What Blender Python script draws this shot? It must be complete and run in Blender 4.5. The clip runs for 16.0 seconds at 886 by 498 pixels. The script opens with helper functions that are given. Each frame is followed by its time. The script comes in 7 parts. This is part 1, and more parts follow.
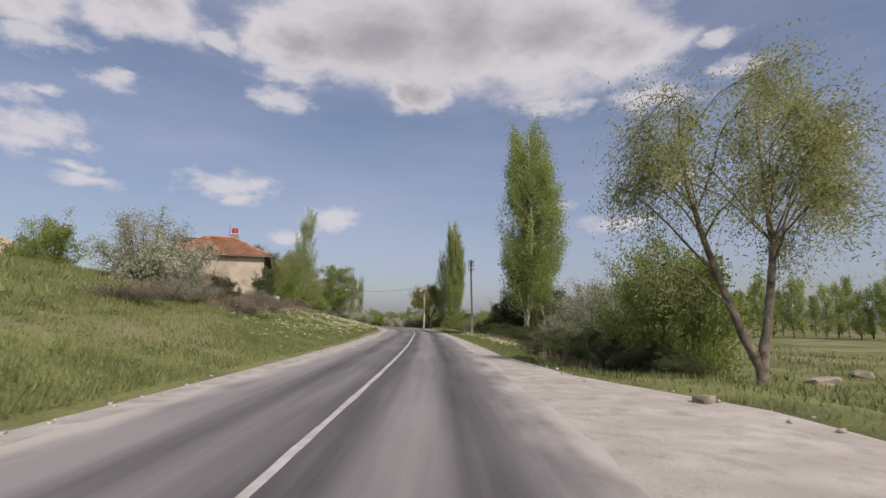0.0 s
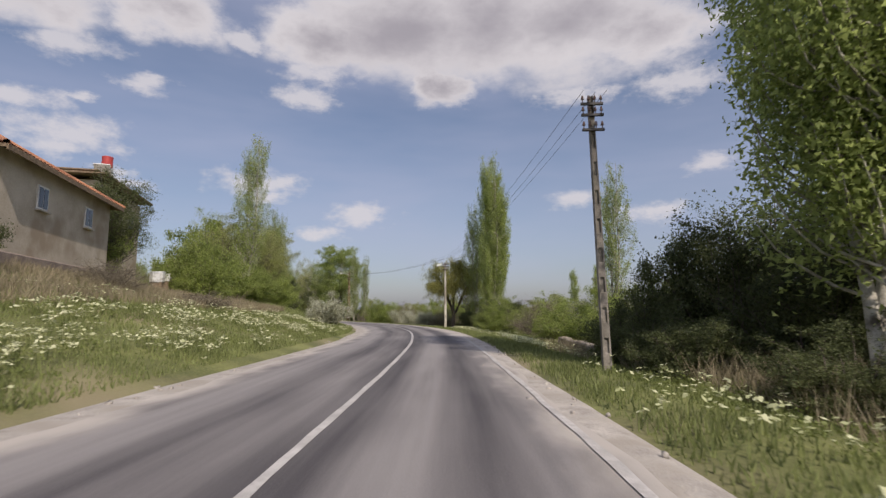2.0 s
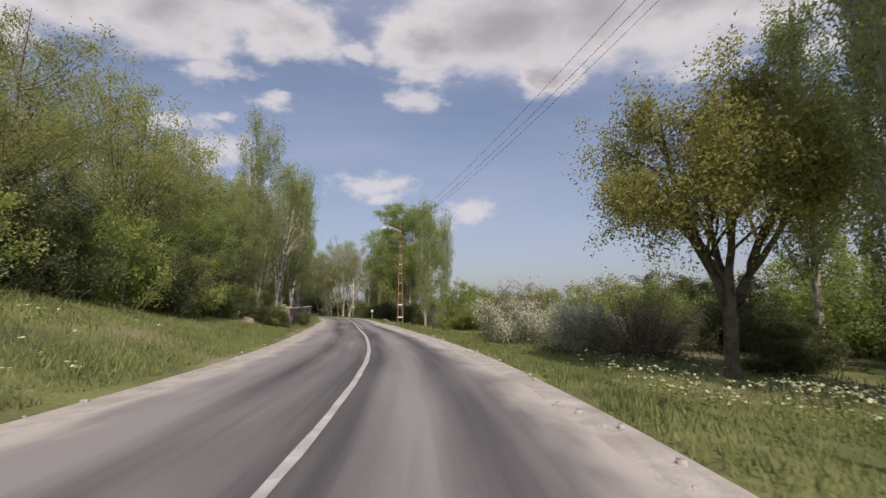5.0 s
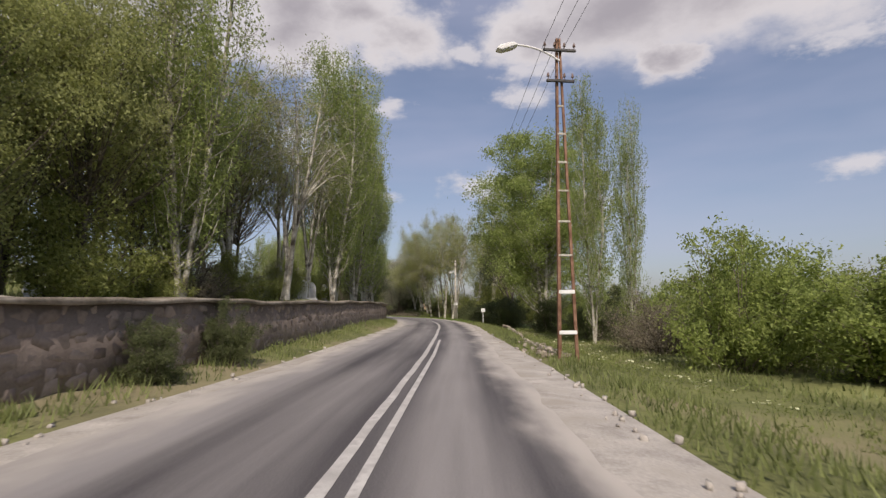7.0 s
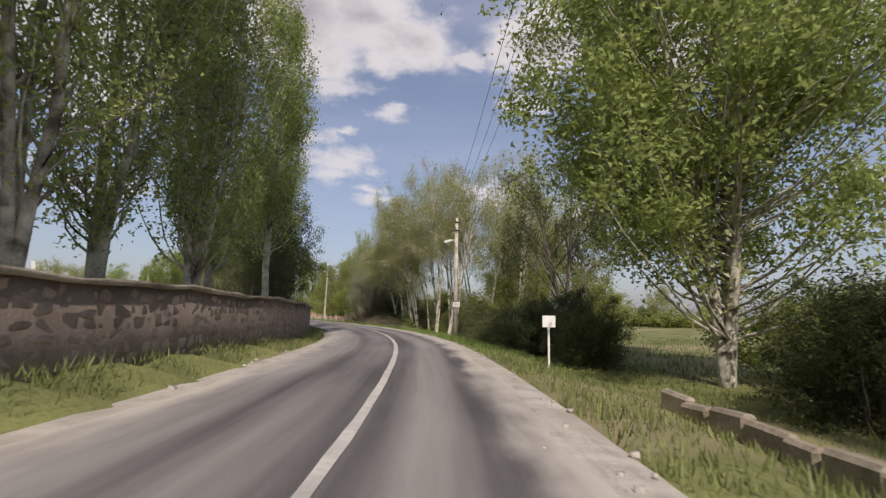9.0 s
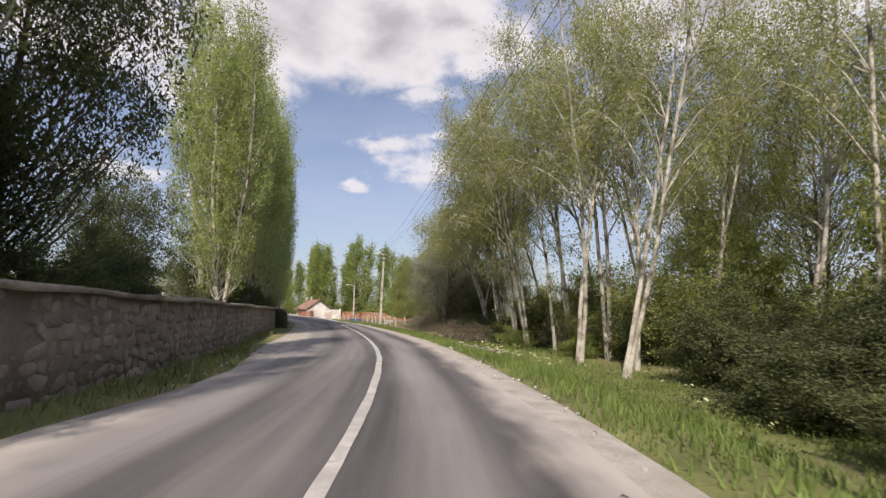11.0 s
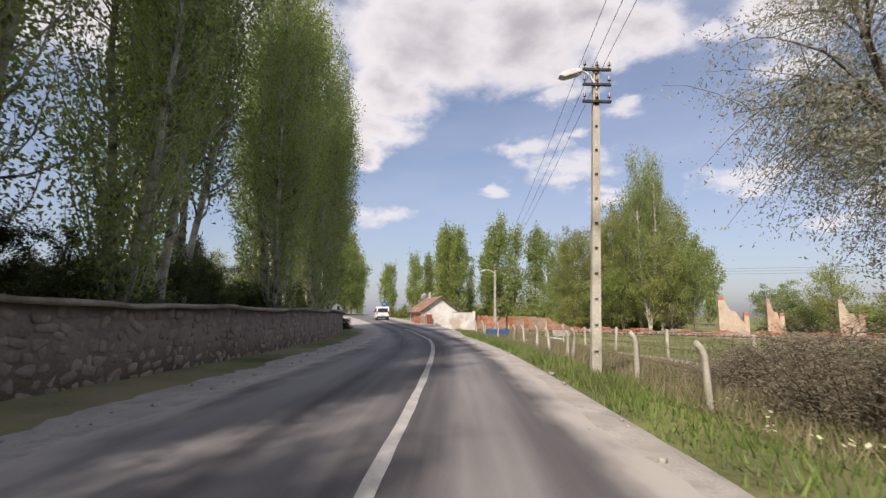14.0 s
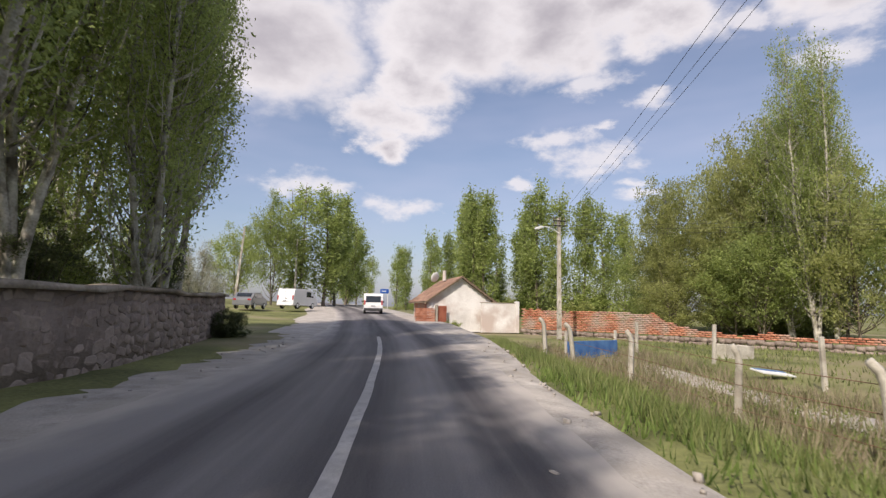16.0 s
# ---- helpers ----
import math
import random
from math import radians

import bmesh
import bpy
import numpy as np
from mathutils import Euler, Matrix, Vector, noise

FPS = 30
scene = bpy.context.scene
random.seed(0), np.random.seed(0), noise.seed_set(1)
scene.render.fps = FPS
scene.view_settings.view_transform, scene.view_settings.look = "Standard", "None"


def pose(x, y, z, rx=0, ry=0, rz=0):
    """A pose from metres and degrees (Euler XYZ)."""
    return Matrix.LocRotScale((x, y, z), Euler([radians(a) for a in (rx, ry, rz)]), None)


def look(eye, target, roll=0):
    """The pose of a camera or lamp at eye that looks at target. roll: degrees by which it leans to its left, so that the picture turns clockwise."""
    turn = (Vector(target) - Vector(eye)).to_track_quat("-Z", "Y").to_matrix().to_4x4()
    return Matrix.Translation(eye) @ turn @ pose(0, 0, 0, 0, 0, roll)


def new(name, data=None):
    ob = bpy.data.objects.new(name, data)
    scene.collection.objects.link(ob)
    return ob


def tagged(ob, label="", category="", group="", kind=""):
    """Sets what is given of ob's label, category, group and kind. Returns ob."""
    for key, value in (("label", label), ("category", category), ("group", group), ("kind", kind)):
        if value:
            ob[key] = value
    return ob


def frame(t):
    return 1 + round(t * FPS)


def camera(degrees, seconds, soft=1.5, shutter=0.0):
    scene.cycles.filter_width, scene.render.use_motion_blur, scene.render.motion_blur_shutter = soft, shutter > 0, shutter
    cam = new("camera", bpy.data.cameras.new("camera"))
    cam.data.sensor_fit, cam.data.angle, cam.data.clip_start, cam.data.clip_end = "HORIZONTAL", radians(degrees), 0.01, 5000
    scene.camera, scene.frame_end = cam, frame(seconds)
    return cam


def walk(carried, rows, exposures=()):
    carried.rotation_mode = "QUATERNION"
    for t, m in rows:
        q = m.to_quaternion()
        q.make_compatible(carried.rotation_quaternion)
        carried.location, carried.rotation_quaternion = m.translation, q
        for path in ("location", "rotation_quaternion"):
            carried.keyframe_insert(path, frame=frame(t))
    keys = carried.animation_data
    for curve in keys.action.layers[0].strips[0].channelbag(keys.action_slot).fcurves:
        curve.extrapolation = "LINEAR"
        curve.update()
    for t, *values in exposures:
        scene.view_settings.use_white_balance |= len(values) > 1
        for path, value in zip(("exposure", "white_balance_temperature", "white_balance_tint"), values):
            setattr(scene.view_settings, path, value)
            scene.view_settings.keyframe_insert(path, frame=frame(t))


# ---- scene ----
cam = camera(81.62, 16.0, soft=1.35, shutter=0.07)
PATH = [
    (0.0, pose(0.000, -0.000, 1.300, 97.93, -0.58, -2.25)),
    (0.5, pose(0.319, 8.866, 1.300, 98.00, -1.24, -1.14)),
    (1.0, pose(0.543, 17.676, 1.300, 97.75, -1.41, -0.10)),
    (1.5, pose(0.689, 26.371, 1.300, 97.46, -0.04, 0.56)),
    (2.0, pose(0.723, 34.956, 1.300, 97.15, 0.27, 0.77)),
    (2.5, pose(0.717, 43.361, 1.300, 96.97, -0.15, 1.08)),
    (3.0, pose(0.568, 51.646, 1.300, 96.76, 0.03, 1.81)),
    (3.5, pose(0.224, 59.844, 1.300, 96.61, 0.70, 3.00)),
    (4.0, pose(-0.457, 68.034, 1.300, 96.38, 0.33, 5.44)),
    (4.5, pose(-1.646, 76.139, 1.300, 96.47, 0.55, 8.96)),
    (5.0, pose(-3.355, 84.048, 1.300, 96.71, 0.43, 13.30)),
    (5.5, pose(-5.501, 91.699, 1.300, 96.77, 0.26, 17.84)),
    (6.0, pose(-8.113, 99.090, 1.300, 96.74, 0.20, 21.78)),
    (6.5, pose(-11.123, 106.282, 1.300, 96.67, 0.25, 24.56)),
    (7.0, pose(-14.369, 113.382, 1.300, 96.63, 0.35, 25.89)),
    (7.5, pose(-17.651, 120.508, 1.300, 96.72, 0.44, 25.77)),
    (8.0, pose(-20.876, 127.686, 1.300, 96.89, -0.20, 25.07)),
    (8.5, pose(-24.105, 134.760, 1.300, 97.02, -0.69, 24.95)),
    (9.0, pose(-27.337, 141.632, 1.300, 97.20, -1.01, 25.70)),
    (9.5, pose(-30.618, 148.237, 1.300, 97.36, -1.40, 27.28)),
    (10.0, pose(-34.021, 154.518, 1.300, 97.44, -1.82, 29.62)),
    (10.5, pose(-37.623, 160.426, 1.300, 97.41, -1.66, 32.70)),
    (11.0, pose(-41.477, 165.963, 1.300, 97.20, -0.90, 36.13)),
    (11.5, pose(-45.622, 171.190, 1.300, 96.99, -0.03, 39.65)),
    (12.0, pose(-50.109, 176.175, 1.300, 96.99, 0.78, 43.21)),
    (12.5, pose(-54.897, 180.987, 1.300, 97.25, 1.12, 46.12)),
    (13.0, pose(-59.927, 185.665, 1.300, 97.55, 0.82, 48.66)),
    (13.5, pose(-65.156, 190.213, 1.300, 97.63, 0.25, 50.49)),
    (14.0, pose(-70.481, 194.627, 1.300, 97.47, -0.54, 52.14)),
    (14.5, pose(-75.674, 198.913, 1.300, 97.28, -0.62, 52.72)),
    (15.0, pose(-80.811, 202.959, 1.300, 97.08, -0.22, 53.03)),
    (15.5, pose(-85.758, 206.739, 1.300, 96.86, -0.25, 53.61)),
    (16.0, pose(-90.441, 210.232, 1.300, 96.65, -1.22, 54.72)),
]
walk(cam, PATH, exposures=((0.0, -0.37, 6650, 17), (5.0, -0.3, 6700, 17), (8.0, -0.26, 6750, 17), (10.5, -0.04, 6750, 17), (11.5, 0.1, 6750, 17), (12.5, 0.04, 6750, 17), (16.0, 0.03, 6700, 17)))
# ---- world, sun, exposure ----
SUN_AZ, SUN_EL = 151.5, 44.0
world = bpy.data.worlds.new("sky")
scene.world = world
world.use_nodes = True
wn, wl = world.node_tree.nodes, world.node_tree.links
wn.clear()


def wnode(kind, **values):
    n = wn.new(kind)
    for key, value in values.items():
        n.inputs[int(key[1:])].default_value = value
    return n


def wmath(op, a, b=None, c=None, clamp=False):
    n = wn.new("ShaderNodeMath")
    n.operation, n.use_clamp = op, clamp
    for k, v in enumerate((a, b, c)):
        if v is None:
            continue
        if isinstance(v, (int, float)):
            n.inputs[k].default_value = v
        else:
            wl.new(v, n.inputs[k])
    return n.outputs[0]


sky = wn.new("ShaderNodeTexSky")
sky.sky_type, sky.sun_disc = "NISHITA", False
sky.sun_elevation, sky.sun_rotation = radians(SUN_EL), radians(SUN_AZ)
sky.air_density, sky.dust_density, sky.ozone_density = 1.0, 2.0, 1.6
coord = wn.new("ShaderNodeTexCoord")
flat = wn.new("ShaderNodeVectorMath")
flat.operation = "MULTIPLY"
flat.inputs[1].default_value = (1.0, 1.0, 1.7)
wl.new(coord.outputs["Generated"], flat.inputs[0])
# clouds: heading left of +y and height in degrees, half width in radians
BIG_CLOUDS = [(14.3, 28.5, .11), (5.2, 30.5, .18), (-4.9, 31, .2), (-14.8, 30, .19), (-20.9, 28, .12), (0.7, 25, .07), (30, 29, .1), (43, 28.5, .13),
              (54.8, 29, .17), (61.8, 21, .1), (58.5, 24.5, .1), (62, 17.5, .06), (43.4, 31, .14), (35, 31, .11), (75, 27, .2), (92, 30, .22), (125, 35, .2), (-60, 32, .2)]
SMALL_SOUTH = [(37.8, 24, .075), (31.2, 22.1, .045), (37.5, 19.5, .03), (42, 18.8, .07), (38, 16.3, .105), (33.6, 13.7, .04), (16.1, 22.9, .066), (21.3, 13.6, .085),
               (10.1, 10.8, .075), (-25.3, 22.9, .095), (-32.2, 27.1, .04), (-33.3, 24.3, .05), (-36, 19.1, .036), (-40.5, 16.8, .042), (-27.4, 14.7, .05), (-21.5, 10.4, .066)]
SMALL_WEST = [(32, 21.6, .045), (15.6, 25.5, .08), (16, 22.4, .06), (43.5, 18.5, .06), (46.4, 14, .034), (39, 15.2, .08), (33.5, 12.5, .05), (19.4, 12.4, .05),
              (13.9, 8.9, .055), (-14.3, 23.4, .08), (-14.3, 12.2, .06), (24, 27.5, .06), (60, 11, .07), (70, 13, .09)]


def stretched(height, strength):
    """View directions with their height stretched, bent by noise."""
    v = wn.new("ShaderNodeVectorMath")
    v.operation = "MULTIPLY"
    v.inputs[1].default_value = (1.0, 1.0, height)
    wl.new(coord.outputs["Generated"], v.inputs[0])
    noise_ = wnode("ShaderNodeTexNoise", i2=9.0, i3=6.0, i4=0.62)
    wl.new(v.outputs[0], noise_.inputs["Vector"])
    mid = wn.new("ShaderNodeVectorMath")
    mid.operation = "SUBTRACT"
    mid.inputs[1].default_value = (0.5, 0.5, 0.5)
    wl.new(noise_.outputs["Color"], mid.inputs[0])
    add = wn.new("ShaderNodeVectorMath")
    add.operation = "MULTIPLY_ADD"
    add.inputs[1].default_value = (strength, strength, strength)
    wl.new(mid.outputs[0], add.inputs[0])
    wl.new(v.outputs[0], add.inputs[2])
    return add.outputs[0]


def cloud_mass(clouds, vector, height):
    total = None
    for az, el, half in clouds:
        a, e = radians(az), radians(el)
        n = wn.new("ShaderNodeVectorMath")
        n.operation = "DISTANCE"
        n.inputs[1].default_value = (-math.sin(a) * math.cos(e), math.cos(a) * math.cos(e), math.sin(e) * height)
        wl.new(vector, n.inputs[0])
        m = wmath("MULTIPLY_ADD", n.outputs["Value"], -1.0 / half, 1.0)
        total = m if total is None else wmath("MAXIMUM", total, m)
    return wmath("MAXIMUM", total, -1.0)


def smooth_range(value, lo, hi, to):
    r = wn.new("ShaderNodeMapRange")
    r.interpolation_type = "SMOOTHSTEP"
    r.inputs[1].default_value, r.inputs[2].default_value, r.inputs[4].default_value = lo, hi, to
    wl.new(value, r.inputs[0])
    return r.outputs[0]


big = cloud_mass(BIG_CLOUDS, stretched(1.8, 0.16), 1.8)
billow = wnode("ShaderNodeTexNoise", i2=9.0, i3=7.0, i4=0.52)
wl.new(flat.outputs[0], billow.inputs["Vector"])
puff = wmath("MULTIPLY_ADD", billow.outputs[0], 1.2, -0.6)
big_density = wmath("MULTIPLY_ADD", big, 1.25, puff)
big_cover = smooth_range(big_density, -0.28, 0.5, 1.0)
small = cloud_mass(SMALL_SOUTH + SMALL_WEST, stretched(3.0, 0.11), 3.0)
shred = wnode("ShaderNodeTexNoise", i2=22.0, i3=8.0, i4=0.6)
wl.new(flat.outputs[0], shred.inputs["Vector"])
small_density = wmath("MULTIPLY_ADD", small, 0.9, wmath("MULTIPLY_ADD", shred.outputs[0], 2.0, -1.0))
small_cover = smooth_range(small_density, -0.1, 0.75, 0.78)
cover_value = wmath("MAXIMUM", big_cover, small_cover)
soft_ = wnode("ShaderNodeTexNoise", i2=5.0, i3=5.0, i4=0.5)
wl.new(flat.outputs[0], soft_.inputs["Vector"])
thick_value = smooth_range(wmath("MULTIPLY_ADD", soft_.outputs[0], 0.9, wmath("MULTIPLY_ADD", big_density, 0.85, -0.5)), 0.0, 1.25, 1.0)
# thin high haze
veil = wnode("ShaderNodeTexNoise", i2=1.6, i3=4.0, i4=0.55)
long = wn.new("ShaderNodeVectorMath")
long.operation = "MULTIPLY"
long.inputs[1].default_value = (1.0, 1.0, 4.0)
wl.new(coord.outputs["Generated"], long.inputs[0])
wl.new(long.outputs[0], veil.inputs["Vector"])
veil_amount = wn.new("ShaderNodeMapRange")
veil_amount.inputs[1].default_value, veil_amount.inputs[2].default_value, veil_amount.inputs[4].default_value = 0.35, 0.72, 0.5
veil_amount.inputs[3].default_value = 0.08
wl.new(veil.outputs[0], veil_amount.inputs[0])
amount = cover_value
tone = wn.new("ShaderNodeMix")
tone.data_type = "RGBA"
tone.inputs["A"].default_value, tone.inputs["B"].default_value = (0.98, 0.98, 1.0, 1), (0.52, 0.51, 0.56, 1)
wl.new(thick_value, tone.inputs["Factor"])
clear_sky, cloud = wn.new("ShaderNodeBackground"), wn.new("ShaderNodeBackground")
clear_sky.inputs[1].default_value, cloud.inputs[1].default_value = 0.13, 0.88
hazy = wn.new("ShaderNodeMix")
hazy.data_type = "RGBA"
hazy.inputs["B"].default_value = (4.3, 4.7, 6.1, 1)
wl.new(veil_amount.outputs[0], hazy.inputs["Factor"])
wl.new(sky.outputs[0], hazy.inputs["A"])
wl.new(hazy.outputs["Result"], clear_sky.inputs[0])
wl.new(tone.outputs["Result"], cloud.inputs[0])
both, out = wn.new("ShaderNodeMixShader"), wn.new("ShaderNodeOutputWorld")
wl.new(amount, both.inputs[0])
wl.new(clear_sky.outputs[0], both.inputs[1])
wl.new(cloud.outputs[0], both.inputs[2])
wl.new(both.outputs[0], out.inputs[0])

sun = new("sun", bpy.data.lights.new("sun", "SUN"))
sun.data.energy, sun.data.angle, sun.data.color = 4.6, radians(0.6), (1.0, 0.94, 0.83)
sun_az = radians(SUN_AZ)
sun.matrix_world = look((0, 0, 60), (-math.sin(sun_az) * math.cos(radians(SUN_EL)), -math.cos(sun_az) * math.cos(radians(SUN_EL)), 60 - math.sin(radians(SUN_EL))))
scene.view_settings.exposure = 0.0

# ---- materials ----


def material(name, dark, light, scale=3.0, rough=0.85, bump=0.3, fine=40.0, metal=0.0, island=0.0, detail=6.0, stain=None, stain_scale=0.5, spec=0.3, object_random=0.0):
    """Two tones mixed by noise, finer grain, bump, and stains at a larger scale."""
    mat = bpy.data.materials.new(name)
    mat.use_nodes = True
    n, l = mat.node_tree.nodes, mat.node_tree.links
    bsdf = n["Principled BSDF"]
    bsdf.inputs["Roughness"].default_value, bsdf.inputs["Metallic"].default_value = rough, metal
    bsdf.inputs["Specular IOR Level"].default_value = spec
    where = n.new("ShaderNodeTexCoord")
    geo = n.new("ShaderNodeNewGeometry")
    big, small = n.new("ShaderNodeTexNoise"), n.new("ShaderNodeTexNoise")
    for tex, s in ((big, scale), (small, fine)):
        tex.inputs["Scale"].default_value, tex.inputs["Detail"].default_value = s, detail
        l.new(geo.outputs["Position"], tex.inputs["Vector"])
    add = n.new("ShaderNodeMath")
    add.operation = "MULTIPLY_ADD"
    l.new(small.outputs[0], add.inputs[0])
    add.inputs[1].default_value = 0.55
    l.new(big.outputs[0], add.inputs[2])
    last = add.outputs[0]
    if island or object_random:
        src = geo.outputs["Random Per Island"]
        if object_random:
            src = n.new("ShaderNodeObjectInfo").outputs["Random"]
        vary = n.new("ShaderNodeMath")
        vary.operation = "MULTIPLY_ADD"
        l.new(src, vary.inputs[0])
        vary.inputs[1].default_value = island or object_random
        l.new(last, vary.inputs[2])
        shift = n.new("ShaderNodeMath")
        shift.operation = "SUBTRACT"
        l.new(vary.outputs[0], shift.inputs[0])
        shift.inputs[1].default_value = (island or object_random) / 2
        last = shift.outputs[0]
    ramp = n.new("ShaderNodeMapRange")
    ramp.inputs[1].default_value, ramp.inputs[2].default_value = 0.55, 1.0
    l.new(last, ramp.inputs[0])
    mix = n.new("ShaderNodeMix")
    mix.data_type = "RGBA"
    mix.inputs["A"].default_value, mix.inputs["B"].default_value = (*dark, 1), (*light, 1)
    l.new(ramp.outputs[0], mix.inputs["Factor"])
    colour = mix.outputs["Result"]
    if stain:
        spots, cut = n.new("ShaderNodeTexNoise"), n.new("ShaderNodeMapRange")
        spots.inputs["Scale"].default_value, spots.inputs["Detail"].default_value = stain_scale, 8.0
        l.new(geo.outputs["Position"], spots.inputs["Vector"])
        cut.inputs[1].default_value, cut.inputs[2].default_value = 0.5, 0.66
        l.new(spots.outputs[0], cut.inputs[0])
        over = n.new("ShaderNodeMix")
        over.data_type = "RGBA"
        over.inputs["B"].default_value = (*stain, 1)
        l.new(cut.outputs[0], over.inputs["Factor"])
        l.new(colour, over.inputs["A"])
        colour = over.outputs["Result"]
    l.new(colour, bsdf.inputs["Base Color"])
    if bump:
        relief = n.new("ShaderNodeBump")
        relief.inputs["Strength"].default_value, relief.inputs["Distance"].default_value = bump, 0.02
        l.new(small.outputs[0], relief.inputs["Height"])
        l.new(relief.outputs[0], bsdf.inputs["Normal"])
    return mat


def leaf_material(name, dark, light, through_light=0.35):
    """Leaves: hue varies leaf by leaf and over the crown; part of the light passes through."""
    mat = bpy.data.materials.new(name)
    mat.use_nodes = True
    n, l = mat.node_tree.nodes, mat.node_tree.links
    bsdf = n["Principled BSDF"]
    bsdf.inputs["Roughness"].default_value, bsdf.inputs["Specular IOR Level"].default_value = 0.55, 0.25
    geo, tex = n.new("ShaderNodeNewGeometry"), n.new("ShaderNodeTexNoise")
    tex.inputs["Scale"].default_value, tex.inputs["Detail"].default_value = 0.7, 3.0
    l.new(geo.outputs["Position"], tex.inputs["Vector"])
    who = n.new("ShaderNodeObjectInfo")
    a = n.new("ShaderNodeMath")
    a.operation = "MULTIPLY_ADD"
    l.new(geo.outputs["Random Per Island"], a.inputs[0])
    a.inputs[1].default_value = 0.6
    l.new(tex.outputs[0], a.inputs[2])
    b = n.new("ShaderNodeMath")
    b.operation = "MULTIPLY_ADD"
    l.new(who.outputs["Random"], b.inputs[0])
    b.inputs[1].default_value = 0.25
    l.new(a.outputs[0], b.inputs[2])
    ramp = n.new("ShaderNodeMapRange")
    ramp.inputs[1].default_value, ramp.inputs[2].default_value = 0.45, 1.3
    l.new(b.outputs[0], ramp.inputs[0])
    mix = n.new("ShaderNodeMix")
    mix.data_type = "RGBA"
    mix.inputs["A"].default_value, mix.inputs["B"].default_value = (*dark, 1), (*light, 1)
    l.new(ramp.outputs[0], mix.inputs["Factor"])
    l.new(mix.outputs["Result"], bsdf.inputs["Base Color"])
    thin, blend, end = n.new("ShaderNodeBsdfTranslucent"), n.new("ShaderNodeMixShader"), n["Material Output"]
    l.new(mix.outputs["Result"], thin.inputs[0])
    blend.inputs[0].default_value = through_light
    l.new(bsdf.outputs[0], blend.inputs[1])
    l.new(thin.outputs[0], blend.inputs[2])
    l.new(blend.outputs[0], end.inputs[0])
    return mat


def road_material():
    """Sun-bleached asphalt: pale wheel tracks, patches and fine aggregate, laid along the road by its UV map."""
    mat = bpy.data.materials.new("asphalt")
    mat.use_nodes = True
    n, l = mat.node_tree.nodes, mat.node_tree.links
    bsdf = n["Principled BSDF"]
    bsdf.inputs["Roughness"].default_value, bsdf.inputs["Specular IOR Level"].default_value = 0.8, 0.35
    uv, sep = n.new("ShaderNodeUVMap"), n.new("ShaderNodeSeparateXYZ")
    uv.uv_map = "along"
    l.new(uv.outputs[0], sep.inputs[0])

    def op(kind, x, y=None, z=None):
        m = n.new("ShaderNodeMath")
        m.operation = kind
        for k, v in enumerate((x, y, z)):
            if v is None:
                continue
            if isinstance(v, (int, float)):
                m.inputs[k].default_value = v
            else:
                l.new(v, m.inputs[k])
        return m.outputs[0]

    def noise_at(sx, sy, scale, detail=5.0):
        v, t = n.new("ShaderNodeCombineXYZ"), n.new("ShaderNodeTexNoise")
        l.new(op("MULTIPLY", sep.outputs[0], sx), v.inputs[0])
        l.new(op("MULTIPLY", sep.outputs[1], sy), v.inputs[1])
        l.new(v.outputs[0], t.inputs["Vector"])
        t.inputs["Scale"].default_value, t.inputs["Detail"].default_value = scale, detail
        return t.outputs[0]

    wander = op("MULTIPLY_ADD", noise_at(0.0, 1.0, 0.05, 2.0), 1.0, -0.5)
    across = op("ADD", sep.outputs[0], wander)
    # polished wheel tracks: two to a lane, paler than the rest
    track = None
    for middle, half, gain in ((-2.25, 0.75, 0.9), (-0.75, 0.5, 0.45), (0.95, 0.42, 0.75), (2.35, 0.4, 0.45)):
        d = op("ABSOLUTE", op("SUBTRACT", across, middle))
        r = n.new("ShaderNodeMapRange")
        r.interpolation_type = "SMOOTHSTEP"
        r.inputs[1].default_value, r.inputs[2].default_value, r.inputs[3].default_value, r.inputs[4].default_value = 0.1, half + 0.25, gain, 0.0
        l.new(d, r.inputs[0])
        track = r.outputs[0] if track is None else op("MAXIMUM", track, r.outputs[0])
    track = op("MULTIPLY", track, op("MULTIPLY_ADD", noise_at(1.0, 0.12, 0.9), 1.3, 0.25))
    patch = op("MULTIPLY_ADD", noise_at(1.0, 0.3, 0.5, 8.0), 0.9, -0.45)
    grain_v = noise_at(1.0, 1.0, 55.0, 3.0)
    grain = op("MULTIPLY_ADD", grain_v, 0.5, -0.25)
    streak = op("MULTIPLY_ADD", noise_at(3.0, 0.10, 1.6, 6.0), 0.7, -0.35)
    value = op("ADD", op("ADD", op("ADD", op("ADD", track, patch), grain), streak), 0.15)
    # dust and grit washed in from the shoulders
    rim, rim_sep = n.new("ShaderNodeUVMap"), n.new("ShaderNodeSeparateXYZ")
    rim.uv_map = "edges"
    l.new(rim.outputs[0], rim_sep.inputs[0])
    dust_at = op("MINIMUM", rim_sep.outputs[0], rim_sep.outputs[1])
    dust_at = op("ADD", dust_at, op("MULTIPLY_ADD", noise_at(1.4, 0.5, 1.1, 8.0), -1.3, 0.65))
    dust = n.new("ShaderNodeMapRange")
    dust.interpolation_type = "SMOOTHSTEP"
    dust.inputs[1].default_value, dust.inputs[2].default_value, dust.inputs[3].default_value, dust.inputs[4].default_value = -0.1, 0.75, 0.95, 0.0
    l.new(dust_at, dust.inputs[0])
    ramp = n.new("ShaderNodeMix")
    ramp.data_type, ramp.clamp_factor = "RGBA", True
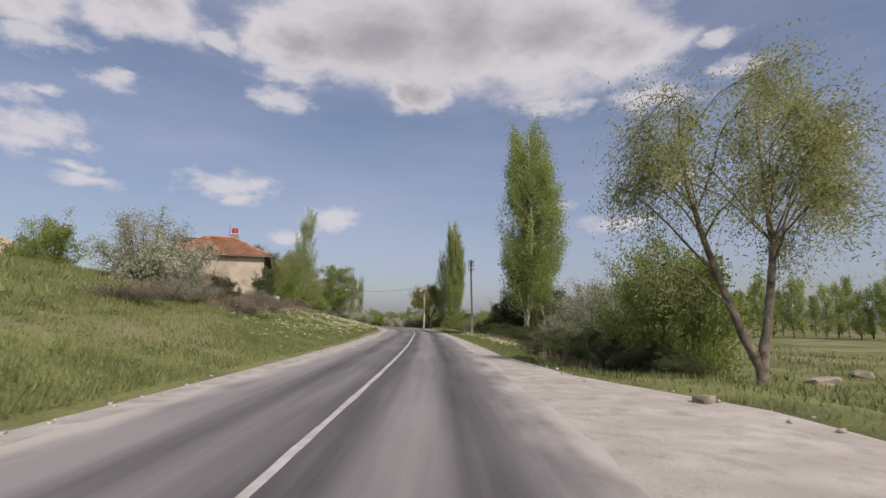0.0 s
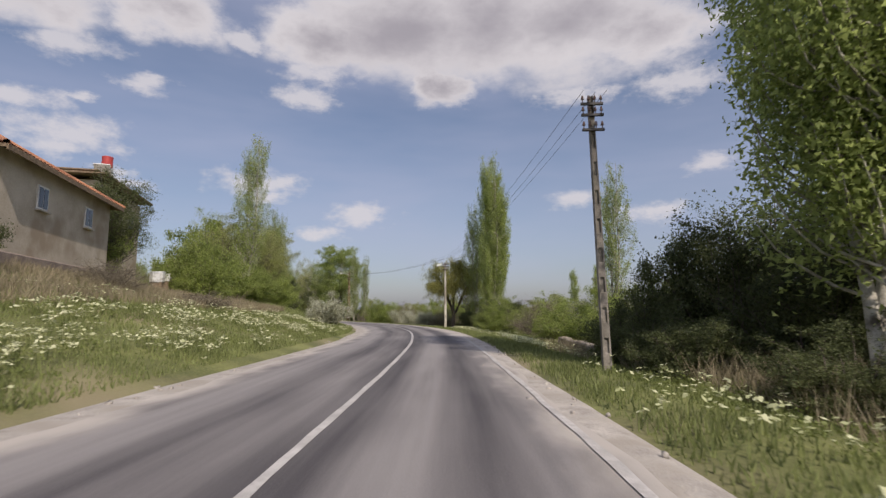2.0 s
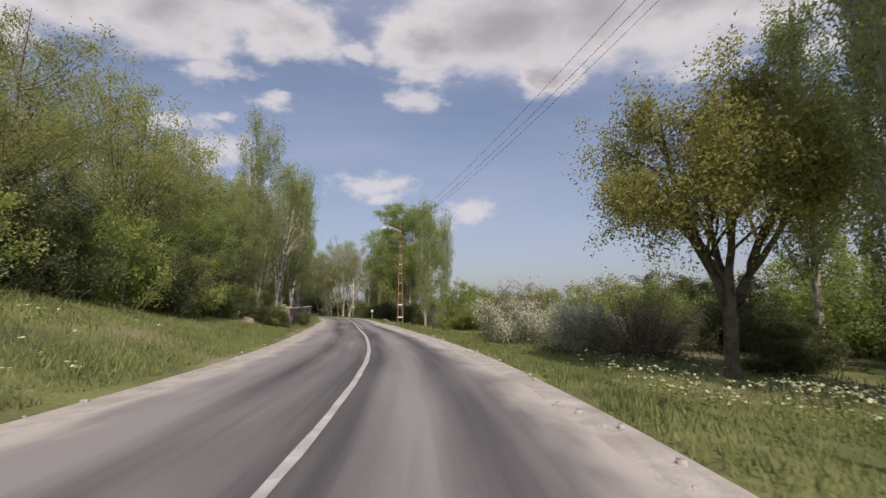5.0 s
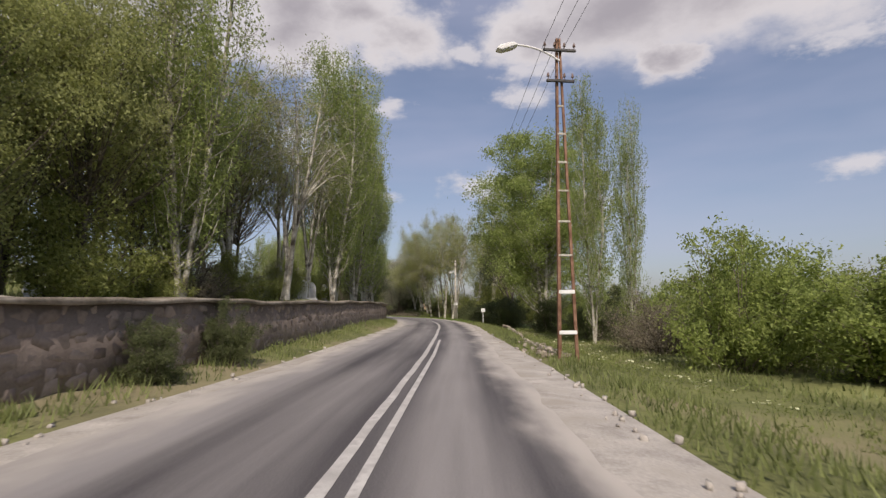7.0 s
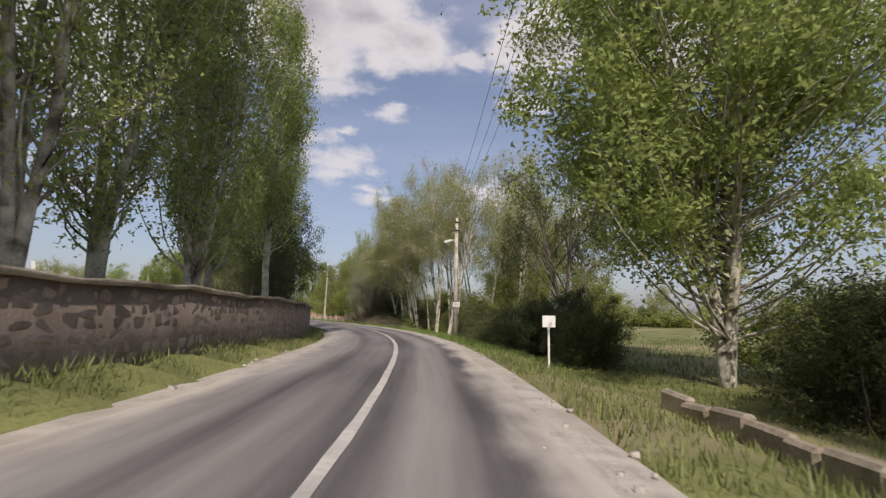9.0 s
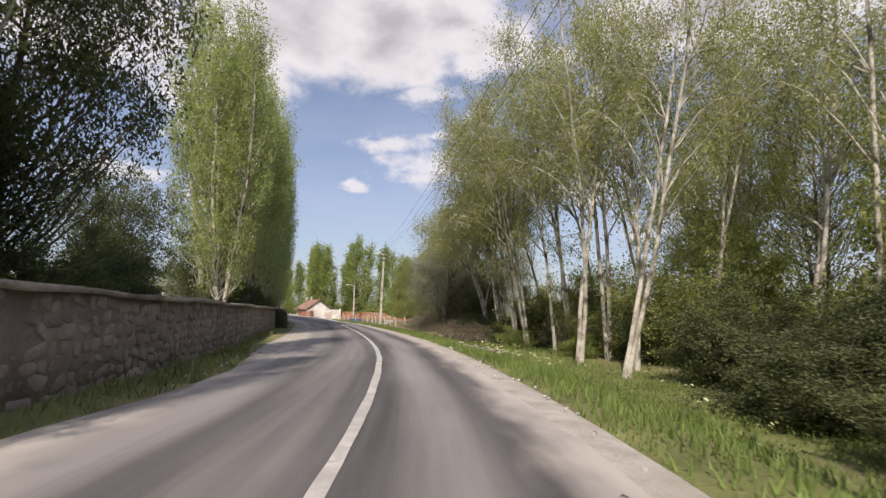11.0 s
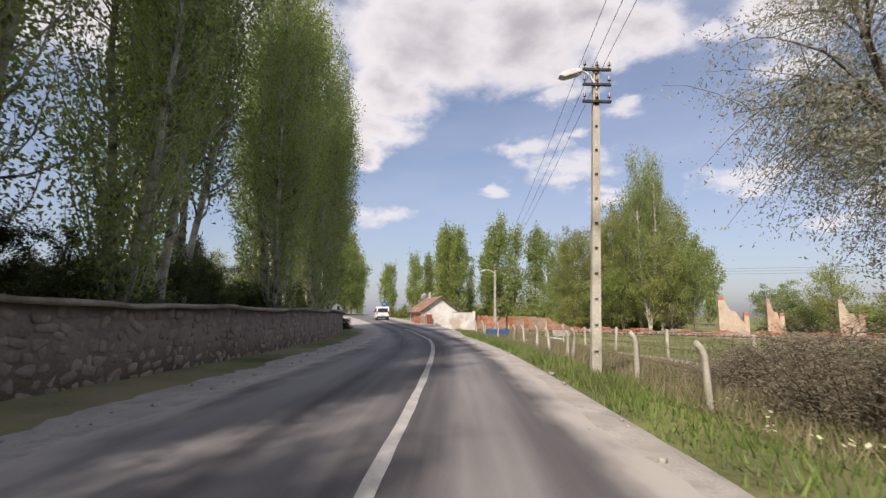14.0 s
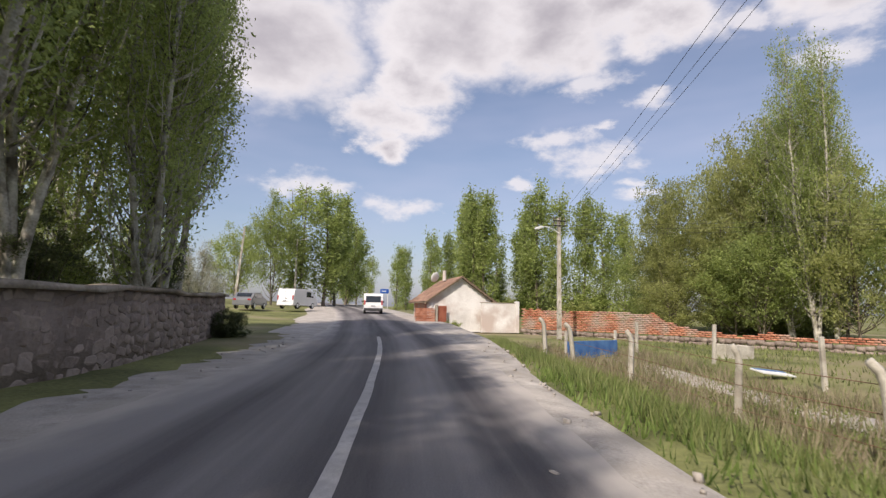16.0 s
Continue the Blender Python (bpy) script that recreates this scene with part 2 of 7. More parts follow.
    ramp.inputs["A"].default_value, ramp.inputs["B"].default_value = (0.07, 0.064, 0.067, 1), (0.265, 0.248, 0.24, 1)
    l.new(value, ramp.inputs["Factor"])
    grit = n.new("ShaderNodeMix")
    grit.data_type = "RGBA"
    grit.inputs["B"].default_value = (0.47, 0.43, 0.385, 1)
    l.new(dust.outputs[0], grit.inputs["Factor"])
    l.new(ramp.outputs["Result"], grit.inputs["A"])
    l.new(grit.outputs["Result"], bsdf.inputs["Base Color"])
    relief = n.new("ShaderNodeBump")
    relief.inputs["Strength"].default_value, relief.inputs["Distance"].default_value = 0.35, 0.01
    l.new(grain_v, relief.inputs["Height"])
    l.new(relief.outputs[0], bsdf.inputs["Normal"])
    return mat


def glass_material(name, colour, rough=0.05):
    mat = bpy.data.materials.new(name)
    mat.use_nodes = True
    b = mat.node_tree.nodes["Principled BSDF"]
    b.inputs["Base Color"].default_value = (*colour, 1)
    b.inputs["Roughness"].default_value, b.inputs["Specular IOR Level"].default_value = rough, 0.6
    return mat


ASPHALT = road_material()
PAINT = material("road_paint", (0.36, 0.345, 0.325), (0.58, 0.56, 0.53), 2.5, 0.75, 0.2, 60, stain=(0.40, 0.38, 0.36), stain_scale=9.0)
GRAVEL = material("gravel", (0.31, 0.282, 0.25), (0.54, 0.5, 0.45), 2.2, 0.95, 0.8, 30, stain=(0.36, 0.325, 0.28), stain_scale=1.1)
EARTH = material("ground_cover", (0.075, 0.085, 0.03), (0.225, 0.235, 0.085), 0.45, 0.95, 1.0, 14.0, stain=(0.25, 0.215, 0.125), stain_scale=0.16)
PALE_LEAF = leaf_material("pale_spring_leaves", (0.23, 0.25, 0.085), (0.5, 0.525, 0.21), 0.64)
BLADES = leaf_material("grass_blades", (0.085, 0.11, 0.036), (0.295, 0.33, 0.125), 0.35)
LUSH = leaf_material("lush_grass_blades", (0.085, 0.13, 0.032), (0.29, 0.39, 0.11), 0.4)
DRY = leaf_material("dry_stalks", (0.16, 0.13, 0.08), (0.36, 0.31, 0.20), 0.2)
PETALS = leaf_material("white_petals", (0.42, 0.45, 0.22), (0.74, 0.74, 0.50), 0.25)
HERB = leaf_material("herb_leaves", (0.07, 0.095, 0.026), (0.25, 0.29, 0.09), 0.35)
BARK = material("grey_bark", (0.075, 0.062, 0.048), (0.26, 0.22, 0.17), 4.0, 0.95, 0.9, 25)
PALE_BARK = material("pale_bark", (0.24, 0.22, 0.175), (0.62, 0.59, 0.51), 2.5, 0.9, 0.5, 18, stain=(0.10, 0.085, 0.065), stain_scale=2.2)
DARK_BARK = material("dark_bark", (0.06, 0.05, 0.042), (0.18, 0.15, 0.12), 4.0, 0.95, 0.9, 25)
POPLAR_LEAF = leaf_material("poplar_leaves", (0.17, 0.22, 0.068), (0.48, 0.555, 0.195), 0.64)
YELLOW_LEAF = leaf_material("spring_leaves", (0.19, 0.22, 0.06), (0.45, 0.48, 0.17), 0.58)
WILLOW_LEAF = leaf_material("willow_leaves", (0.18, 0.2, 0.072), (0.45, 0.47, 0.2), 0.56)
OCHRE_LEAF = leaf_material("ochre_leaves", (0.165, 0.17, 0.07), (0.5, 0.485, 0.15), 0.56)
BUSH_LEAF = leaf_material("bush_leaves", (0.14, 0.185, 0.05), (0.42, 0.49, 0.145), 0.56)
# dark foliage, its tone lowered further to stand in for tree shade
SHADE_DARK_LEAF = leaf_material("shade_dark_leaves", (0.05, 0.064, 0.027), (0.175, 0.2, 0.083), 0.45)
GREY_LEAF = leaf_material("oleaster_leaves", (0.172, 0.178, 0.115), (0.46, 0.46, 0.345), 0.4)
BLOSSOM = leaf_material("blossom", (0.27, 0.285, 0.17), (0.66, 0.66, 0.53), 0.38)
TWIG_LEAF = leaf_material("budding_twigs", (0.17, 0.145, 0.105), (0.40, 0.35, 0.25), 0.4)
STONE = material("rubble_stone", (0.185, 0.145, 0.12), (0.335, 0.272, 0.228), 1.6, 0.92, 0.8, 14, object_random=0.3)
STONE_JOINED = material("rubble_stone_joined", (0.185, 0.145, 0.12), (0.335, 0.272, 0.228), 1.6, 0.92, 0.8, 14, island=0.3)
MORTAR = material("wall_mortar", (0.165, 0.13, 0.107), (0.27, 0.22, 0.185), 1.2, 0.95, 0.6, 20)
COPING = material("wall_coping", (0.20, 0.165, 0.125), (0.42, 0.365, 0.295), 1.0, 0.92, 0.5, 16, stain=(0.14, 0.115, 0.08), stain_scale=0.9)
CONCRETE = material("concrete", (0.36, 0.33, 0.27), (0.62, 0.585, 0.51), 1.4, 0.9, 0.4, 22, stain=(0.30, 0.27, 0.22), stain_scale=1.3)
DARK_STEEL = material("dark_steel", (0.035, 0.035, 0.038), (0.11, 0.105, 0.10), 5.0, 0.6, 0.2, 40, metal=0.5)
RUST = material("rusted_steel", (0.13, 0.066, 0.04), (0.32, 0.19, 0.13), 5.0, 0.85, 0.5, 40, metal=0.2)
WHITE_METAL = material("white_metal", (0.62, 0.62, 0.60), (0.82, 0.82, 0.80), 2.0, 0.5, 0.1, 40)
PORCELAIN = material("insulator_glaze", (0.10, 0.06, 0.05), (0.22, 0.15, 0.12), 8.0, 0.3, 0.0, 40)
WIRE = material("cable_black", (0.03, 0.03, 0.03), (0.07, 0.07, 0.07), 4.0, 0.6, 0.0, 40)
PLASTER = material("weathered_plaster", (0.40, 0.34, 0.26), (0.56, 0.495, 0.40), 0.8, 0.92, 0.4, 14, stain=(0.34, 0.275, 0.20), stain_scale=0.5)
WHITEWASH = material("whitewash", (0.56, 0.53, 0.49), (0.80, 0.78, 0.74), 0.9, 0.9, 0.4, 14, stain=(0.50, 0.42, 0.37), stain_scale=0.7)
TILE = material("clay_tiles", (0.33, 0.135, 0.07), (0.55, 0.275, 0.16), 1.4, 0.85, 0.5, 12, island=0.35, stain=(0.24, 0.12, 0.08), stain_scale=0.8)
OLD_TILE = material("weathered_tiles", (0.20, 0.12, 0.085), (0.40, 0.25, 0.18), 1.4, 0.9, 0.5, 12, island=0.35, stain=(0.17, 0.12, 0.09), stain_scale=0.8)
BRICK = material("red_brick", (0.33, 0.115, 0.065), (0.58, 0.265, 0.165), 2.0, 0.9, 0.4, 18, island=0.4, stain=(0.42, 0.33, 0.27), stain_scale=0.6)
ADOBE = material("adobe", (0.40, 0.31, 0.23), (0.60, 0.49, 0.385), 0.9, 0.95, 0.6, 10, stain=(0.46, 0.29, 0.20), stain_scale=0.4)
TIMBER = material("old_timber", (0.12, 0.085, 0.055), (0.30, 0.225, 0.155), 6.0, 0.9, 0.5, 30)
RED_PAINT = material("red_door_paint", (0.26, 0.075, 0.045), (0.42, 0.15, 0.09), 2.0, 0.7, 0.2, 30)
BLUE_PAINT = material("blue_paint", (0.035, 0.10, 0.28), (0.10, 0.22, 0.42), 3.0, 0.5, 0.1, 30)
CAR_WHITE = material("white_car_paint", (0.70, 0.70, 0.69), (0.80, 0.80, 0.79), 0.7, 0.3, 0.0, 60, spec=0.5)
CAR_GREY = material("grey_car_paint", (0.13, 0.135, 0.14), (0.18, 0.185, 0.19), 0.7, 0.35, 0.0, 60, spec=0.5)
RUBBER = material("black_rubber", (0.02, 0.02, 0.02), (0.045, 0.045, 0.045), 6.0, 0.8, 0.2, 40)
PLASTIC = material("dark_plastic", (0.03, 0.03, 0.032), (0.06, 0.06, 0.062), 6.0, 0.55, 0.1, 40)
WINDOW = glass_material("dark_glass", (0.02, 0.025, 0.03))
RED_LENS = glass_material("red_lens", (0.42, 0.03, 0.03), 0.2)
MARBLE = material("marble", (0.55, 0.55, 0.52), (0.82, 0.81, 0.78), 1.5, 0.6, 0.15, 12, stain=(0.45, 0.44, 0.40), stain_scale=1.5)
SIGN_RED = material("sign_red", (0.38, 0.05, 0.05), (0.48, 0.08, 0.07), 3.0, 0.5, 0.0, 30)
SIGN_BLUE = material("sign_blue", (0.02, 0.08, 0.36), (0.04, 0.13, 0.45), 3.0, 0.45, 0.0, 30)

# ---- geometry helpers ----


def mesh_of(name, verts, faces, mat=None, smooth=False):
    me = bpy.data.meshes.new(name)
    verts = np.asarray(verts, np.float32)
    faces = np.asarray(faces, np.int32)
    k = faces.shape[1]
    me.vertices.add(len(verts))
    me.vertices.foreach_set("co", verts.ravel())
    me.loops.add(faces.size)
    me.loops.foreach_set("vertex_index", faces.ravel())
    me.polygons.add(len(faces))
    me.polygons.foreach_set("loop_start", np.arange(0, faces.size, k, dtype=np.int32))
    if smooth:
        me.polygons.foreach_set("use_smooth", np.ones(len(faces), bool))
    me.update(calc_edges=True)
    if mat:
        me.materials.append(mat)
    return me


def bm_mesh(name, bm, mat, smooth=False):
    me = bpy.data.meshes.new(name)
    bmesh.ops.recalc_face_normals(bm, faces=bm.faces)
    bm.to_mesh(me)
    bm.free()
    if smooth:
        me.polygons.foreach_set("use_smooth", np.ones(len(me.polygons), bool))
    me.materials.append(mat)
    return me


def part(name, body, mat, parent, label="", smooth=False, m=None):
    """Links a bmesh or a mesh as one object under a thing or a part."""
    me = bm_mesh(name, body, mat, smooth) if isinstance(body, bmesh.types.BMesh) else body
    ob = new(name, me)
    ob.parent = parent
    if m is not None:
        ob.matrix_basis = m
    if label:
        ob["label"] = label
    return ob


def thing(name, m, label, category, group="", kind=""):
    ob = new(name)
    ob.empty_display_size = 0.2
    ob.matrix_basis = m
    return tagged(ob, label, category, group, kind)


def box(bm, size, at=(0, 0, 0), turn=None, bevel=0.0):
    made = bmesh.ops.create_cube(bm, size=1.0)["verts"]
    m = Matrix.Translation(at) @ (turn or Matrix.Identity(4)) @ Matrix.Diagonal((*size, 1))
    bmesh.ops.transform(bm, matrix=m, verts=made)
    if bevel:
        edges = list({e for v in made for e in v.link_edges})
        bmesh.ops.bevel(bm, geom=edges, offset=bevel, segments=1, affect="EDGES", profile=0.7)
    return bm


def boxed(size, at=(0, 0, 0), turn=None, bevel=0.0):
    return box(bmesh.new(), size, at, turn, bevel)


def prism(bm, outline, axis, a, b, bevel=0.0):
    """An outline of two coordinates, pushed from a to b along the axis (0, 1 or 2)."""
    rest = [k for k in range(3) if k != axis]

    def at(p, w):
        v = [0.0, 0.0, 0.0]
        v[axis], v[rest[0]], v[rest[1]] = w, p[0], p[1]
        return bm.verts.new(v)
    lo, hi = [at(p, a) for p in outline], [at(p, b) for p in outline]
    k = len(outline)
    made = [bm.faces.new(lo), bm.faces.new(hi[::-1])] + [bm.faces.new((lo[i], hi[i], hi[(i + 1) % k], lo[(i + 1) % k])) for i in range(k)]
    if bevel:
        bmesh.ops.bevel(bm, geom=list({e for f in made for e in f.edges}), offset=bevel, segments=2, affect="EDGES", profile=0.6)
    return bm


def cylinder(bm, radius, depth, m=Matrix.Identity(4), top=None, seg=16):
    bmesh.ops.create_cone(bm, cap_ends=True, segments=seg, radius1=radius, radius2=radius if top is None else top, depth=depth, matrix=m)
    return bm


def tubes(lines, seg=6):
    """Vertices and quads of tapered tubes along polylines of points and radii."""
    V, Fc, base = [], [], 0
    ang = np.arange(seg) * 2 * np.pi / seg
    ring = np.arange(seg)
    for pts, rad in lines:
        pts, rad = np.asarray(pts, float), np.asarray(rad, float)
        way = np.gradient(pts, axis=0)
        way /= np.linalg.norm(way, axis=1)[:, None] + 1e-9
        ref = np.where(np.abs(way[:, 2:3]) > 0.9, [[1.0, 0, 0]], [[0, 0, 1.0]])
        u = np.cross(way, ref)
        u /= np.linalg.norm(u, axis=1)[:, None] + 1e-9
        w = np.cross(way, u)
        V.append((pts[:, None] + rad[:, None, None] * (np.cos(ang)[None, :, None] * u[:, None] + np.sin(ang)[None, :, None] * w[:, None])).reshape(-1, 3))
        for i in range(len(pts) - 1):
            a, b = base + i * seg, base + (i + 1) * seg
            Fc.append(np.stack([a + ring, a + (ring + 1) % seg, b + (ring + 1) % seg, b + ring], 1))
        base += len(pts) * seg
    return np.concatenate(V), np.concatenate(Fc)


def leaves(points, size, rg, droop=0.0, slim=0.6):
    """A pointed blade for each point, turned at random."""
    k = len(points)
    along = rg.normal(size=(k, 3))
    along[:, 2] -= droop
    along /= np.linalg.norm(along, axis=1)[:, None]
    side = np.cross(along, rg.normal(size=(k, 3)))
    side /= np.linalg.norm(side, axis=1)[:, None] + 1e-9
    s = size * rg.uniform(0.6, 1.35, (k, 1))
    a, b = along * s * 0.5, side * s * 0.5 * slim
    V = np.stack([points - a * .9 + b * .35, points + a, points - b - a * .25], 1).reshape(-1, 3)
    return V, np.arange(3 * k).reshape(k, 3)


# ---- the line of the road ----
BEGIN = [(-2.25, -60.34), (-1.79, -47.92), (-1.36, -36.38), (-0.89, -23.96), (-0.46, -12.42), (0.0, 0.0), (0.42, 12.4), (0.66, 23.77), (0.72, 35.8),
         (0.65, 48.34), (0.22, 59.84), (-0.99, 72.1), (-3.36, 84.05), (-6.75, 95.42), (-11.12, 106.28), (-16.01, 116.94), (-21.2, 128.4)]
BEYOND = [(-26.04, 138.91), (-31.29, 149.52), (-37.62, 160.43), (-44.34, 169.65), (-52.47, 178.6), (-61.48, 187.04), (-70.48, 194.63), (-79.8, 202.17),
          (-89.51, 209.54), (-102.15, 217.95), (-115.49, 225.14), (-129.44, 231.53), (-144.84, 237.64), (-164.76, 244.36), (-195.4, 253.45), (-237.04, 264.5), (-311.1, 282.24)]
_p = np.array(BEGIN + BEYOND)
_e = np.concatenate([[2 * _p[0] - _p[1]], _p, [2 * _p[-1] - _p[-2]]])
_d = []
for _i in range(1, len(_e) - 2):
    for _a in np.linspace(0, 1, 40, endpoint=False):
        _d.append(0.5 * (2 * _e[_i] + (_e[_i + 1] - _e[_i - 1]) * _a + (2 * _e[_i - 1] - 5 * _e[_i] + 4 * _e[_i + 1] - _e[_i + 2]) * _a ** 2
                         + (3 * _e[_i] - _e[_i - 1] - 3 * _e[_i + 1] + _e[_i + 2]) * _a ** 3))
_d = np.array(_d)
_len = np.concatenate([[0], np.cumsum(np.linalg.norm(np.diff(_d, axis=0), axis=1))])
_len -= _len[5 * 40]
STATION = np.arange(-58, _len[-1] - 2, 0.5)
LINE = np.stack([np.interp(STATION, _len, _d[:, k]) for k in (0, 1)], 1)
for _k in range(3):
    LINE[1:-1] = (LINE[:-2] + 2 * LINE[1:-1] + LINE[2:]) / 4
WAY = np.gradient(LINE, axis=0)
WAY /= np.linalg.norm(WAY, axis=1)[:, None]


def along(s, d):
    """Ground plan places at station s, d metres right of the driving line."""
    s, d = np.asarray(s, float), np.asarray(d, float)
    p = np.stack([np.interp(s, STATION, LINE[:, k]) for k in (0, 1)], -1)
    w = np.stack([np.interp(s, STATION, WAY[:, k]) for k in (0, 1)], -1)
    return p + d[..., None] * np.stack([w[..., 1], -w[..., 0]], -1)


def heading(s):
    w = [np.interp(s, STATION, WAY[:, k]) for k in (0, 1)]
    return math.degrees(math.atan2(-w[0], w[1]))


def road_z(s):
    return np.interp(s, [-60, 252, 268, 285, 305, 330, 380, 460], [0, 0, .2, .55, 1.1, 1.7, 2.2, 2.6])


def centre_at(s):
    return np.interp(s, [-60, 40, 70, 95, 130, 145, 175, 190, 205, 230, 243, 252, 270, 460], [-1.3, -1.42, -1.25, -1.1, -.85, -.95, -.8, -.62, -.72, -.58, -.62, -1.1, -1.7, -1.7])


def left_edge(s):
    return np.interp(s, [-60, 30, 50, 70, 90, 128, 142, 172, 260, 460], [-4.25, -4.3, -4.65, -4.4, -4.35, -3.7, -4.0, -3.75, -3.9, -4.6])


def right_edge(s):
    return np.interp(s, [-60, 33, 48, 75, 90, 128, 142, 184, 230, 250, 460], [1.6, 1.62, 1.45, 1.5, 1.75, 1.15, 1.2, 1.6, 1.75, 1.5, 1.6])


def verge_right(s):
    return right_edge(s) + np.interp(s, [-60, -6, 0, 8, 13, 20, 33, 48, 75, 90, 128, 142, 184, 230, 252, 262, 275, 460],
                                     [.7, 1, 3.6, 3.6, 1.8, .9, .6, .45, .8, .6, 1.0, .6, .6, .55, .65, 1.6, 2.2, .6])


WALL_S = [120, 135, 150, 165, 182, 202, 225, 240, 251, 262.4]
WALL_D = [-5.5, -5.5, -5.7, -5.4, -5.0, -6.1, -6.2, -6.0, -6.1, -7.3]
# the rows of trees behind the wall
ROW_S = [120, 135, 150, 165, 180, 200, 225, 240, 251, 262.4]
ROW_D = [-8.7, -7.9, -7.0, -6.0, -5.6, -6.7, -6.3, -6.0, -6.1, -7.3]


def row_d(s):
    return np.interp(s, ROW_S, ROW_D)


def wall_d(s):
    return np.interp(s, WALL_S, WALL_D)


def smooth(x, a, b):
    t = np.clip((x - a) / (b - a), 0, 1)
    return t * t * (3 - 2 * t)


def ripple(x, y):
    return (np.sin(x * 0.37 + 1.3 * np.sin(y * 0.23)) + np.sin(y * 0.41 + 1.7 * np.sin(x * 0.19 + 1)) + 0.6 * np.sin(x * 0.9 + y * 0.7)) / 2.6


def ground_sd(s, d, x, y):
    z = road_z(s)
    lft, rgt = -d, d
    slope = np.interp(s, [-60, 0, 60, 72, 85, 100, 118], [.24, .27, .25, .2, .24, .32, .18])
    bank = slope * np.clip(lft - 5.0, 0, 16) + 0.03 * np.clip(lft - 21, 0, 40)
    # cemetery behind its wall
    behind = lft + wall_d(s)
    foot = np.interp(s, [120, 132, 142, 160, 172, 195], [.15, .22, .45, .4, .06, .05])
    terrace = foot * smooth(lft, 4.6, 5.5) + np.interp(s, [120, 136, 144, 165, 185], [.85, .95, 1.4, 1.3, .85]) * smooth(behind, 1.0, 2.4) + np.interp(s, [120, 170, 195], [.11, .11, .17]) * np.clip(behind - 5, 0, 90)
    yard = 0.25 * smooth(lft, 6, 14) + 0.02 * np.clip(lft - 14, 0, 60)
    into = smooth(s, 114, 122)
    left = bank * (1 - into) + terrace * into
    past = smooth(s, 261, 265)
    left = left * (1 - past) + yard * past
    drop = np.interp(s, [-60, 6, 16, 30, 45, 60, 90, 150, 200, 262, 275, 330, 400], [-.2, -.15, -.6, -.55, -.3, -.6, -.6, -.7, -.55, -.55, -.8, -1.4, -1.6])
    right = drop * smooth(rgt, 2.6, 5.6)
    wide = np.interp(s, [-60, -4, 3, 12, 16], [0, 0, 1, 1, 0])
    right = right * (1 - wide * (1 - smooth(rgt, 6.5, 9)))
    z = z + np.where(d < 0, left, right)
    off = np.maximum(lft - 5.2, rgt - 2.6)
    z = z + 0.10 * ripple(x, y) * smooth(off, 0.0, 3.0)
    bed = smooth(-d, -(verge_right(s) + 0.35), -(verge_right(s) - 0.05)) * smooth(d, left_edge(s) - 0.6, left_edge(s) - 0.2)
    return z - 0.14 * bed


def nearest(x, y):
    x, y = np.asarray(x, float).ravel(), np.asarray(y, float).ravel()
    sub = LINE[::2].astype(np.float32)
    s, d = np.empty(len(x)), np.empty(len(x))
    for a in range(0, len(x), 8000):
        q = np.stack([x[a:a + 8000], y[a:a + 8000]], 1)
        qf = q.astype(np.float32)
        dist = (qf ** 2).sum(1)[:, None] - 2 * qf @ sub.T + (sub ** 2).sum(1)[None]
        i = dist.argmin(1) * 2
        v = q - LINE[i]
        s[a:a + 8000] = STATION[i] + (v * WAY[i]).sum(1)
        d[a:a + 8000] = v[:, 0] * WAY[i, 1] - v[:, 1] * WAY[i, 0]
    return s, d


def ground_xy(x, y):
    s, d = nearest(x, y)
    return ground_sd(s, d, np.asarray(x, float).ravel(), np.asarray(y, float).ravel())


def on_ground(s, d, sink=0.0):
    p = along(s, d)
    return float(p[0]), float(p[1]), float(ground_sd(np.array([s]), np.array([d]), p[0], p[1])[0]) - sink


# ---- ground and road ----
def spread(lo, hi, step, reach):
    core = np.arange(lo, hi + step, step)
    grow = np.cumsum(step * 1.22 ** np.arange(1, 45))
    grow = grow[grow < reach]
    return np.concatenate([(lo - grow)[::-1], core, hi + grow])


gx, gy = spread(-150, 45, 1.15, 4200), spread(-25, 275, 1.15, 4200)
GX, GY = np.meshgrid(gx, gy)
GZ = ground_xy(GX, GY).reshape(GX.shape)
far = np.maximum(np.hypot(GX + 60, GY - 120) - 330, 0)
GZ = GZ * np.exp(-far / 400) - 0.6 * (1 - np.exp(-far / 400)) + 14 * smooth(far, 500, 2400) * (0.5 + 0.5 * np.sin(GX * 0.0016 + 0.6) * np.cos(GY * 0.0011))
nx, ny = len(gx), len(gy)
idx = np.arange(nx * ny).reshape(ny, nx)
quads = np.stack([idx[:-1, :-1], idx[:-1, 1:], idx[1:, 1:], idx[1:, :-1]], -1).reshape(-1, 4)
ground = new("ground", mesh_of("ground", np.stack([GX, GY, GZ], -1).reshape(-1, 3), quads, EARTH, True))
tagged(ground, "green spring grass with dry patches rising beside the road", "grass ground", kind="structure")


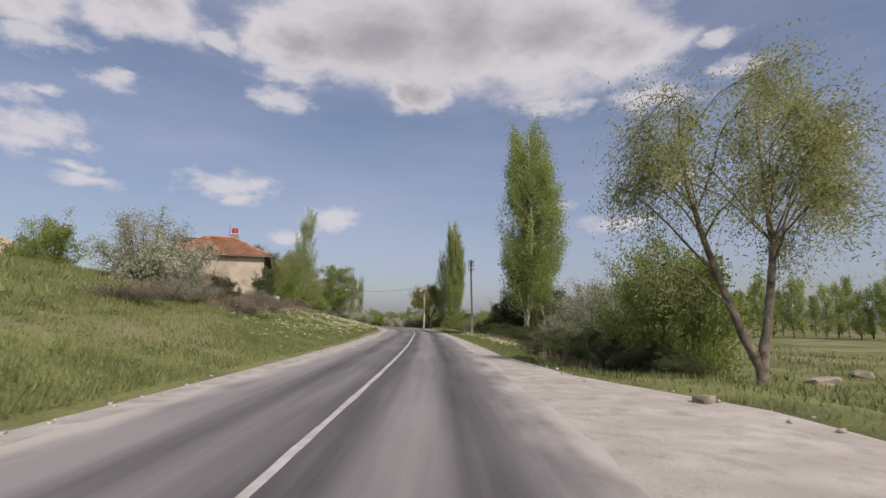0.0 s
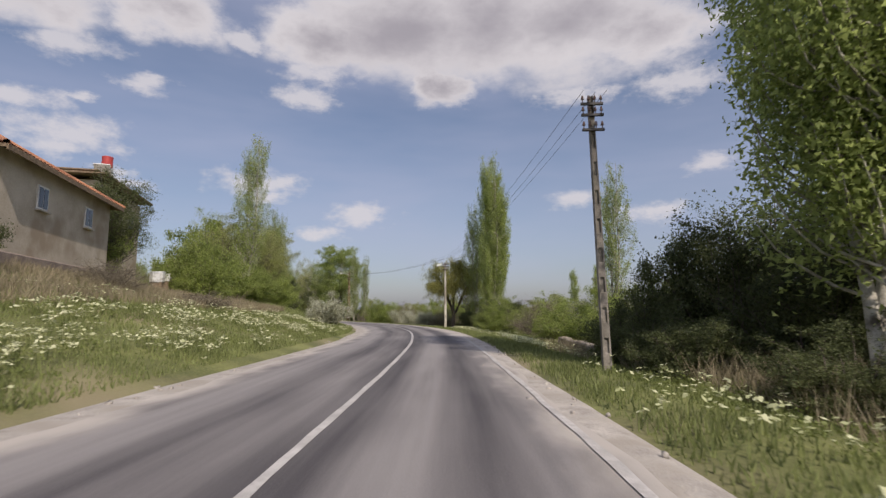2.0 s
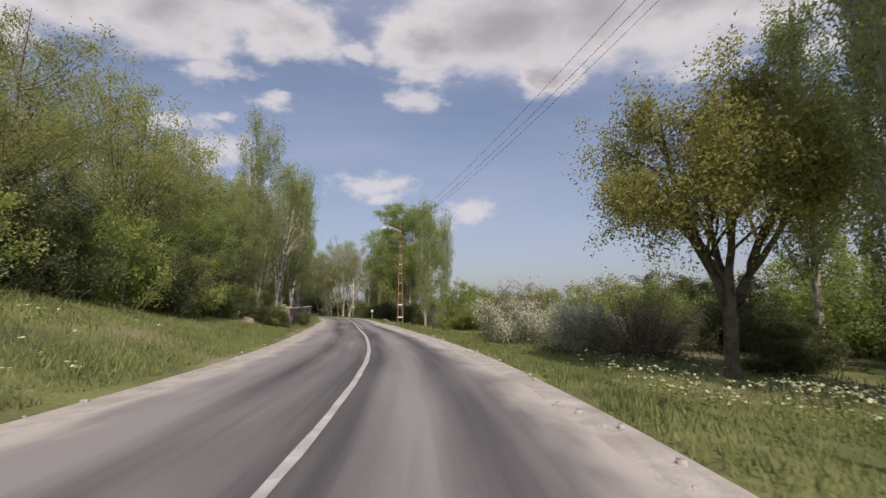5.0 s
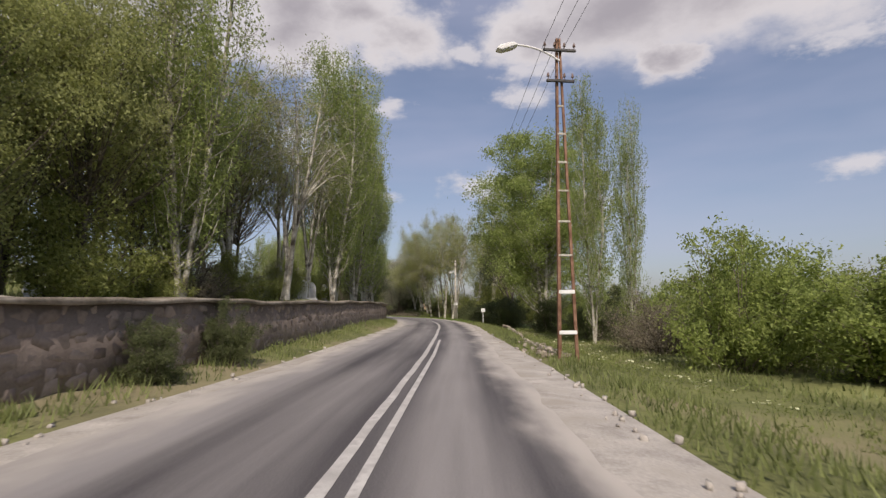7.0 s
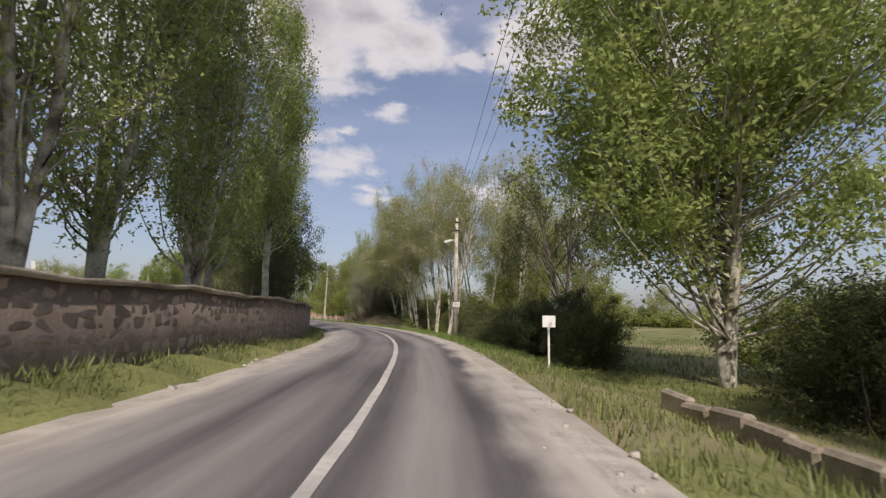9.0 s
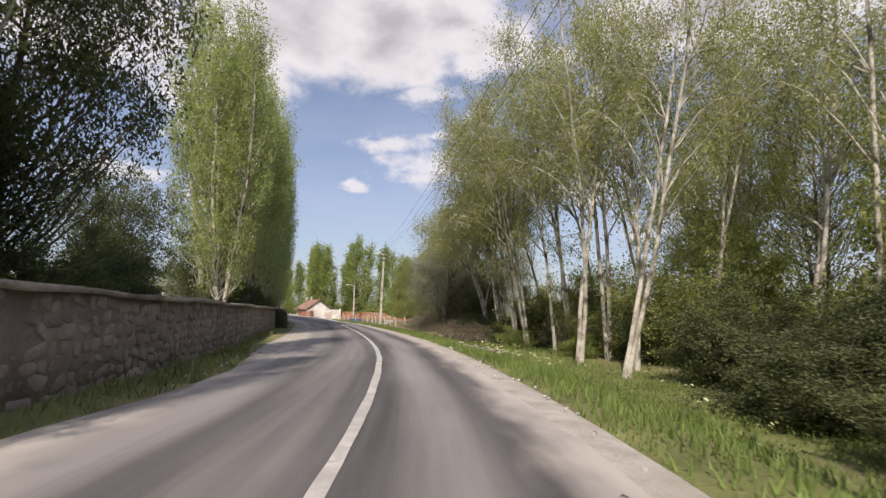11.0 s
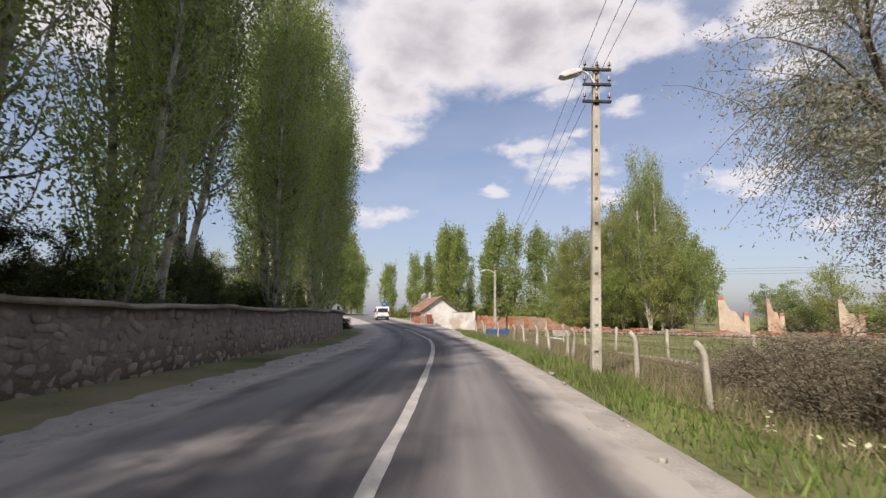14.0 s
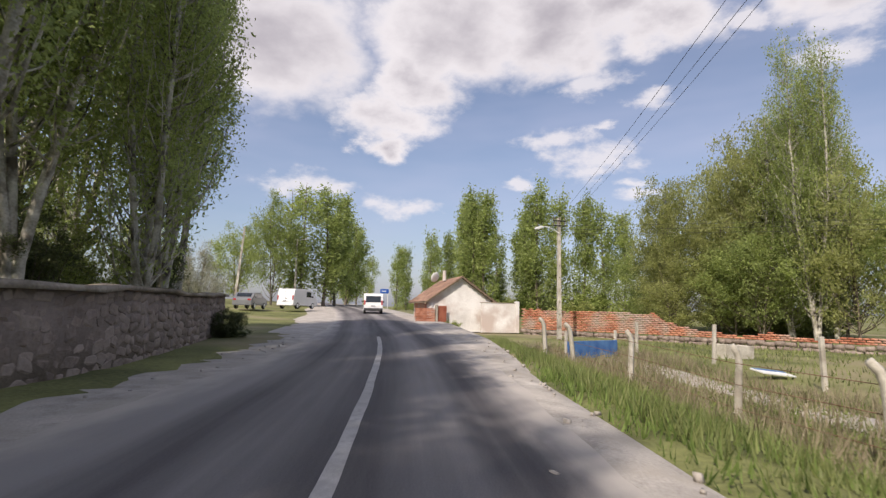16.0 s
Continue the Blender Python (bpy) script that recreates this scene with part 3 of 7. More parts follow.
def ribbon(name, stations, offsets, heights, mat, uv=False):
    """A strip along the road: offsets and heights are functions of the station, from left to right."""
    rows = []
    for f, h in zip(offsets, heights):
        d = f(stations)
        p = along(stations, d)
        rows.append(np.concatenate([p, (road_z(stations) + h(stations))[:, None]], 1))
    V = np.stack(rows, 1)
    a, b = V.shape[:2]
    k = np.arange(a * b).reshape(a, b)
    faces = np.stack([k[:-1, :-1], k[:-1, 1:], k[1:, 1:], k[1:, :-1]], -1).reshape(-1, 4)
    me = mesh_of(name, V.reshape(-1, 3), faces, mat, True)
    if uv:
        layer = me.uv_layers.new(name="along")
        D = np.stack([f(stations) - centre_at(stations) for f in offsets], 1).ravel()
        W = np.repeat(stations, b)
        loop = np.empty(len(me.loops), np.int32)
        me.loops.foreach_get("vertex_index", loop)
        layer.data.foreach_set("uv", np.stack([D[loop], W[loop]], 1).astype(np.float32).ravel())
        rim = me.uv_layers.new(name="edges")
        A = np.stack([f(stations) - left_edge(stations) for f in offsets], 1).ravel()
        B = np.stack([right_edge(stations) - f(stations) for f in offsets], 1).ravel()
        rim.data.foreach_set("uv", np.stack([A[loop], B[loop]], 1).astype(np.float32).ravel())
    return new(name, me)


def level(v):
    return lambda s: np.full(len(s), v)


def wavy(f, amp, freq, phase=0.0):
    return lambda s: f(s) + amp * (np.sin(s * freq + phase) + 0.6 * np.sin(s * freq * 2.7 + 1 + phase) + 0.4 * np.sin(s * freq * 6.1 + 2)) / 2


ss = np.arange(-57, 440, 0.7)
crown = [lambda s, k=k: left_edge(s) + (right_edge(s) - left_edge(s)) * k / 8 for k in range(9)]
road = ribbon("road", ss, [wavy(crown[0], .12, .9)] + crown[1:-1] + [wavy(crown[-1], .12, .8, 2)], [level(0.025 + 0.035 * (1 - ((k - 4) / 4) ** 2)) for k in range(9)], ASPHALT, True)
tagged(road, "worn grey two-lane asphalt road with pale wheel tracks", "road", kind="structure")


def gravel_left(s):
    return np.interp(s, [-60, 60, 130, 160, 170, 181, 183.5, 187, 197, 250, 262, 300, 460], [.95, 1.05, .85, .8, .5, .6, .15, .15, 1.7, 2.15, 3.5, 4.0, .6])


left_gravel = ribbon("gravel_shoulder_left", ss, [wavy(lambda s: left_edge(s) - gravel_left(s), .22, .55), lambda s: left_edge(s) - gravel_left(s) * .6, lambda s: left_edge(s) + 0.16],
                     [level(-.13), level(0.012), level(0.012)], GRAVEL)
tagged(left_gravel, "pale gravel shoulder beside the asphalt", "gravel shoulder", kind="structure")
right_gravel = ribbon("gravel_shoulder_right", ss, [lambda s: right_edge(s) - 0.16, lambda s: right_edge(s) + 0.3, lambda s: verge_right(s) * .98, wavy(lambda s: verge_right(s) + .25, .14, .6)],
                      [level(0.014), level(0.012), level(-.02), level(-.22)], GRAVEL)
tagged(right_gravel, "pale gravel shoulder and lay-by beside the asphalt", "gravel shoulder", kind="structure")
ls = np.arange(-57, 262, 0.5)
line = ribbon("centre_line", ls, [wavy(lambda s: centre_at(s) - np.interp(s, [0, 110, 150], [.05, .055, .07]), .012, 2.1), wavy(lambda s: centre_at(s) + np.interp(s, [0, 110, 150], [.05, .055, .07]), .012, 1.7)], [level(0.066), level(0.066)], PAINT)
tagged(line, "worn white painted centre line on asphalt", "road marking", kind="structure")
ls2 = np.arange(119, 137, 0.5)
second = ribbon("centre_line_double", ls2, [lambda s: centre_at(s) + .2, lambda s: centre_at(s) + .29], [level(0.066), level(0.066)], PAINT)
tagged(second, "second worn white line beside the centre line", "road marking", kind="structure")
es = np.arange(20, 60, 0.5)
edge_line = ribbon("edge_line", es, [wavy(lambda s: right_edge(s) - .22, .02, 1.9), wavy(lambda s: right_edge(s) - .12, .03, 1.3)], [level(0.042), level(0.042)], PAINT)
tagged(edge_line, "faded white edge line on asphalt", "road marking", kind="structure")

# dirt track in the field behind the fence
ts_, td_ = np.arange(232, 262, .6), np.linspace(0, 1, 5)
T1, T2 = np.meshgrid(ts_, td_, indexing="ij")
TD = np.interp(T1, [232, 240, 246, 262], [10.6, 9.6, 7.8, 7.2]) + (T2 - .5) * 1.7 + .15 * np.sin(T1 * .9 + 3 * T2)
tp_ = along(T1, TD)
tz_ = ground_sd(T1.ravel(), TD.ravel(), tp_[..., 0].ravel(), tp_[..., 1].ravel()).reshape(T1.shape) + .06 - .16 * (abs(T2 - .5) > .45)
ti_ = np.arange(T1.size).reshape(T1.shape)
tq_ = np.stack([ti_[:-1, :-1], ti_[:-1, 1:], ti_[1:, 1:], ti_[1:, :-1]], -1).reshape(-1, 4)
track_ = new("dirt_track", mesh_of("dirt_track", np.concatenate([tp_, tz_[..., None]], -1).reshape(-1, 3), tq_, GRAVEL, True))
tagged(track_, "trodden bare earth track behind the fence", "dirt track", kind="structure")

# ---- trees ----
def wobble(rg, k, amount):
    w = np.cumsum(rg.normal(size=(k, 3)) * amount, axis=0)
    w -= w[0]
    w[:, 2] *= 0.2
    return w


def poplar_shape(seed, h, r, branches, per, foot=0.1, leaf_spread=0.22, stems=1):
    """A column of steep branches round one or more stems: limb lines and leaf places."""
    rg = np.random.default_rng(seed)
    lines, pts = [], []
    for k in range(stems):
        a = rg.uniform(0, 6.28)
        q = np.linspace(0, 1, 12)
        tilt = (0 if stems == 1 else r * 0.45) * np.array([math.cos(a), math.sin(a), 0])
        hh = h * (1 if k == 0 else rg.uniform(.8, .97))
        stem = np.stack([0 * q, 0 * q, q * hh], 1) + wobble(rg, 12, .06) + tilt * np.minimum(q * 2.2, 1)[:, None]
        rad = 0.0095 * h / (1 + .3 * (stems - 1)) * (1 - q) ** .8 + 0.015
        rad[0] *= 1.35
        lines.append((stem, rad))
        for b in range(branches // stems):
            u = rg.uniform(0, 1) ** 0.9
            zb = hh * (foot + (0.9 - foot) * u)
            x = (zb / hh - foot) / (1 - foot)
            reach = r * (1.25 * (x + .10) ** .33 * (1 - x) ** .5) * rg.uniform(.45, 1.05)
            up = hh * rg.uniform(.10, .2) * (1 - .45 * x)
            az = rg.uniform(0, 6.28)
            t = np.linspace(0, 1, 6)
            start = np.array([np.interp(zb, stem[:, 2], stem[:, 0]), np.interp(zb, stem[:, 2], stem[:, 1]), zb])
            out = np.array([math.cos(az), math.sin(az), 0])
            limb = start + out * (reach * (1 - np.exp(-2.4 * t)) / .91)[:, None] + np.array([0, 0, 1.0]) * (up * t ** 1.1)[:, None]
            limb = limb + wobble(rg, 6, .05)
            lines.append((limb, 0.0045 * h * (1 - x * .6) * (1 - t) ** .9 * .38 + 0.006))
            n = max(3, int(per * rg.uniform(.5, 1.4) * (0.5 + reach / r)))
            tt = rg.uniform(.22, 1.12, n)
            c = np.stack([np.interp(tt, t, limb[:, k]) for k in range(3)], 1)
            c[:, 2] += np.maximum(tt - 1, 0) * up
            pts.append(c + rg.normal(size=(n, 3)) * leaf_spread * np.array([1, 1, 1.5]))
    return lines, np.concatenate(pts)


def spreading_shape(seed, h, r, fork=.22, limbs=6, subs=7, per=60, leaf_spread=.3, lean=0.0, stems=1, thick=1.0, low=0.0):
    """A forked tree: stems, curved limbs, side branches, leaf places round the twigs."""
    rg = np.random.default_rng(seed)
    lines, pts = [], []
    for k in range(stems):
        az0 = rg.uniform(0, 6.28) if stems == 1 else k * 6.28 / stems + .6
        q = np.linspace(0, 1, 7)
        top = np.array([math.cos(az0) * (lean + .1 * (stems - 1)) * h * .5, math.sin(az0) * (lean + .1 * (stems - 1)) * h * .5, h * fork])
        stem = top * np.stack([q ** 1.4, q ** 1.4, q], 1) + wobble(rg, 7, .03 * h / 8)
        r0 = 0.022 * h * thick / math.sqrt(stems)
        rad = r0 * (1 - .4 * q)
        rad[0] *= 1.4
        lines.append((stem, rad))
        for b in range(limbs):
            az = b * 6.28 / limbs + rg.uniform(-.4, .4) + k
            rise = rg.uniform(.55, 1.0) if b else 1.0
            tip = np.array([math.cos(az) * r * rg.uniform(.5, .9) * (1.15 - rise * .6), math.sin(az) * r * rg.uniform(.5, .9) * (1.15 - rise * .6), h * rise * .93]) + top * np.array([.5, .5, 0])
            t = np.linspace(0, 1, 8)
            s0 = stem[-1 if b < 3 else -2]
            limb = s0 + (tip - s0) * np.stack([t ** .85, t ** .85, t ** 1.1], 1) + wobble(rg, 8, .035 * h / 8 * 2)
            lr = r0 * .55 * (1 - t) ** .8 + .014
            lines.append((limb, lr))
            for c in range(subs):
                u = rg.uniform(.2, .98)
                p0 = np.array([np.interp(u, t, limb[:, i]) for i in range(3)])
                a2 = az + rg.normal() * 1.2
                ln = r * rg.uniform(.28, .62) * (1.15 - .5 * u)
                rise2 = rg.uniform(-.15 - low, .9)
                v = np.linspace(0, 1, 5)
                sub = p0 + ln * np.stack([math.cos(a2) * v, math.sin(a2) * v, rise2 * v - .25 * v * v * (low > 0)], 1) + wobble(rg, 5, .05)
                lines.append((sub, .0022 * h * thick * (1 - v) + .007))
                n = int(per * rg.uniform(.45, 1.5))
                w = rg.uniform(.1, 1.1, n)
                cpts = np.stack([np.interp(w, v, sub[:, i]) for i in range(3)], 1)
                clump = rg.normal(size=(3, 3)) * leaf_spread * 1.3
                pts.append(cpts + clump[rg.integers(0, 3, n)] + rg.normal(size=(n, 3)) * leaf_spread)
    return lines, np.concatenate(pts)


def crown_shape(seed, h, r, base=.2, clumps=100, per=150, clump=.6, stems=1, thick=1.0, lean=0.0, narrow=1.0):
    """A full crown: branches from the stems out to clumps of leaves that fill a lobed dome."""
    rg = np.random.default_rng(seed)
    lines, pts, cores = [], [], []
    q = np.linspace(0, 1, 9)
    way = rg.uniform(0, 6.28)
    for k in range(stems):
        a = k * 6.28 / stems + way
        off = (r * .28 if stems > 1 else 0) * np.array([math.cos(a), math.sin(a), 0]) + lean * h * np.array([math.cos(way), math.sin(way), 0])
        stem = np.stack([0 * q, 0 * q, q * h * (.86 if k else .93)], 1) + off * (q ** 1.2)[:, None] + wobble(rg, 9, .035 * h / 9)
        r0 = .017 * h * thick / stems ** .5
        rad = r0 * (1 - q) ** .75 + .012
        rad[0] *= 1.3
        lines.append((stem, rad))
        cores.append((stem, rad))
    lobes = rg.normal(size=(7, 3))
    lobes /= np.linalg.norm(lobes, axis=1)[:, None]
    zc, rz = h * (1 + base) / 2, h * (1 - base) / 2
    for c in range(clumps):
        v = rg.normal(size=3)
        v /= np.linalg.norm(v)
        bulge = .8 + .3 * np.max(np.clip(lobes @ v, 0, 1) ** 3)
        f = rg.uniform(.08, 1) ** .45 * bulge
        taper = 1 - (1 - narrow) * max(0.0, v[2] * f)
        stem, rad = cores[int(rg.integers(0, stems))]
        tip = np.array([v[0] * r * f * taper, v[1] * r * f * taper, zc + v[2] * rz * f * .95])
        core = np.array([np.interp(tip[2], stem[:, 2], stem[:, i]) for i in (0, 1)])
        tip[:2] += core * .7
        far_ = np.linalg.norm(tip[:2] - core)
        z0 = np.clip(tip[2] - far_ * rg.uniform(.5, 1.3), h * base * .75, h * .85)
        p0 = np.array([np.interp(z0, stem[:, 2], stem[:, i]) for i in range(3)])
        t = np.linspace(0, 1, 5)
        limb = p0 + (tip - p0) * np.stack([t ** .8, t ** .8, t ** 1.15], 1) + wobble(rg, 5, .05)
        lines.append((limb, np.interp(z0, stem[:, 2], rad) * .28 * (1 - t) ** .8 + .006))
        n = int(per * rg.uniform(.5, 1.5))
        arm = p0 + (tip - p0) * rg.uniform(.55, 1.05, (n, 1))
        share = (rg.uniform(0, 1, (n, 1)) < .3)
        size = clump * rg.uniform(.6, 1.3)
        pts.append(np.where(share, arm, tip) + rg.normal(size=(n, 3)) * size * np.array([.62, .62, .5]))
    P = np.concatenate(pts)
    return lines, P[P[:, 2] > .15]


def bush_shape(seed, h, r, stems=14, per=130, leaf_spread=.2, subs=4):
    """A dome of stems that rise from a wide foot, leafy down to the ground."""
    rg = np.random.default_rng(seed)
    lines, pts = [], []
    lobes = rg.uniform(.72, 1.12, 7)
    for k in range(stems):
        az, rho = rg.uniform(0, 6.28), math.sqrt(rg.uniform(.02, 1))
        lobe = np.interp(az, np.linspace(0, 6.283, 8), np.append(lobes, lobes[0]))
        out = r * rho * lobe
        tip_h = h * (1 - .72 * rho ** 2.2) * rg.uniform(.72, 1.0) * (.55 + .45 * lobe)
        t = np.linspace(0, 1, 6)
        way = out * (.42 + .58 * t ** 1.3)
        limb = np.stack([math.cos(az) * way, math.sin(az) * way, tip_h * t ** .9], 1) + wobble(rg, 6, .07)
        lines.append((limb, .010 * h * (1 - t) ** .8 * .5 + .006))
        for c in range(subs):
            u = rg.uniform(.08, 1)
            p0 = np.array([np.interp(u, t, limb[:, i]) for i in range(3)])
            a2 = rg.uniform(0, 6.28)
            ln = r * rg.uniform(.14, .34)
            v = np.linspace(0, 1, 4)
            sub = p0 + ln * np.stack([math.cos(a2) * v, math.sin(a2) * v, rg.uniform(-.2, .9) * v], 1)
            lines.append((sub, .007 * (1 - v) + .004))
            n = int(per / subs * rg.uniform(.4, 1.6))
            w = rg.uniform(0, 1.1, n)
            pts.append(np.stack([np.interp(w, v, sub[:, i]) for i in range(3)], 1) + rg.normal(size=(n, 3)) * leaf_spread * rg.uniform(.6, 1.2))
    P = np.concatenate(pts)
    P[:, 2] = np.abs(P[:, 2])
    return lines, P


def dome_shape(seed, stems, thick, centre, radii, limbs, twigs, per, spread=.28, droop=.3, start=(.25, .9), hollow=.55, fork=.42):
    """Bare stems that fork into limbs reaching a dome; side twigs carry the leaves in clumps near its shell."""
    rg = np.random.default_rng(seed)
    lines, pts = [], []
    curves = []
    for pl in stems:
        pl = np.array(pl, float)
        q = np.linspace(0, 1, len(pl))
        fine = np.linspace(0, 1, 14)
        curve = np.stack([np.interp(fine, q, pl[:, i]) for i in range(3)], 1)
        curve[1:-1] = (curve[:-2] + 2 * curve[1:-1] + curve[2:]) / 4
        curve[1:] += wobble(rg, 13, .03)
        rad = thick * (1 - fine) ** .75 + .015
        rad[0] *= 1.35
        lines.append((curve, rad))
        curves.append((curve, rad))
    c, rr = np.array(centre, float), np.array(radii, float)
    for k in range(limbs):
        v = rg.normal(size=3)
        v[2] = abs(v[2]) - .35
        v /= np.linalg.norm(v)
        tip = c + rr * v * rg.uniform(.7, 1.03)
        gaps = [np.min(np.linalg.norm((cv - tip)[:, :2], axis=1)) for cv, _ in curves]
        curve, rad = curves[int(np.argmin(gaps))] if rg.uniform() < .8 else curves[int(rg.integers(0, len(curves)))]
        at = np.clip(np.interp(tip[2] - np.linalg.norm(tip[:2] - c[:2]) * rg.uniform(.35, .9), curve[:, 2], np.linspace(0, 1, len(curve))), *start)
        i = int(at * (len(curve) - 1))
        p0, r0 = curve[i], rad[i]
        t = np.linspace(0, 1, 8)
        bow = np.linalg.norm(tip - p0) * .14 * np.sin(t * math.pi)
        limb = p0 + (tip - p0) * t[:, None] + np.array([0, 0, 1.0]) * bow[:, None] + wobble(rg, 8, .06)
        lines.append((limb, r0 * fork * (1 - t) ** .8 + .007))
        for j in range(twigs):
            u = hollow + (1 - hollow) * rg.uniform(0, 1) ** .7
            b0 = np.array([np.interp(u, t, limb[:, i]) for i in range(3)])
            away = (b0 - c) / rr
            d = away * .6 / (np.linalg.norm(away) + .01) + rg.normal(size=3) * .7
            ln = rr[0] * rg.uniform(.10, .27)
            w = np.linspace(0, 1, 4)
            twig = b0 + d * ln * w[:, None]
            twig[:, 2] -= droop * ln * 1.4 * w ** 2
            lines.append((twig, .008 * (1 - w) + .004))
            n = int(per * rg.uniform(.3, 1.7))
            m = rg.uniform(.15, 1.15, n)
            q = np.stack([np.interp(m, w, twig[:, i]) for i in range(3)], 1)
            pts.append(q + rg.normal(size=(n, 3)) * spread * rg.uniform(.55, 1.1) * np.array([1, 1, .8 + droop]))
    return lines, np.concatenate(pts)


MODELS = {}


def plant_model(key, shape, bark, leaf, size, droop=0.0, slim=0.6, seg=4):
    lines, pts = shape
    rg = np.random.default_rng(len(MODELS) + 40)
    thick = sorted(lines, key=lambda q: -np.max(q[1]))
    many = max(1, min(8, len(lines) // 6))
    tv, tf = tubes(thick[:many], 8)
    sv_, sf_ = tubes(thick[many:], 3)
    tv, tf = np.concatenate([tv, sv_]), np.concatenate([tf, sf_ + len(tv)])
    extra = pts[rg.permutation(len(pts))[:int(len(pts) * .75)]]
    pts = np.concatenate([pts, extra + rg.normal(size=extra.shape) * size * .8])
    lv, lf = leaves(pts, size * 1.02, rg, droop, slim * 1.25)
    MODELS[key] = (mesh_of("trunk", tv, tf, bark, True), mesh_of("crown", lv, lf, leaf))


for k, sd_, st_ in ((1, 2, 2), (3, 4, 3)):
    plant_model("poplar%d" % k, poplar_shape(sd_, 18, 2.3, 190, 62, .05 if st_ < 3 else .12, .17, st_), PALE_BARK, POPLAR_LEAF, .15, .3)
plant_model("poplar_big", poplar_shape(11, 18.5, 2.9, 340, 180, .10, .2, 3), PALE_BARK, POPLAR_LEAF, .145, .3)
for k in range(3):
    plant_model("tall%d" % k, poplar_shape(21 + k, 17, 2.0, 150, 95, .17, .19, 1), PALE_BARK, POPLAR_LEAF, .135, .6)
for k in range(3):
    plant_model("far_poplar%d" % k, poplar_shape(31 + k, 18, 2.4, 75, 46, .06, .32, 1 + k % 2), BARK, POPLAR_LEAF, .38, .3)
plant_model("willow", crown_shape(51, 10, 4.6, .3, 190, 110, .55, 2, .8, .06), BARK, WILLOW_LEAF, .125, .7, .45)
plant_model("twin_willow", dome_shape(52, [[(0, 0, 0), (.1, 0, .75), (-.45, .1, 1.6), (-.95, .2, 3.0), (-1.4, .2, 4.6), (-1.85, .1, 6.0), (-2.0, -.1, 7.4)],
                                           [(0, 0, 0), (.12, 0, .75), (.2, -.1, 1.9), (.45, -.2, 3.2), (.5, -.2, 4.4), (.35, -.1, 6.2), (.4, 0, 8.0)]],
                                      .14, (-.4, -.3, 6.0), (3.35, 2.1, 3.7), 32, 16, 50, .27, .8, (.42, .95), .5, .34), BARK, WILLOW_LEAF, .105, .7, .4)
for k in range(2):
    plant_model("stem_poplar%d" % k, poplar_shape(25 + k, 18, 2.3, 220, 82, .2, .2, 2 + k), PALE_BARK, POPLAR_LEAF, .14, .3)
for k in range(2):
    plant_model("row_poplar%d" % k, poplar_shape(15 + k, 18, 2.3, 250, 66, .06, .19, 3 - k), PALE_BARK, POPLAR_LEAF, .14, .3)
for k in range(3):
    plant_model("aspen%d" % k, dome_shape(61 + k, [[(0, 0, 0), (.1, .1, 3), (.35 - .3 * k, .2, 6.5), (.9 - .9 * k, .1, 10), (1.1 - 1.2 * k, 0, 13.4)], [(.1, 0, 0), (.3, -.1, 3), (-.3 + .5 * k, -.5, 6.5), (-1.2 + 1.1 * k, -1.0, 10.5), (-1.5 + 1.4 * k, -1.2, 12.8)]][:1 + (k != 2)],
                                           .078, (0, 0, 8.2), (2.7, 2.7, 6.0), 34, 11, 19, .33, .35, (.14, .95), .25), PALE_BARK, PALE_LEAF, .105, .3)
plant_model("limb_aspen", dome_shape(66, [[(0, 0, 0), (-.3, 0, 2), (-1.2, 0, 4.2), (-2.4, .2, 6.4), (-3.6, .3, 8.4)], [(0, 0, 0), (-.2, .1, 2), (.3, -.3, 4.5), (.9, -.4, 8.6)], [(0, 0, 0), (-.2, -.1, 1.8), (-1.0, -.9, 3.6), (-2.0, -1.7, 5.6)]],
                                     .1, (-1.5, 0, 6.6), (4.3, 3.6, 3.0), 46, 12, 40, .26, .4, (.4, .95), .35), PALE_BARK, PALE_LEAF, .1, .3)
plant_model("bare_stem", dome_shape(67, [[(0, 0, 0), (.3, 0, 3), (.9, .1, 6.5), (1.6, .2, 11)], [(0, 0, 0), (.2, .1, 2.2), (-.3, .3, 5.5), (-.8, .4, 10.5)], [(.1, 0, 0), (.4, -.2, 2.4), (.9, -.8, 5.5), (1.0, -1.3, 9)]],
                                    .15, (0, 0, 8.0), (3.6, 3.6, 5.6), 40, 12, 9, .3, .4, (.2, .95), .2), PALE_BARK, WILLOW_LEAF, .1, .3)
plant_model("light_tree0", crown_shape(71, 13, 4.6, .1, 150, 125, .62, 3, .8), BARK, PALE_LEAF, .135, .3)
plant_model("light_tree1", crown_shape(72, 13, 4.2, .12, 140, 125, .62, 2, .8), BARK, POPLAR_LEAF, .135, .3)
plant_model("round_tree", crown_shape(75, 17, 5.3, .1, 300, 215, .66, 3, .75), PALE_BARK, POPLAR_LEAF, .165, .3)
plant_model("ochre_tree", dome_shape(81, [[(0, 0, 0), (.05, 0, 1.9), (-.6, .2, 3.6), (-1.3, .3, 6.0), (-1.5, .2, 7.6)], [(0, 0, 0), (.05, 0, 1.9), (.2, -.2, 3.8), (.1, -.1, 7.9)],
                                          [(0, 0, 0), (.08, 0, 1.8), (.9, .2, 3.4), (1.9, .1, 5.8), (2.1, 0, 7.4)], [(0, 0, 0), (.02, .05, 1.9), (.1, .9, 3.6), (0, 1.6, 6.5)]],
                                     .19, (.1, .2, 5.7), (3.5, 3.3, 3.0), 60, 12, 64, .27, .4, (.4, .92), .42), DARK_BARK, OCHRE_LEAF, .105, .3)
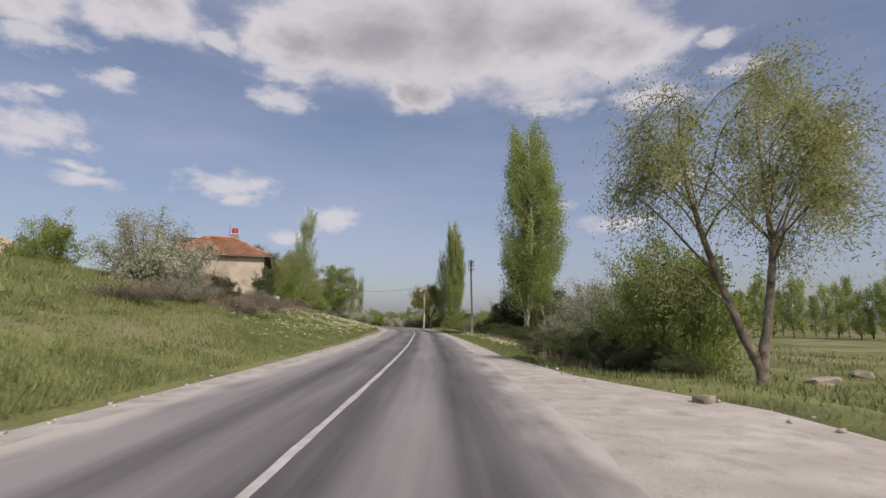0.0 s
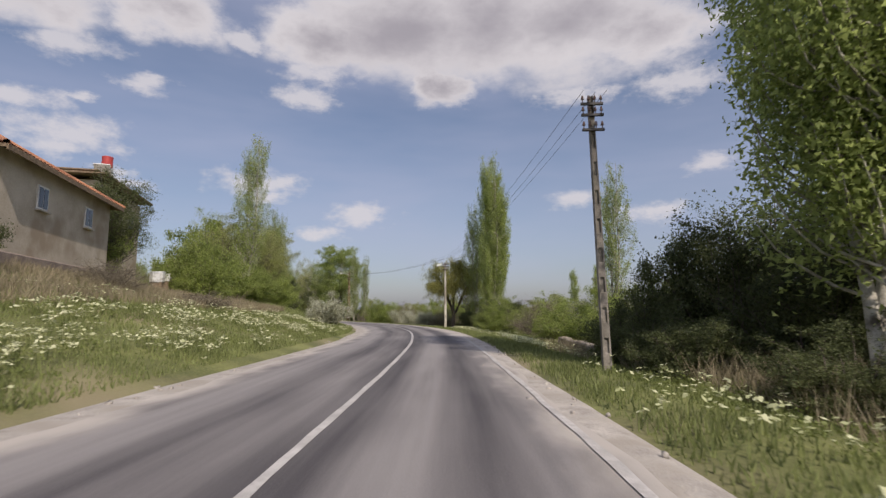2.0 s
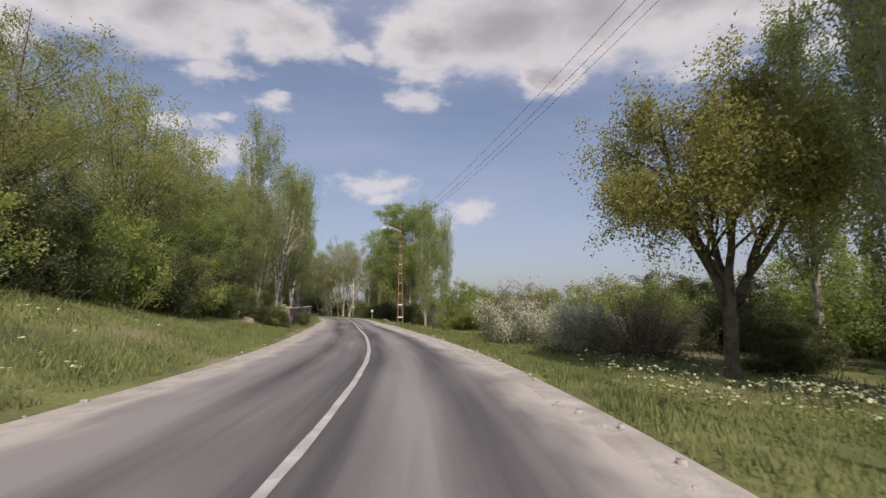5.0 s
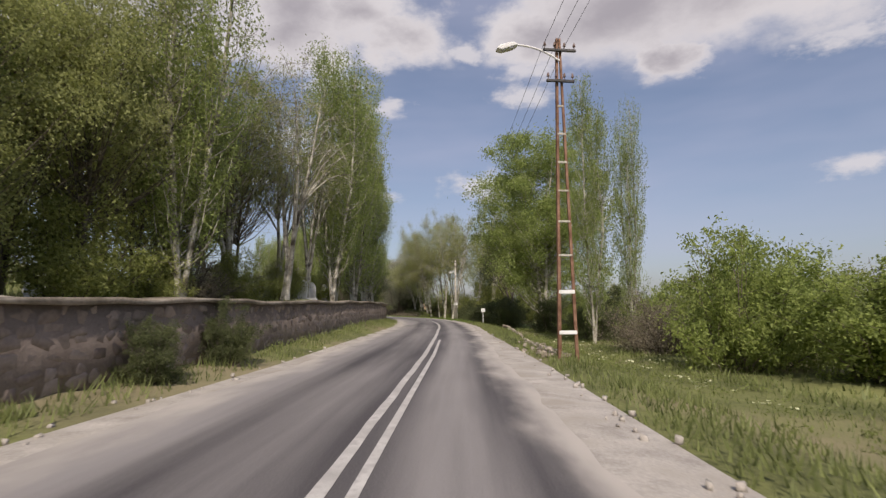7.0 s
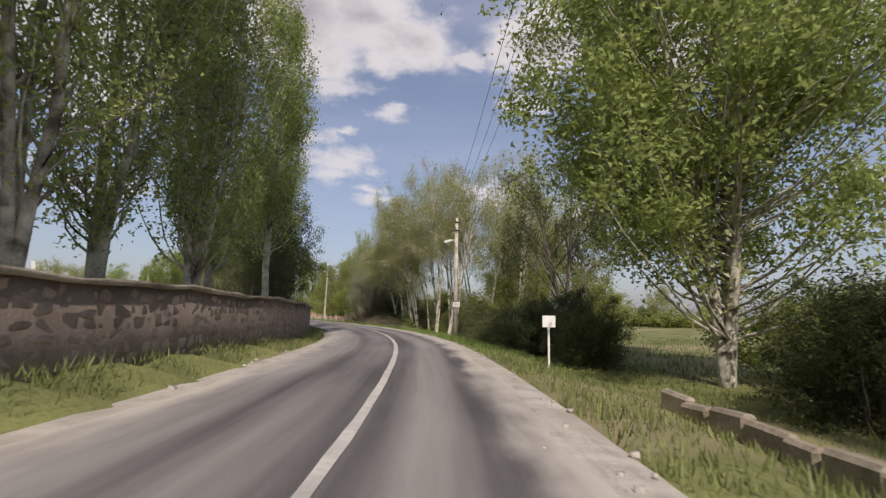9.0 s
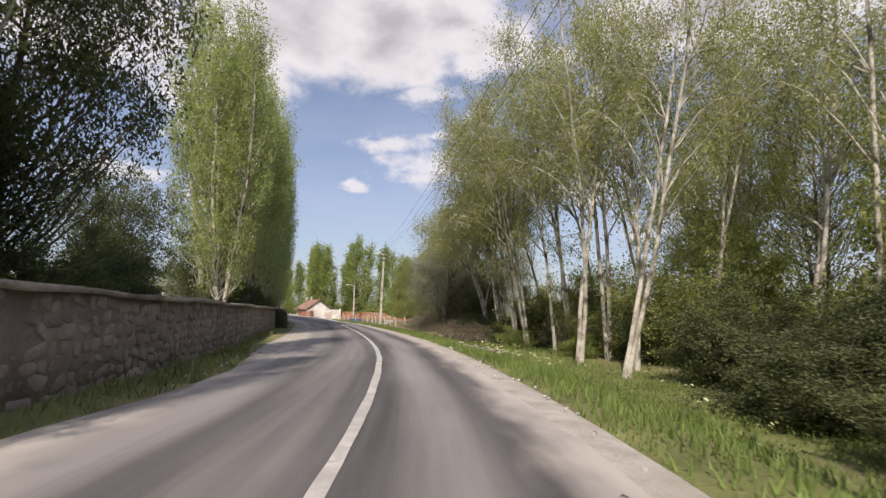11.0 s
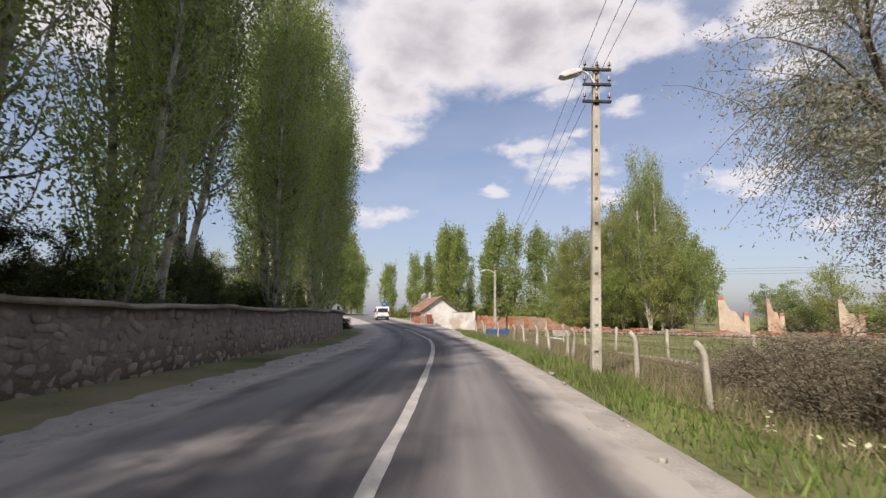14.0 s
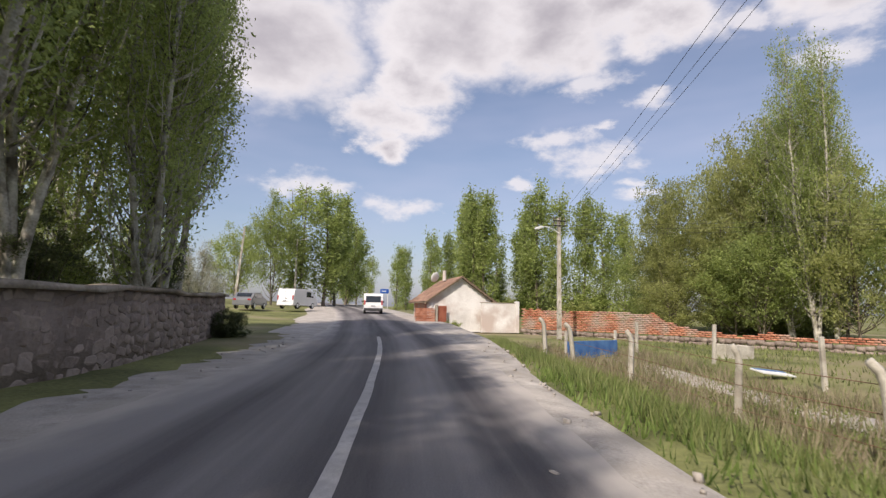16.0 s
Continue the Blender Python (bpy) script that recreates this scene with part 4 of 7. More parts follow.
# broad trees seen from their shaded side: that shade is in the leaf colour
plant_model("dark_tree0", crown_shape(85, 9, 3.9, .1, 150, 120, .52, 3, .9), DARK_BARK, SHADE_DARK_LEAF, .12, .2)
plant_model("dark_tree1", crown_shape(86, 9, 4.1, .06, 160, 120, .52, 2, .9), DARK_BARK, SHADE_DARK_LEAF, .12, .2)
plant_model("bare_tree0", spreading_shape(91, 10, 4.4, .2, 7, 18, 22, .3, .1, 2, .8), BARK, WILLOW_LEAF, .09, .2)
plant_model("bare_tree1", spreading_shape(92, 12, 4.6, .24, 6, 18, 18, .35, .1, 1, .75), PALE_BARK, WILLOW_LEAF, .09, .2)
plant_model("grey_tree", dome_shape(97, [[(0, 0, 0), (-.1, 0, 1.2), (-.9, .3, 3.2), (-1.7, .4, 5.6), (-2.2, .4, 7.6)], [(.1, 0, 0), (.2, 0, 1.4), (.3, -.3, 3.6), (.1, -.4, 6.4), (0, -.3, 8.6)],
                                         [(.2, .1, 0), (.5, .1, 1.0), (1.4, .3, 2.8), (2.4, .5, 4.8), (3.0, .6, 6.6)]],
                                    .2, (0, 0, 5.4), (4.3, 4.0, 4.4), 52, 15, 74, .27, .5, (.2, .92), .35), DARK_BARK, GREY_LEAF, .088, .4, .42)
plant_model("overhang", dome_shape(95, [[(0, 0, 0), (-.2, 0, 2.5), (-1.0, .2, 5.5), (-2.2, .2, 9.5)], [(.1, 0, 0), (.3, 0, 2.5), (.6, -.2, 6), (.7, -.3, 11)]], .18, (-.3, 0, 7.4), (4.8, 4.4, 4.6), 26, 11, 30, .24, .7, (.3, .92), .45), DARK_BARK, SHADE_DARK_LEAF, .17, .4)
for k in range(3):
    plant_model("bush%d" % k, bush_shape(101 + k, 4.5, 2.9, 30, 430, .2, 5), BARK, BUSH_LEAF, .125)
# bushes for shaded spots: the shade is in their leaf colour
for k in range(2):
    plant_model("dark_bush%d" % k, bush_shape(111 + k, 4.5, 2.9, 34, 560, .15, 6), DARK_BARK, SHADE_DARK_LEAF, .1)
for k in range(2):
    plant_model("grey_bush%d" % k, bush_shape(121 + k, 4.5, 2.8, 30, 430, .2, 5), BARK, GREY_LEAF, .12, 0, .4)
plant_model("blossom_bush", bush_shape(131, 3.0, 2.2, 24, 330, .15), BARK, BLOSSOM, .12)
plant_model("twig_bush", bush_shape(135, 3.0, 2.4, 60, 250, .2, 8), DARK_BARK, TWIG_LEAF, .085, 0, .3)
for k in range(2):
    plant_model("far_bush%d" % k, bush_shape(141 + k, 4.5, 2.9, 20, 120, .3, 3), BARK, BUSH_LEAF if k else YELLOW_LEAF, .34)
for k in range(2):
    plant_model("far_tree%d" % k, crown_shape(151 + k, 13, 4.6, .1, 90, 85, .8, 2, .6), BARK, PALE_LEAF if k else POPLAR_LEAF, .25, .3)
plant_model("far_round_tree", crown_shape(155, 17, 5.6, .06, 180, 95, .95, 3, .5), BARK, PALE_LEAF, .26, .3)
plant_model("yellow_bush", bush_shape(137, 4.5, 2.9, 28, 420, .24, 5), BARK, YELLOW_LEAF, .13)


def plant(name, key, s, d, h_scale, w_scale, turn, label, category, group="", place=None, sink=.08, lean=(0.0, 0.0)):
    x, y, z = place or on_ground(s, d, sink)
    ob = thing(name, pose(x, y, z, lean[0], lean[1], turn), label, category, group)
    trunk, crown_ = MODELS[key]
    part("trunk", trunk, None, ob)
    part("crown", crown_, None, ob)
    ob.scale = (w_scale, w_scale, h_scale)
    return ob


POPLAR = "tall columnar poplar with fresh green spring leaves"
# right-hand side, from the lay-by onwards
plant("willow_tree", "twin_willow", 13.7, 8.45, 1.0, 1.0, 2, "twin-stemmed willow with thin olive spring foliage beside the road", "tree")
plant("green_bush", "bush1", 18.8, 8.6, 1.32, 1.0, 40, "dense bright green bush at the roadside", "bush")
plant("green_bush", "bush2", 21.5, 9.3, 1.3, 1.0, 140, "dense bright green bush at the roadside", "bush")
plant("grey_bush", "grey_bush1", 28.4, 7.0, .68, .62, 100, "pale silvery oleaster bush over the ditch", "bush")
plant("grey_bush", "grey_bush0", 28.5, 12.0, 1.25, 1.0, 10, "grey-green oleaster bush in bloom", "bush")
plant("grey_bush", "grey_bush1", 33.0, 11.5, 1.35, 1.2, 70, "grey-green oleaster bush in bloom", "bush")
plant("green_bush", "yellow_bush", 36.5, 13.0, 1.1, 1.1, 0, "yellow-green bush beneath the poplar", "bush")
plant("poplar_tree", "poplar_big", 45.0, 8.3, 1.1, 1.12, 30, "very tall many-stemmed poplar with pale trunks", "tree")
plant("poplar_tree", "poplar1", 46.6, 10.6, .62, .8, 80, POPLAR, "tree")
for s_, d_, k_, h_, w_ in ((47.5, 9.2, 1, 1.0, 1.0), (51, 8.8, 0, 1.2, 1.05), (54.0, 9.6, 1, 1.1, .95), (49.5, 12.0, 0, 1.45, 1.2), (53, 7.6, 1, .85, .9)):
    plant("dark_bush", "dark_bush%d" % k_, s_, d_, h_, w_, s_ * 50, "tall dark thicket behind the utility pole", "bush", "dark roadside thicket")
plant("dark_tree", "dark_tree0", 53.0, 11.4, .72, .8, 10, "dark leafy tree in the roadside thicket", "tree")
plant("grey_bush", "grey_bush0", 40.0, 12.5, 1.35, 1.2, 200, "grey-green oleaster behind the poplar", "bush")
plant("poplar_tree", "poplar3", 0, 0, .89, .85, 15, "slender tall poplar standing in the field", "tree", place=(15.7, 82.6, -.6))
for s_, d_, k_, h_, w_ in ((66, 10.5, "bush0", .85, 1.0), (70, 12, "grey_bush1", .95, 1.0), (72, 9.8, "bush2", .75, .9), (77, 10.5, "twig_bush", 1.2, 1.2), (80, 12.5, "bush1", .9, 1.1), (84.5, 10, "bush0", .8, .8), (74, 16, "dark_bush0", .9, 1.2),
                           (64, 15, "bush1", .95, 1.2), (67, 21, "dark_bush1", 1.0, 1.3), (62, 26, "bush0", 1.0, 1.4), (75, 24, "yellow_bush", 1.0, 1.3), (84, 20, "bush2", 1.0, 1.3), (70, 33, "dark_bush0", 1.1, 1.5)):
    plant("hedge_bush", k_, s_, d_, h_, w_, s_ * 31, "mixed green hedge bush along the field edge", "bush", "field hedge")
plant("poplar_tree", "poplar_big", 89.8, 10.6, 1.09, .7, 60, "very tall dense poplar with pale stems", "tree")
plant("poplar_tree", "poplar3", 94.6, 10.9, .86, .7, 200, POPLAR, "tree")
plant("poplar_tree", "poplar1", 90.6, 11.8, 1.0, .62, 130, POPLAR, "tree")
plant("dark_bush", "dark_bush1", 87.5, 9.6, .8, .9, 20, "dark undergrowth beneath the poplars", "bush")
plant("dark_bush", "dark_bush0", 260.3, -6.7, .28, .4, 10, "dark weedy bush at the end of the wall", "bush")
plant("green_bush", "bush1", 88.5, 9.8, .8, .75, 10, "green bush at the foot of the poplar", "bush")
plant("green_bush", "bush0", 84.5, 8.6, .75, .7, 99, "green bush at the foot of the poplar", "bush")
plant("ochre_tree", "ochre_tree", 97.9, 9.0, 1.02, 1.0, 8, "spreading tree with ochre young leaves and dark trunk", "tree")
plant("poplar_tree", "tall1", 97.5, 14.5, .95, .95, 0, POPLAR, "tree")
plant("poplar_tree", "tall2", 101, 15.0, .8, .9, 40, POPLAR, "tree")
for s_, d_, k_, h_, w_ in ((96.5, 16, "dark_bush0", .9, 1.2), (101, 17.5, "bush1", 1.0, 1.3), (105, 15, "dark_bush1", .8, 1.1), (108, 21, "bush2", 1.2, 1.5), (115, 22, "dark_bush0", 1.1, 1.5), (92.5, 19, "bush0", 1.0, 1.3), (124, 25, "dark_bush1", 1.2, 1.6), (99, 11.5, "dark_bush0", .5, .8), (104, 10, "twig_bush", 1.0, 1.0), (107, 8.8, "blossom_bush", 1.15, 1.0), (110, 10.5, "bush0", .75, .8), (113, 8.2, "blossom_bush", 1.3, 1.2), (117, 9.5, "twig_bush", 1.4, 1.1), (121, 9.5, "bush2", .7, .8), (111, 16, "bush1", .9, 1), (119, 18, "yellow_bush", 1, 1.1),
                           (127, 12, "bush1", .85, .9), (132.5, 9.0, "bush0", 1.1, .95), (135, 11.0, "bush1", 1.15, 1.0), (129, 11, "bush2", .9, 1.0), (136, 13, "bush2", 1.0, 1.1), (130, 16, "yellow_bush", .9, 1.1), (139, 9, "twig_bush", 1.0, 1.0), (141, 17, "bush1", .9, 1.0), (144, 12, "bush0", .8, 1.0), (147, 8.6, "dark_bush0", .55, .8), (150.5, 9.5, "dark_bush1", .7, .9), (149, 14, "bush2", .8, 1.0), (137, 19, "dark_bush0", .9, 1.2), (146, 22, "yellow_bush", 1.0, 1.4), (157, 14, "dark_bush1", .9, 1.1), (162, 12, "bush1", .9, 1.1), (128, 20, "bush0", 1.0, 1.3)):
    plant("orchard_bush", k_, s_, d_, h_, w_, s_ * 47, "loose fruit bush beside the verge", "bush", "bushes beside the verge")
plant("round_tree", "round_tree", 161.5, 8.8, 1.1, 1.26, 0, "broad round-crowned poplar with pale trunk", "tree")
plant("poplar_tree", "row_poplar1", 0, 0, .84, .56, 30, "slender poplar with open crown at the ditch", "tree", place=(-19.3, 142.4, -.7))
plant("poplar_tree", "row_poplar0", 0, 0, .80, .46, 100, "slender poplar with open crown at the ditch", "tree", place=(-17.6, 145.2, -.7))
# the grove's shade on these low bushes is painted by their dark leaves
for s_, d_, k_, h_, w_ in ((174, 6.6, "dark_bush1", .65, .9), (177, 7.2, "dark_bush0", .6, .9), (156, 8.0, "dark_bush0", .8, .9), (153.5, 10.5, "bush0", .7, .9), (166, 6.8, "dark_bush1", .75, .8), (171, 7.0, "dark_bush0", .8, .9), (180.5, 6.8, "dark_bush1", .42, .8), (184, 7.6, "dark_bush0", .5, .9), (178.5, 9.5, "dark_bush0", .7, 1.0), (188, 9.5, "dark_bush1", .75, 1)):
    plant("dark_bush", k_, s_, d_, h_, w_, s_ * 31, "low bush with leaves coloured dark for the shade of the trees", "bush", "undergrowth of the grove")
plant("overhanging_tree", "overhang", 177.5, 10.6, 1.12, .9, 30, "large-leaved tree overhanging the verge", "tree")
GROVE = [(207.2, 8.5, 1.0), (204.4, 8.4, .95), (206.0, 10.6, 1.0), (209.0, 9.6, .9), (190.5, 7.0, 1.0), (192.5, 8.6, 1), (194.5, 7.3, .95), (196, 9.4, 1.05), (198.2, 8.0, 1), (200.3, 9.8, 1.05), (202.6, 8.3, .98), (205.3, 9.2, .95), (193.5, 12, 1.05), (198, 13, 1.1), (203, 13, 1.05), (190, 13, 1.05), (186.5, 11.5, 1.0), (207.5, 12, .9), (196, 17, 1.1)]
for k, (s_, d_, h_) in enumerate(GROVE):
    plant("aspen_tree", "aspen%d" % (k % 3), s_, d_, h_ * 1.22, .92 + .06 * (k % 4), heading(s_) + 25 * math.sin(k * 3.1), "slender aspen with white bark and yellow-green leaves", "tree", "aspen grove", lean=(4 * math.sin(k * 2.3), np.interp(s_, [188, 194, 196, 202, 207], [6, 8, -7, -8, -15]) + 4 * math.cos(k * 1.7)))
for k, (s_, d_) in enumerate(((189, 19), (194, 18), (199, 19), (203, 20))):
    plant("grove_tree", "light_tree0", s_, d_, 1.12 + .06 * (k % 3), .85, 71 * k, "dense yellow-green tree at the back of the grove", "tree", "back row of the grove")
plant("aspen_tree", "limb_aspen", 212.0, 9.2, 1.12, 1.0, heading(212), "leafy aspen with long pale limbs over the verge", "tree", "aspen grove")
for s_, d_, k_, h_, w_ in ((222.5, 7.6, "twig_bush", .75, .9), (225.5, 7.2, "twig_bush", .7, .9), (228.5, 7.4, "twig_bush", .55, .8), (220.5, 9.5, "twig_bush", 1.0, 1.1), (225, 9.8, "twig_bush", .85, 1.1), (223.5, 11.5, "twig_bush", .9, 1.1), (199, 10.5, "twig_bush", .9, 1.0), (206, 8.8, "dark_bush1", .6, .8), (209.5, 7.6, "twig_bush", .5, .9), (212, 8.6, "dark_bush0", .5, .9), (224, 8.5, "twig_bush", .8, 1.0), (227.5, 8.0, "twig_bush", .7, 1.0), (231, 9, "twig_bush", .5, .9), (218, 8.5, "twig_bush", .9, 1.1)):
    plant("scrub_bush", k_, s_, d_, h_, w_, s_ * 31, "brown leafless scrub beside the fence", "bush", "scrub beside the fence")
for s_, d_, k_, h_, w_ in ((220.5, 11.5, 0, .72, .75),):
    plant("dark_tree", "dark_tree%d" % k_, s_, d_, h_, w_, s_ * 50, "dark dense tree with foliage down to the scrub", "tree", "dark trees beside the grove")
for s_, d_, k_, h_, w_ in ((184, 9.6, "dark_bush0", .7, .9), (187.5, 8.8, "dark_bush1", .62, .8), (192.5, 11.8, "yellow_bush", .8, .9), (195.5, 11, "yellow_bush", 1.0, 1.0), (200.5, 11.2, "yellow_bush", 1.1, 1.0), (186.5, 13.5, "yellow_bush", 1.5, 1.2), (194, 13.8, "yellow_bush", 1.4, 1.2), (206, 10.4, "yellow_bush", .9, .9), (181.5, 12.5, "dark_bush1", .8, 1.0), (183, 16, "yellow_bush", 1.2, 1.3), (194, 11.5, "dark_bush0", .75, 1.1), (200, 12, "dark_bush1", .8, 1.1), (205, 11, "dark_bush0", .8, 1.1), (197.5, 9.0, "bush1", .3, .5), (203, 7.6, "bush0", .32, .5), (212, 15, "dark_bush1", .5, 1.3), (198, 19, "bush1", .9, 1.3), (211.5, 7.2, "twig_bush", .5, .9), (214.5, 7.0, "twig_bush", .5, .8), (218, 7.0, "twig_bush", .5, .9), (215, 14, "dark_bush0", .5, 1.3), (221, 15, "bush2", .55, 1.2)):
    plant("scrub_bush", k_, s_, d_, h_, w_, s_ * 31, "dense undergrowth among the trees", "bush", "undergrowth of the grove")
plant("grey_tree", "grey_tree", 221.6, 9.4, .8, .82, 130, "grey-green oleaster tree leaning over the scrub", "tree")
plant("grey_tree", "grey_tree", 217.6, 7.4, .82, .8, 150, "grey-green oleaster tree leaning over the scrub", "tree")
plant("dark_tree", "dark_tree1", 216.8, 10.6, .75, .7, 60, "dark dense tree leaning towards the road", "tree")
plant("bare_tree", "bare_tree0", 224.0, 11.5, 1.1, 1.0, 60, "nearly leafless grey tree beside the fence", "tree")
plant("grey_tree", "grey_tree", 227.5, 13.6, 1.5, 1.4, 20, "grey-leaved oleaster among bare branches", "tree")
# field behind the brick wall
for s_, d_, k_, h_, w_ in ((-105.7, 254.9, "row_poplar0", 1.36, 1.1), (-105.0, 256.4, "row_poplar1", 1.3, .8), (-108.2, 257.2, "row_poplar1", 1.15, 1.2), (-109.5, 254.8, "far_tree0", .8, .9), (-114, 257, "far_tree1", .9, .9), (-118.5, 257.5, "far_round_tree", .98, .7), (-115, 261, "far_round_tree", 1.1, .8), (-110.5, 258.5, "far_round_tree", 1.25, .75), (-108.5, 264, "far_round_tree", 1.25, .8), (-103.5, 256, "far_tree1", 1.1, .85), (-100.6, 255.5, "far_tree0", .95, .6), (-106, 262, "far_tree0", 1.2, 1.0), (-92, 275, "far_tree1", .8, .7), (-99, 276, "far_tree0", .6, .8), (-112, 256, "far_tree0", .7, .9), (-117, 255, "far_tree1", .6, .8), (-122.5, 259, "far_tree0", .8, .8)):
    plant("grove_tree", k_, 0, 0, h_, w_, s_ * 31, "dense green poplar grove tree behind the brick wall", "tree", "grove behind the wall", place=(s_, d_, -1.0))
FAR_POPLARS = [(-154.7, 261.1, 1.1), (-157.5, 262.5, 1.12), (-160.0, 264.5, 1.05), (-156.2, 277.6, 1.32), (-163, 281, 1.05), (-150.5, 283, 1.15), (-147.5, 284.5, 1.1), (-170, 272, 1.0), (-178, 280, .9), (-186, 274, 1.0), (-196, 283, .95),
               (-204, 276, .9), (-214, 285, 1.0), (-224, 279, .9), (-139, 292, 1.0), (-130, 300, 1.0), (-121, 303, .9), (-152.5, 262, 1.05), (-153, 280, 1.2), (-158.5, 279, 1.25), (-145, 287, 1.0), (-166, 276, .95), (-174, 276, .9), (-182, 277, .95), (-134, 296, .95)]
for k, (x_, y_, h_) in enumerate(FAR_POPLARS):
    plant("far_poplar_tree", "far_poplar%d" % (k % 3), 0, 0, h_ * 1.1, h_ * 1.15, 50 * k, "distant columnar poplar beyond the farm", "tree", "far poplars", place=(x_, y_, -1.2))
for k in range(26):
    x_, y_ = -112 - 5.2 * k, 264 + 1.5 * k + 6 * (k % 3)
    plant("far_hedge_bush", "far_bush%d" % (k % 2), 0, 0, 1.3 + .25 * (k % 3), 1.7, 40 * k, "hedge of green bushes beyond the farm", "bush", "far hedge", place=(x_, y_, -1.3))
for k in range(20):
    x_, y_ = 60 + 9 * (k % 10) - 30 * (k // 10), 118 + 11 * (k % 10) + 40 * (k // 10)
    plant("far_poplar_tree", "far_poplar%d" % (k % 3), 0, 0, .55 + .08 * (k % 4), .6, 70 * k, "distant poplar across the meadow", "tree", "poplars across the meadow", place=(x_, y_, -.9))
for k in range(14):
    plant("far_poplar_tree", "far_poplar%d" % (k % 3), 0, 0, .5 + .06 * (k % 4), .7, 70 * k, "distant poplar across the meadow", "tree", "poplars across the meadow", place=(48 + 3.5 * k, 38 + 7 * (k % 5), -.8))
for k in range(8):
    plant("far_hedge_bush", "far_bush%d" % (k % 2), 0, 0, 1.0, 1.4, 40 * k, "green bushes across the meadow", "bush", "far hedge", place=(6 + 5 * k, 172 + 6 * (k % 3) + 3 * k, -.9))
for k in range(16):
    a_, r_ = radians(31.5 + .8 * k), 84 + 7 * (k % 3)
    plant("far_poplar_tree", "far_poplar%d" % (k % 3), 0, 0, .36 + .05 * (k % 4), .5, 70 * k, "distant poplar across the meadow", "tree", "poplars across the meadow", place=(r_ * math.sin(a_), r_ * math.cos(a_), -.8))
# left-hand side
# ditch undergrowth on the right; dark leaf colour carries the ditch's shade
for s_, d_, k_, h_, w_ in ((25.4, 7.0, 0, .45, .75), (29, 7.6, 1, .5, .8), (33, 8.2, 0, .5, .8), (14.2, 6.6, 1, .22, .35), (20, 6.4, 1, .3, .5), (17.6, 6.7, 0, .3, .45), (16.0, 7.4, 1, .26, .45), (22, 6.3, 1, .34, .5), (23.5, 6.0, 0, .28, .5), (27, 5.6, 1, .34, .55), (31, 6.2, 0, .36, .6), (35, 6.4, 1, .4, .6), (39, 6.6, 0, .4, .6), (43, 6.0, 1, .36, .6), (47, 5.6, 0, .4, .6), (51, 5.8, 1, .45, .65)):
    plant("dark_bush", "dark_bush%d" % k_, s_, d_, h_, w_, s_ * 50, "low undergrowth in the roadside ditch with leaves darkened for shade", "bush", "ditch undergrowth")
for s_, d_, k_, h_, w_ in ((20, -12.4, "twig_bush", .3, .8), (25, -13.0, "twig_bush", .38, .8), (28, -13.6, "grey_bush1", .42, .7), (36, -15.5, "grey_bush0", .55, .7), (30.5, -14.4, "twig_bush", .6, .9), (30, -11.6, "twig_bush", .45, .9), (37, -12.2, "twig_bush", .45, .8), (42, -14.5, "twig_bush", .5, .9), (47, -13.8, "twig_bush", .4, .8), (58, -14.5, "twig_bush", .5, .9), (62, -12.2, "twig_bush", .3, .8)):
    plant("bank_scrub", k_, s_, d_, h_, w_, s_ * 50, "dry brown scrub on the sunny bank", "bush", "scrub on the bank")
plant("grey_bush", "grey_bush0", 31.0, -17.0, 1.22, 1.1, 0, "grey blossoming bush on the bank", "bush")
plant("grey_bush", "blossom_bush", 30.0, -16.0, 1.45, 1.25, 80, "pale blossoming bush on the bank", "bush")
plant("grey_bush", "twig_bush", 33.5, -15.8, .6, 1.0, 50, "brown leafless scrub on the bank", "bush")
plant("dark_bush", "dark_bush0", 33.0, -13.5, .5, .5, 50, "small dark olive bush on the bank", "bush")
plant("green_bush", "bush1", 35, -26, 1.0, .9, 80, "green bush on top of the bank", "bush")
plant("dark_bush", "dark_bush1", 52.0, -16.6, .85, .55, 0, "dark olive bush in front of the house", "bush")
plant("house_tree", "dark_tree1", 0, 0, .82, .72, 0, "leafy dark tree close to the house corner", "tree", place=(-21.3, 67.6, 4.0))
plant("house_tree", "bush0", 71.0, -21.5, 1.3, .9, 0, "leafy tree beside the house corner", "tree")
plant("house_tree", "light_tree1", 72.5, -23.0, .45, .5, 0, "leafy tree beside the house corner", "tree")
plant("poplar_tree", "row_poplar1", 93.0, -15.4, .97, .85, 150, POPLAR, "tree")
for s_, d_, k_, h_, w_ in ((79, -17.5, "bush0", 1.5, 1.15), (75.5, -16.0, "bush2", .9, .8), (85, -16.0, "bush1", .9, 1.0), (89, -14.5, "bush2", .9, 1.0), (95, -14, "bush0", .85, 1.0), (98, -12, "bush1", .9, .95), (102, -11, "dark_bush0", .95, .9), (105.5, -10.5, "bush2", 1.05, .9), (109, -10, "dark_bush1", .95, .9), (113, -10.5, "bush0", .85, .9), (117, -9.6, "dark_bush0", .7, .8), (120.2, -6.5, "bush2", .42, .42), (118.4, -7.4, "dark_bush1", .4, .5), (119.7, -6.1, "dark_bush0", .36, .34), (121, -11, "bush1", .8, .9),
                           (92, -20, "bush1", 1.0, 1.2), (99, -18, "bush2", 1.1, 1.2), (106, -16, "bush0", 1.1, 1.2)):
    plant("bank_bush", k_, s_, d_, h_, w_, s_ * 37, "green bush on the roadside bank", "bush", "bushes on the bank")
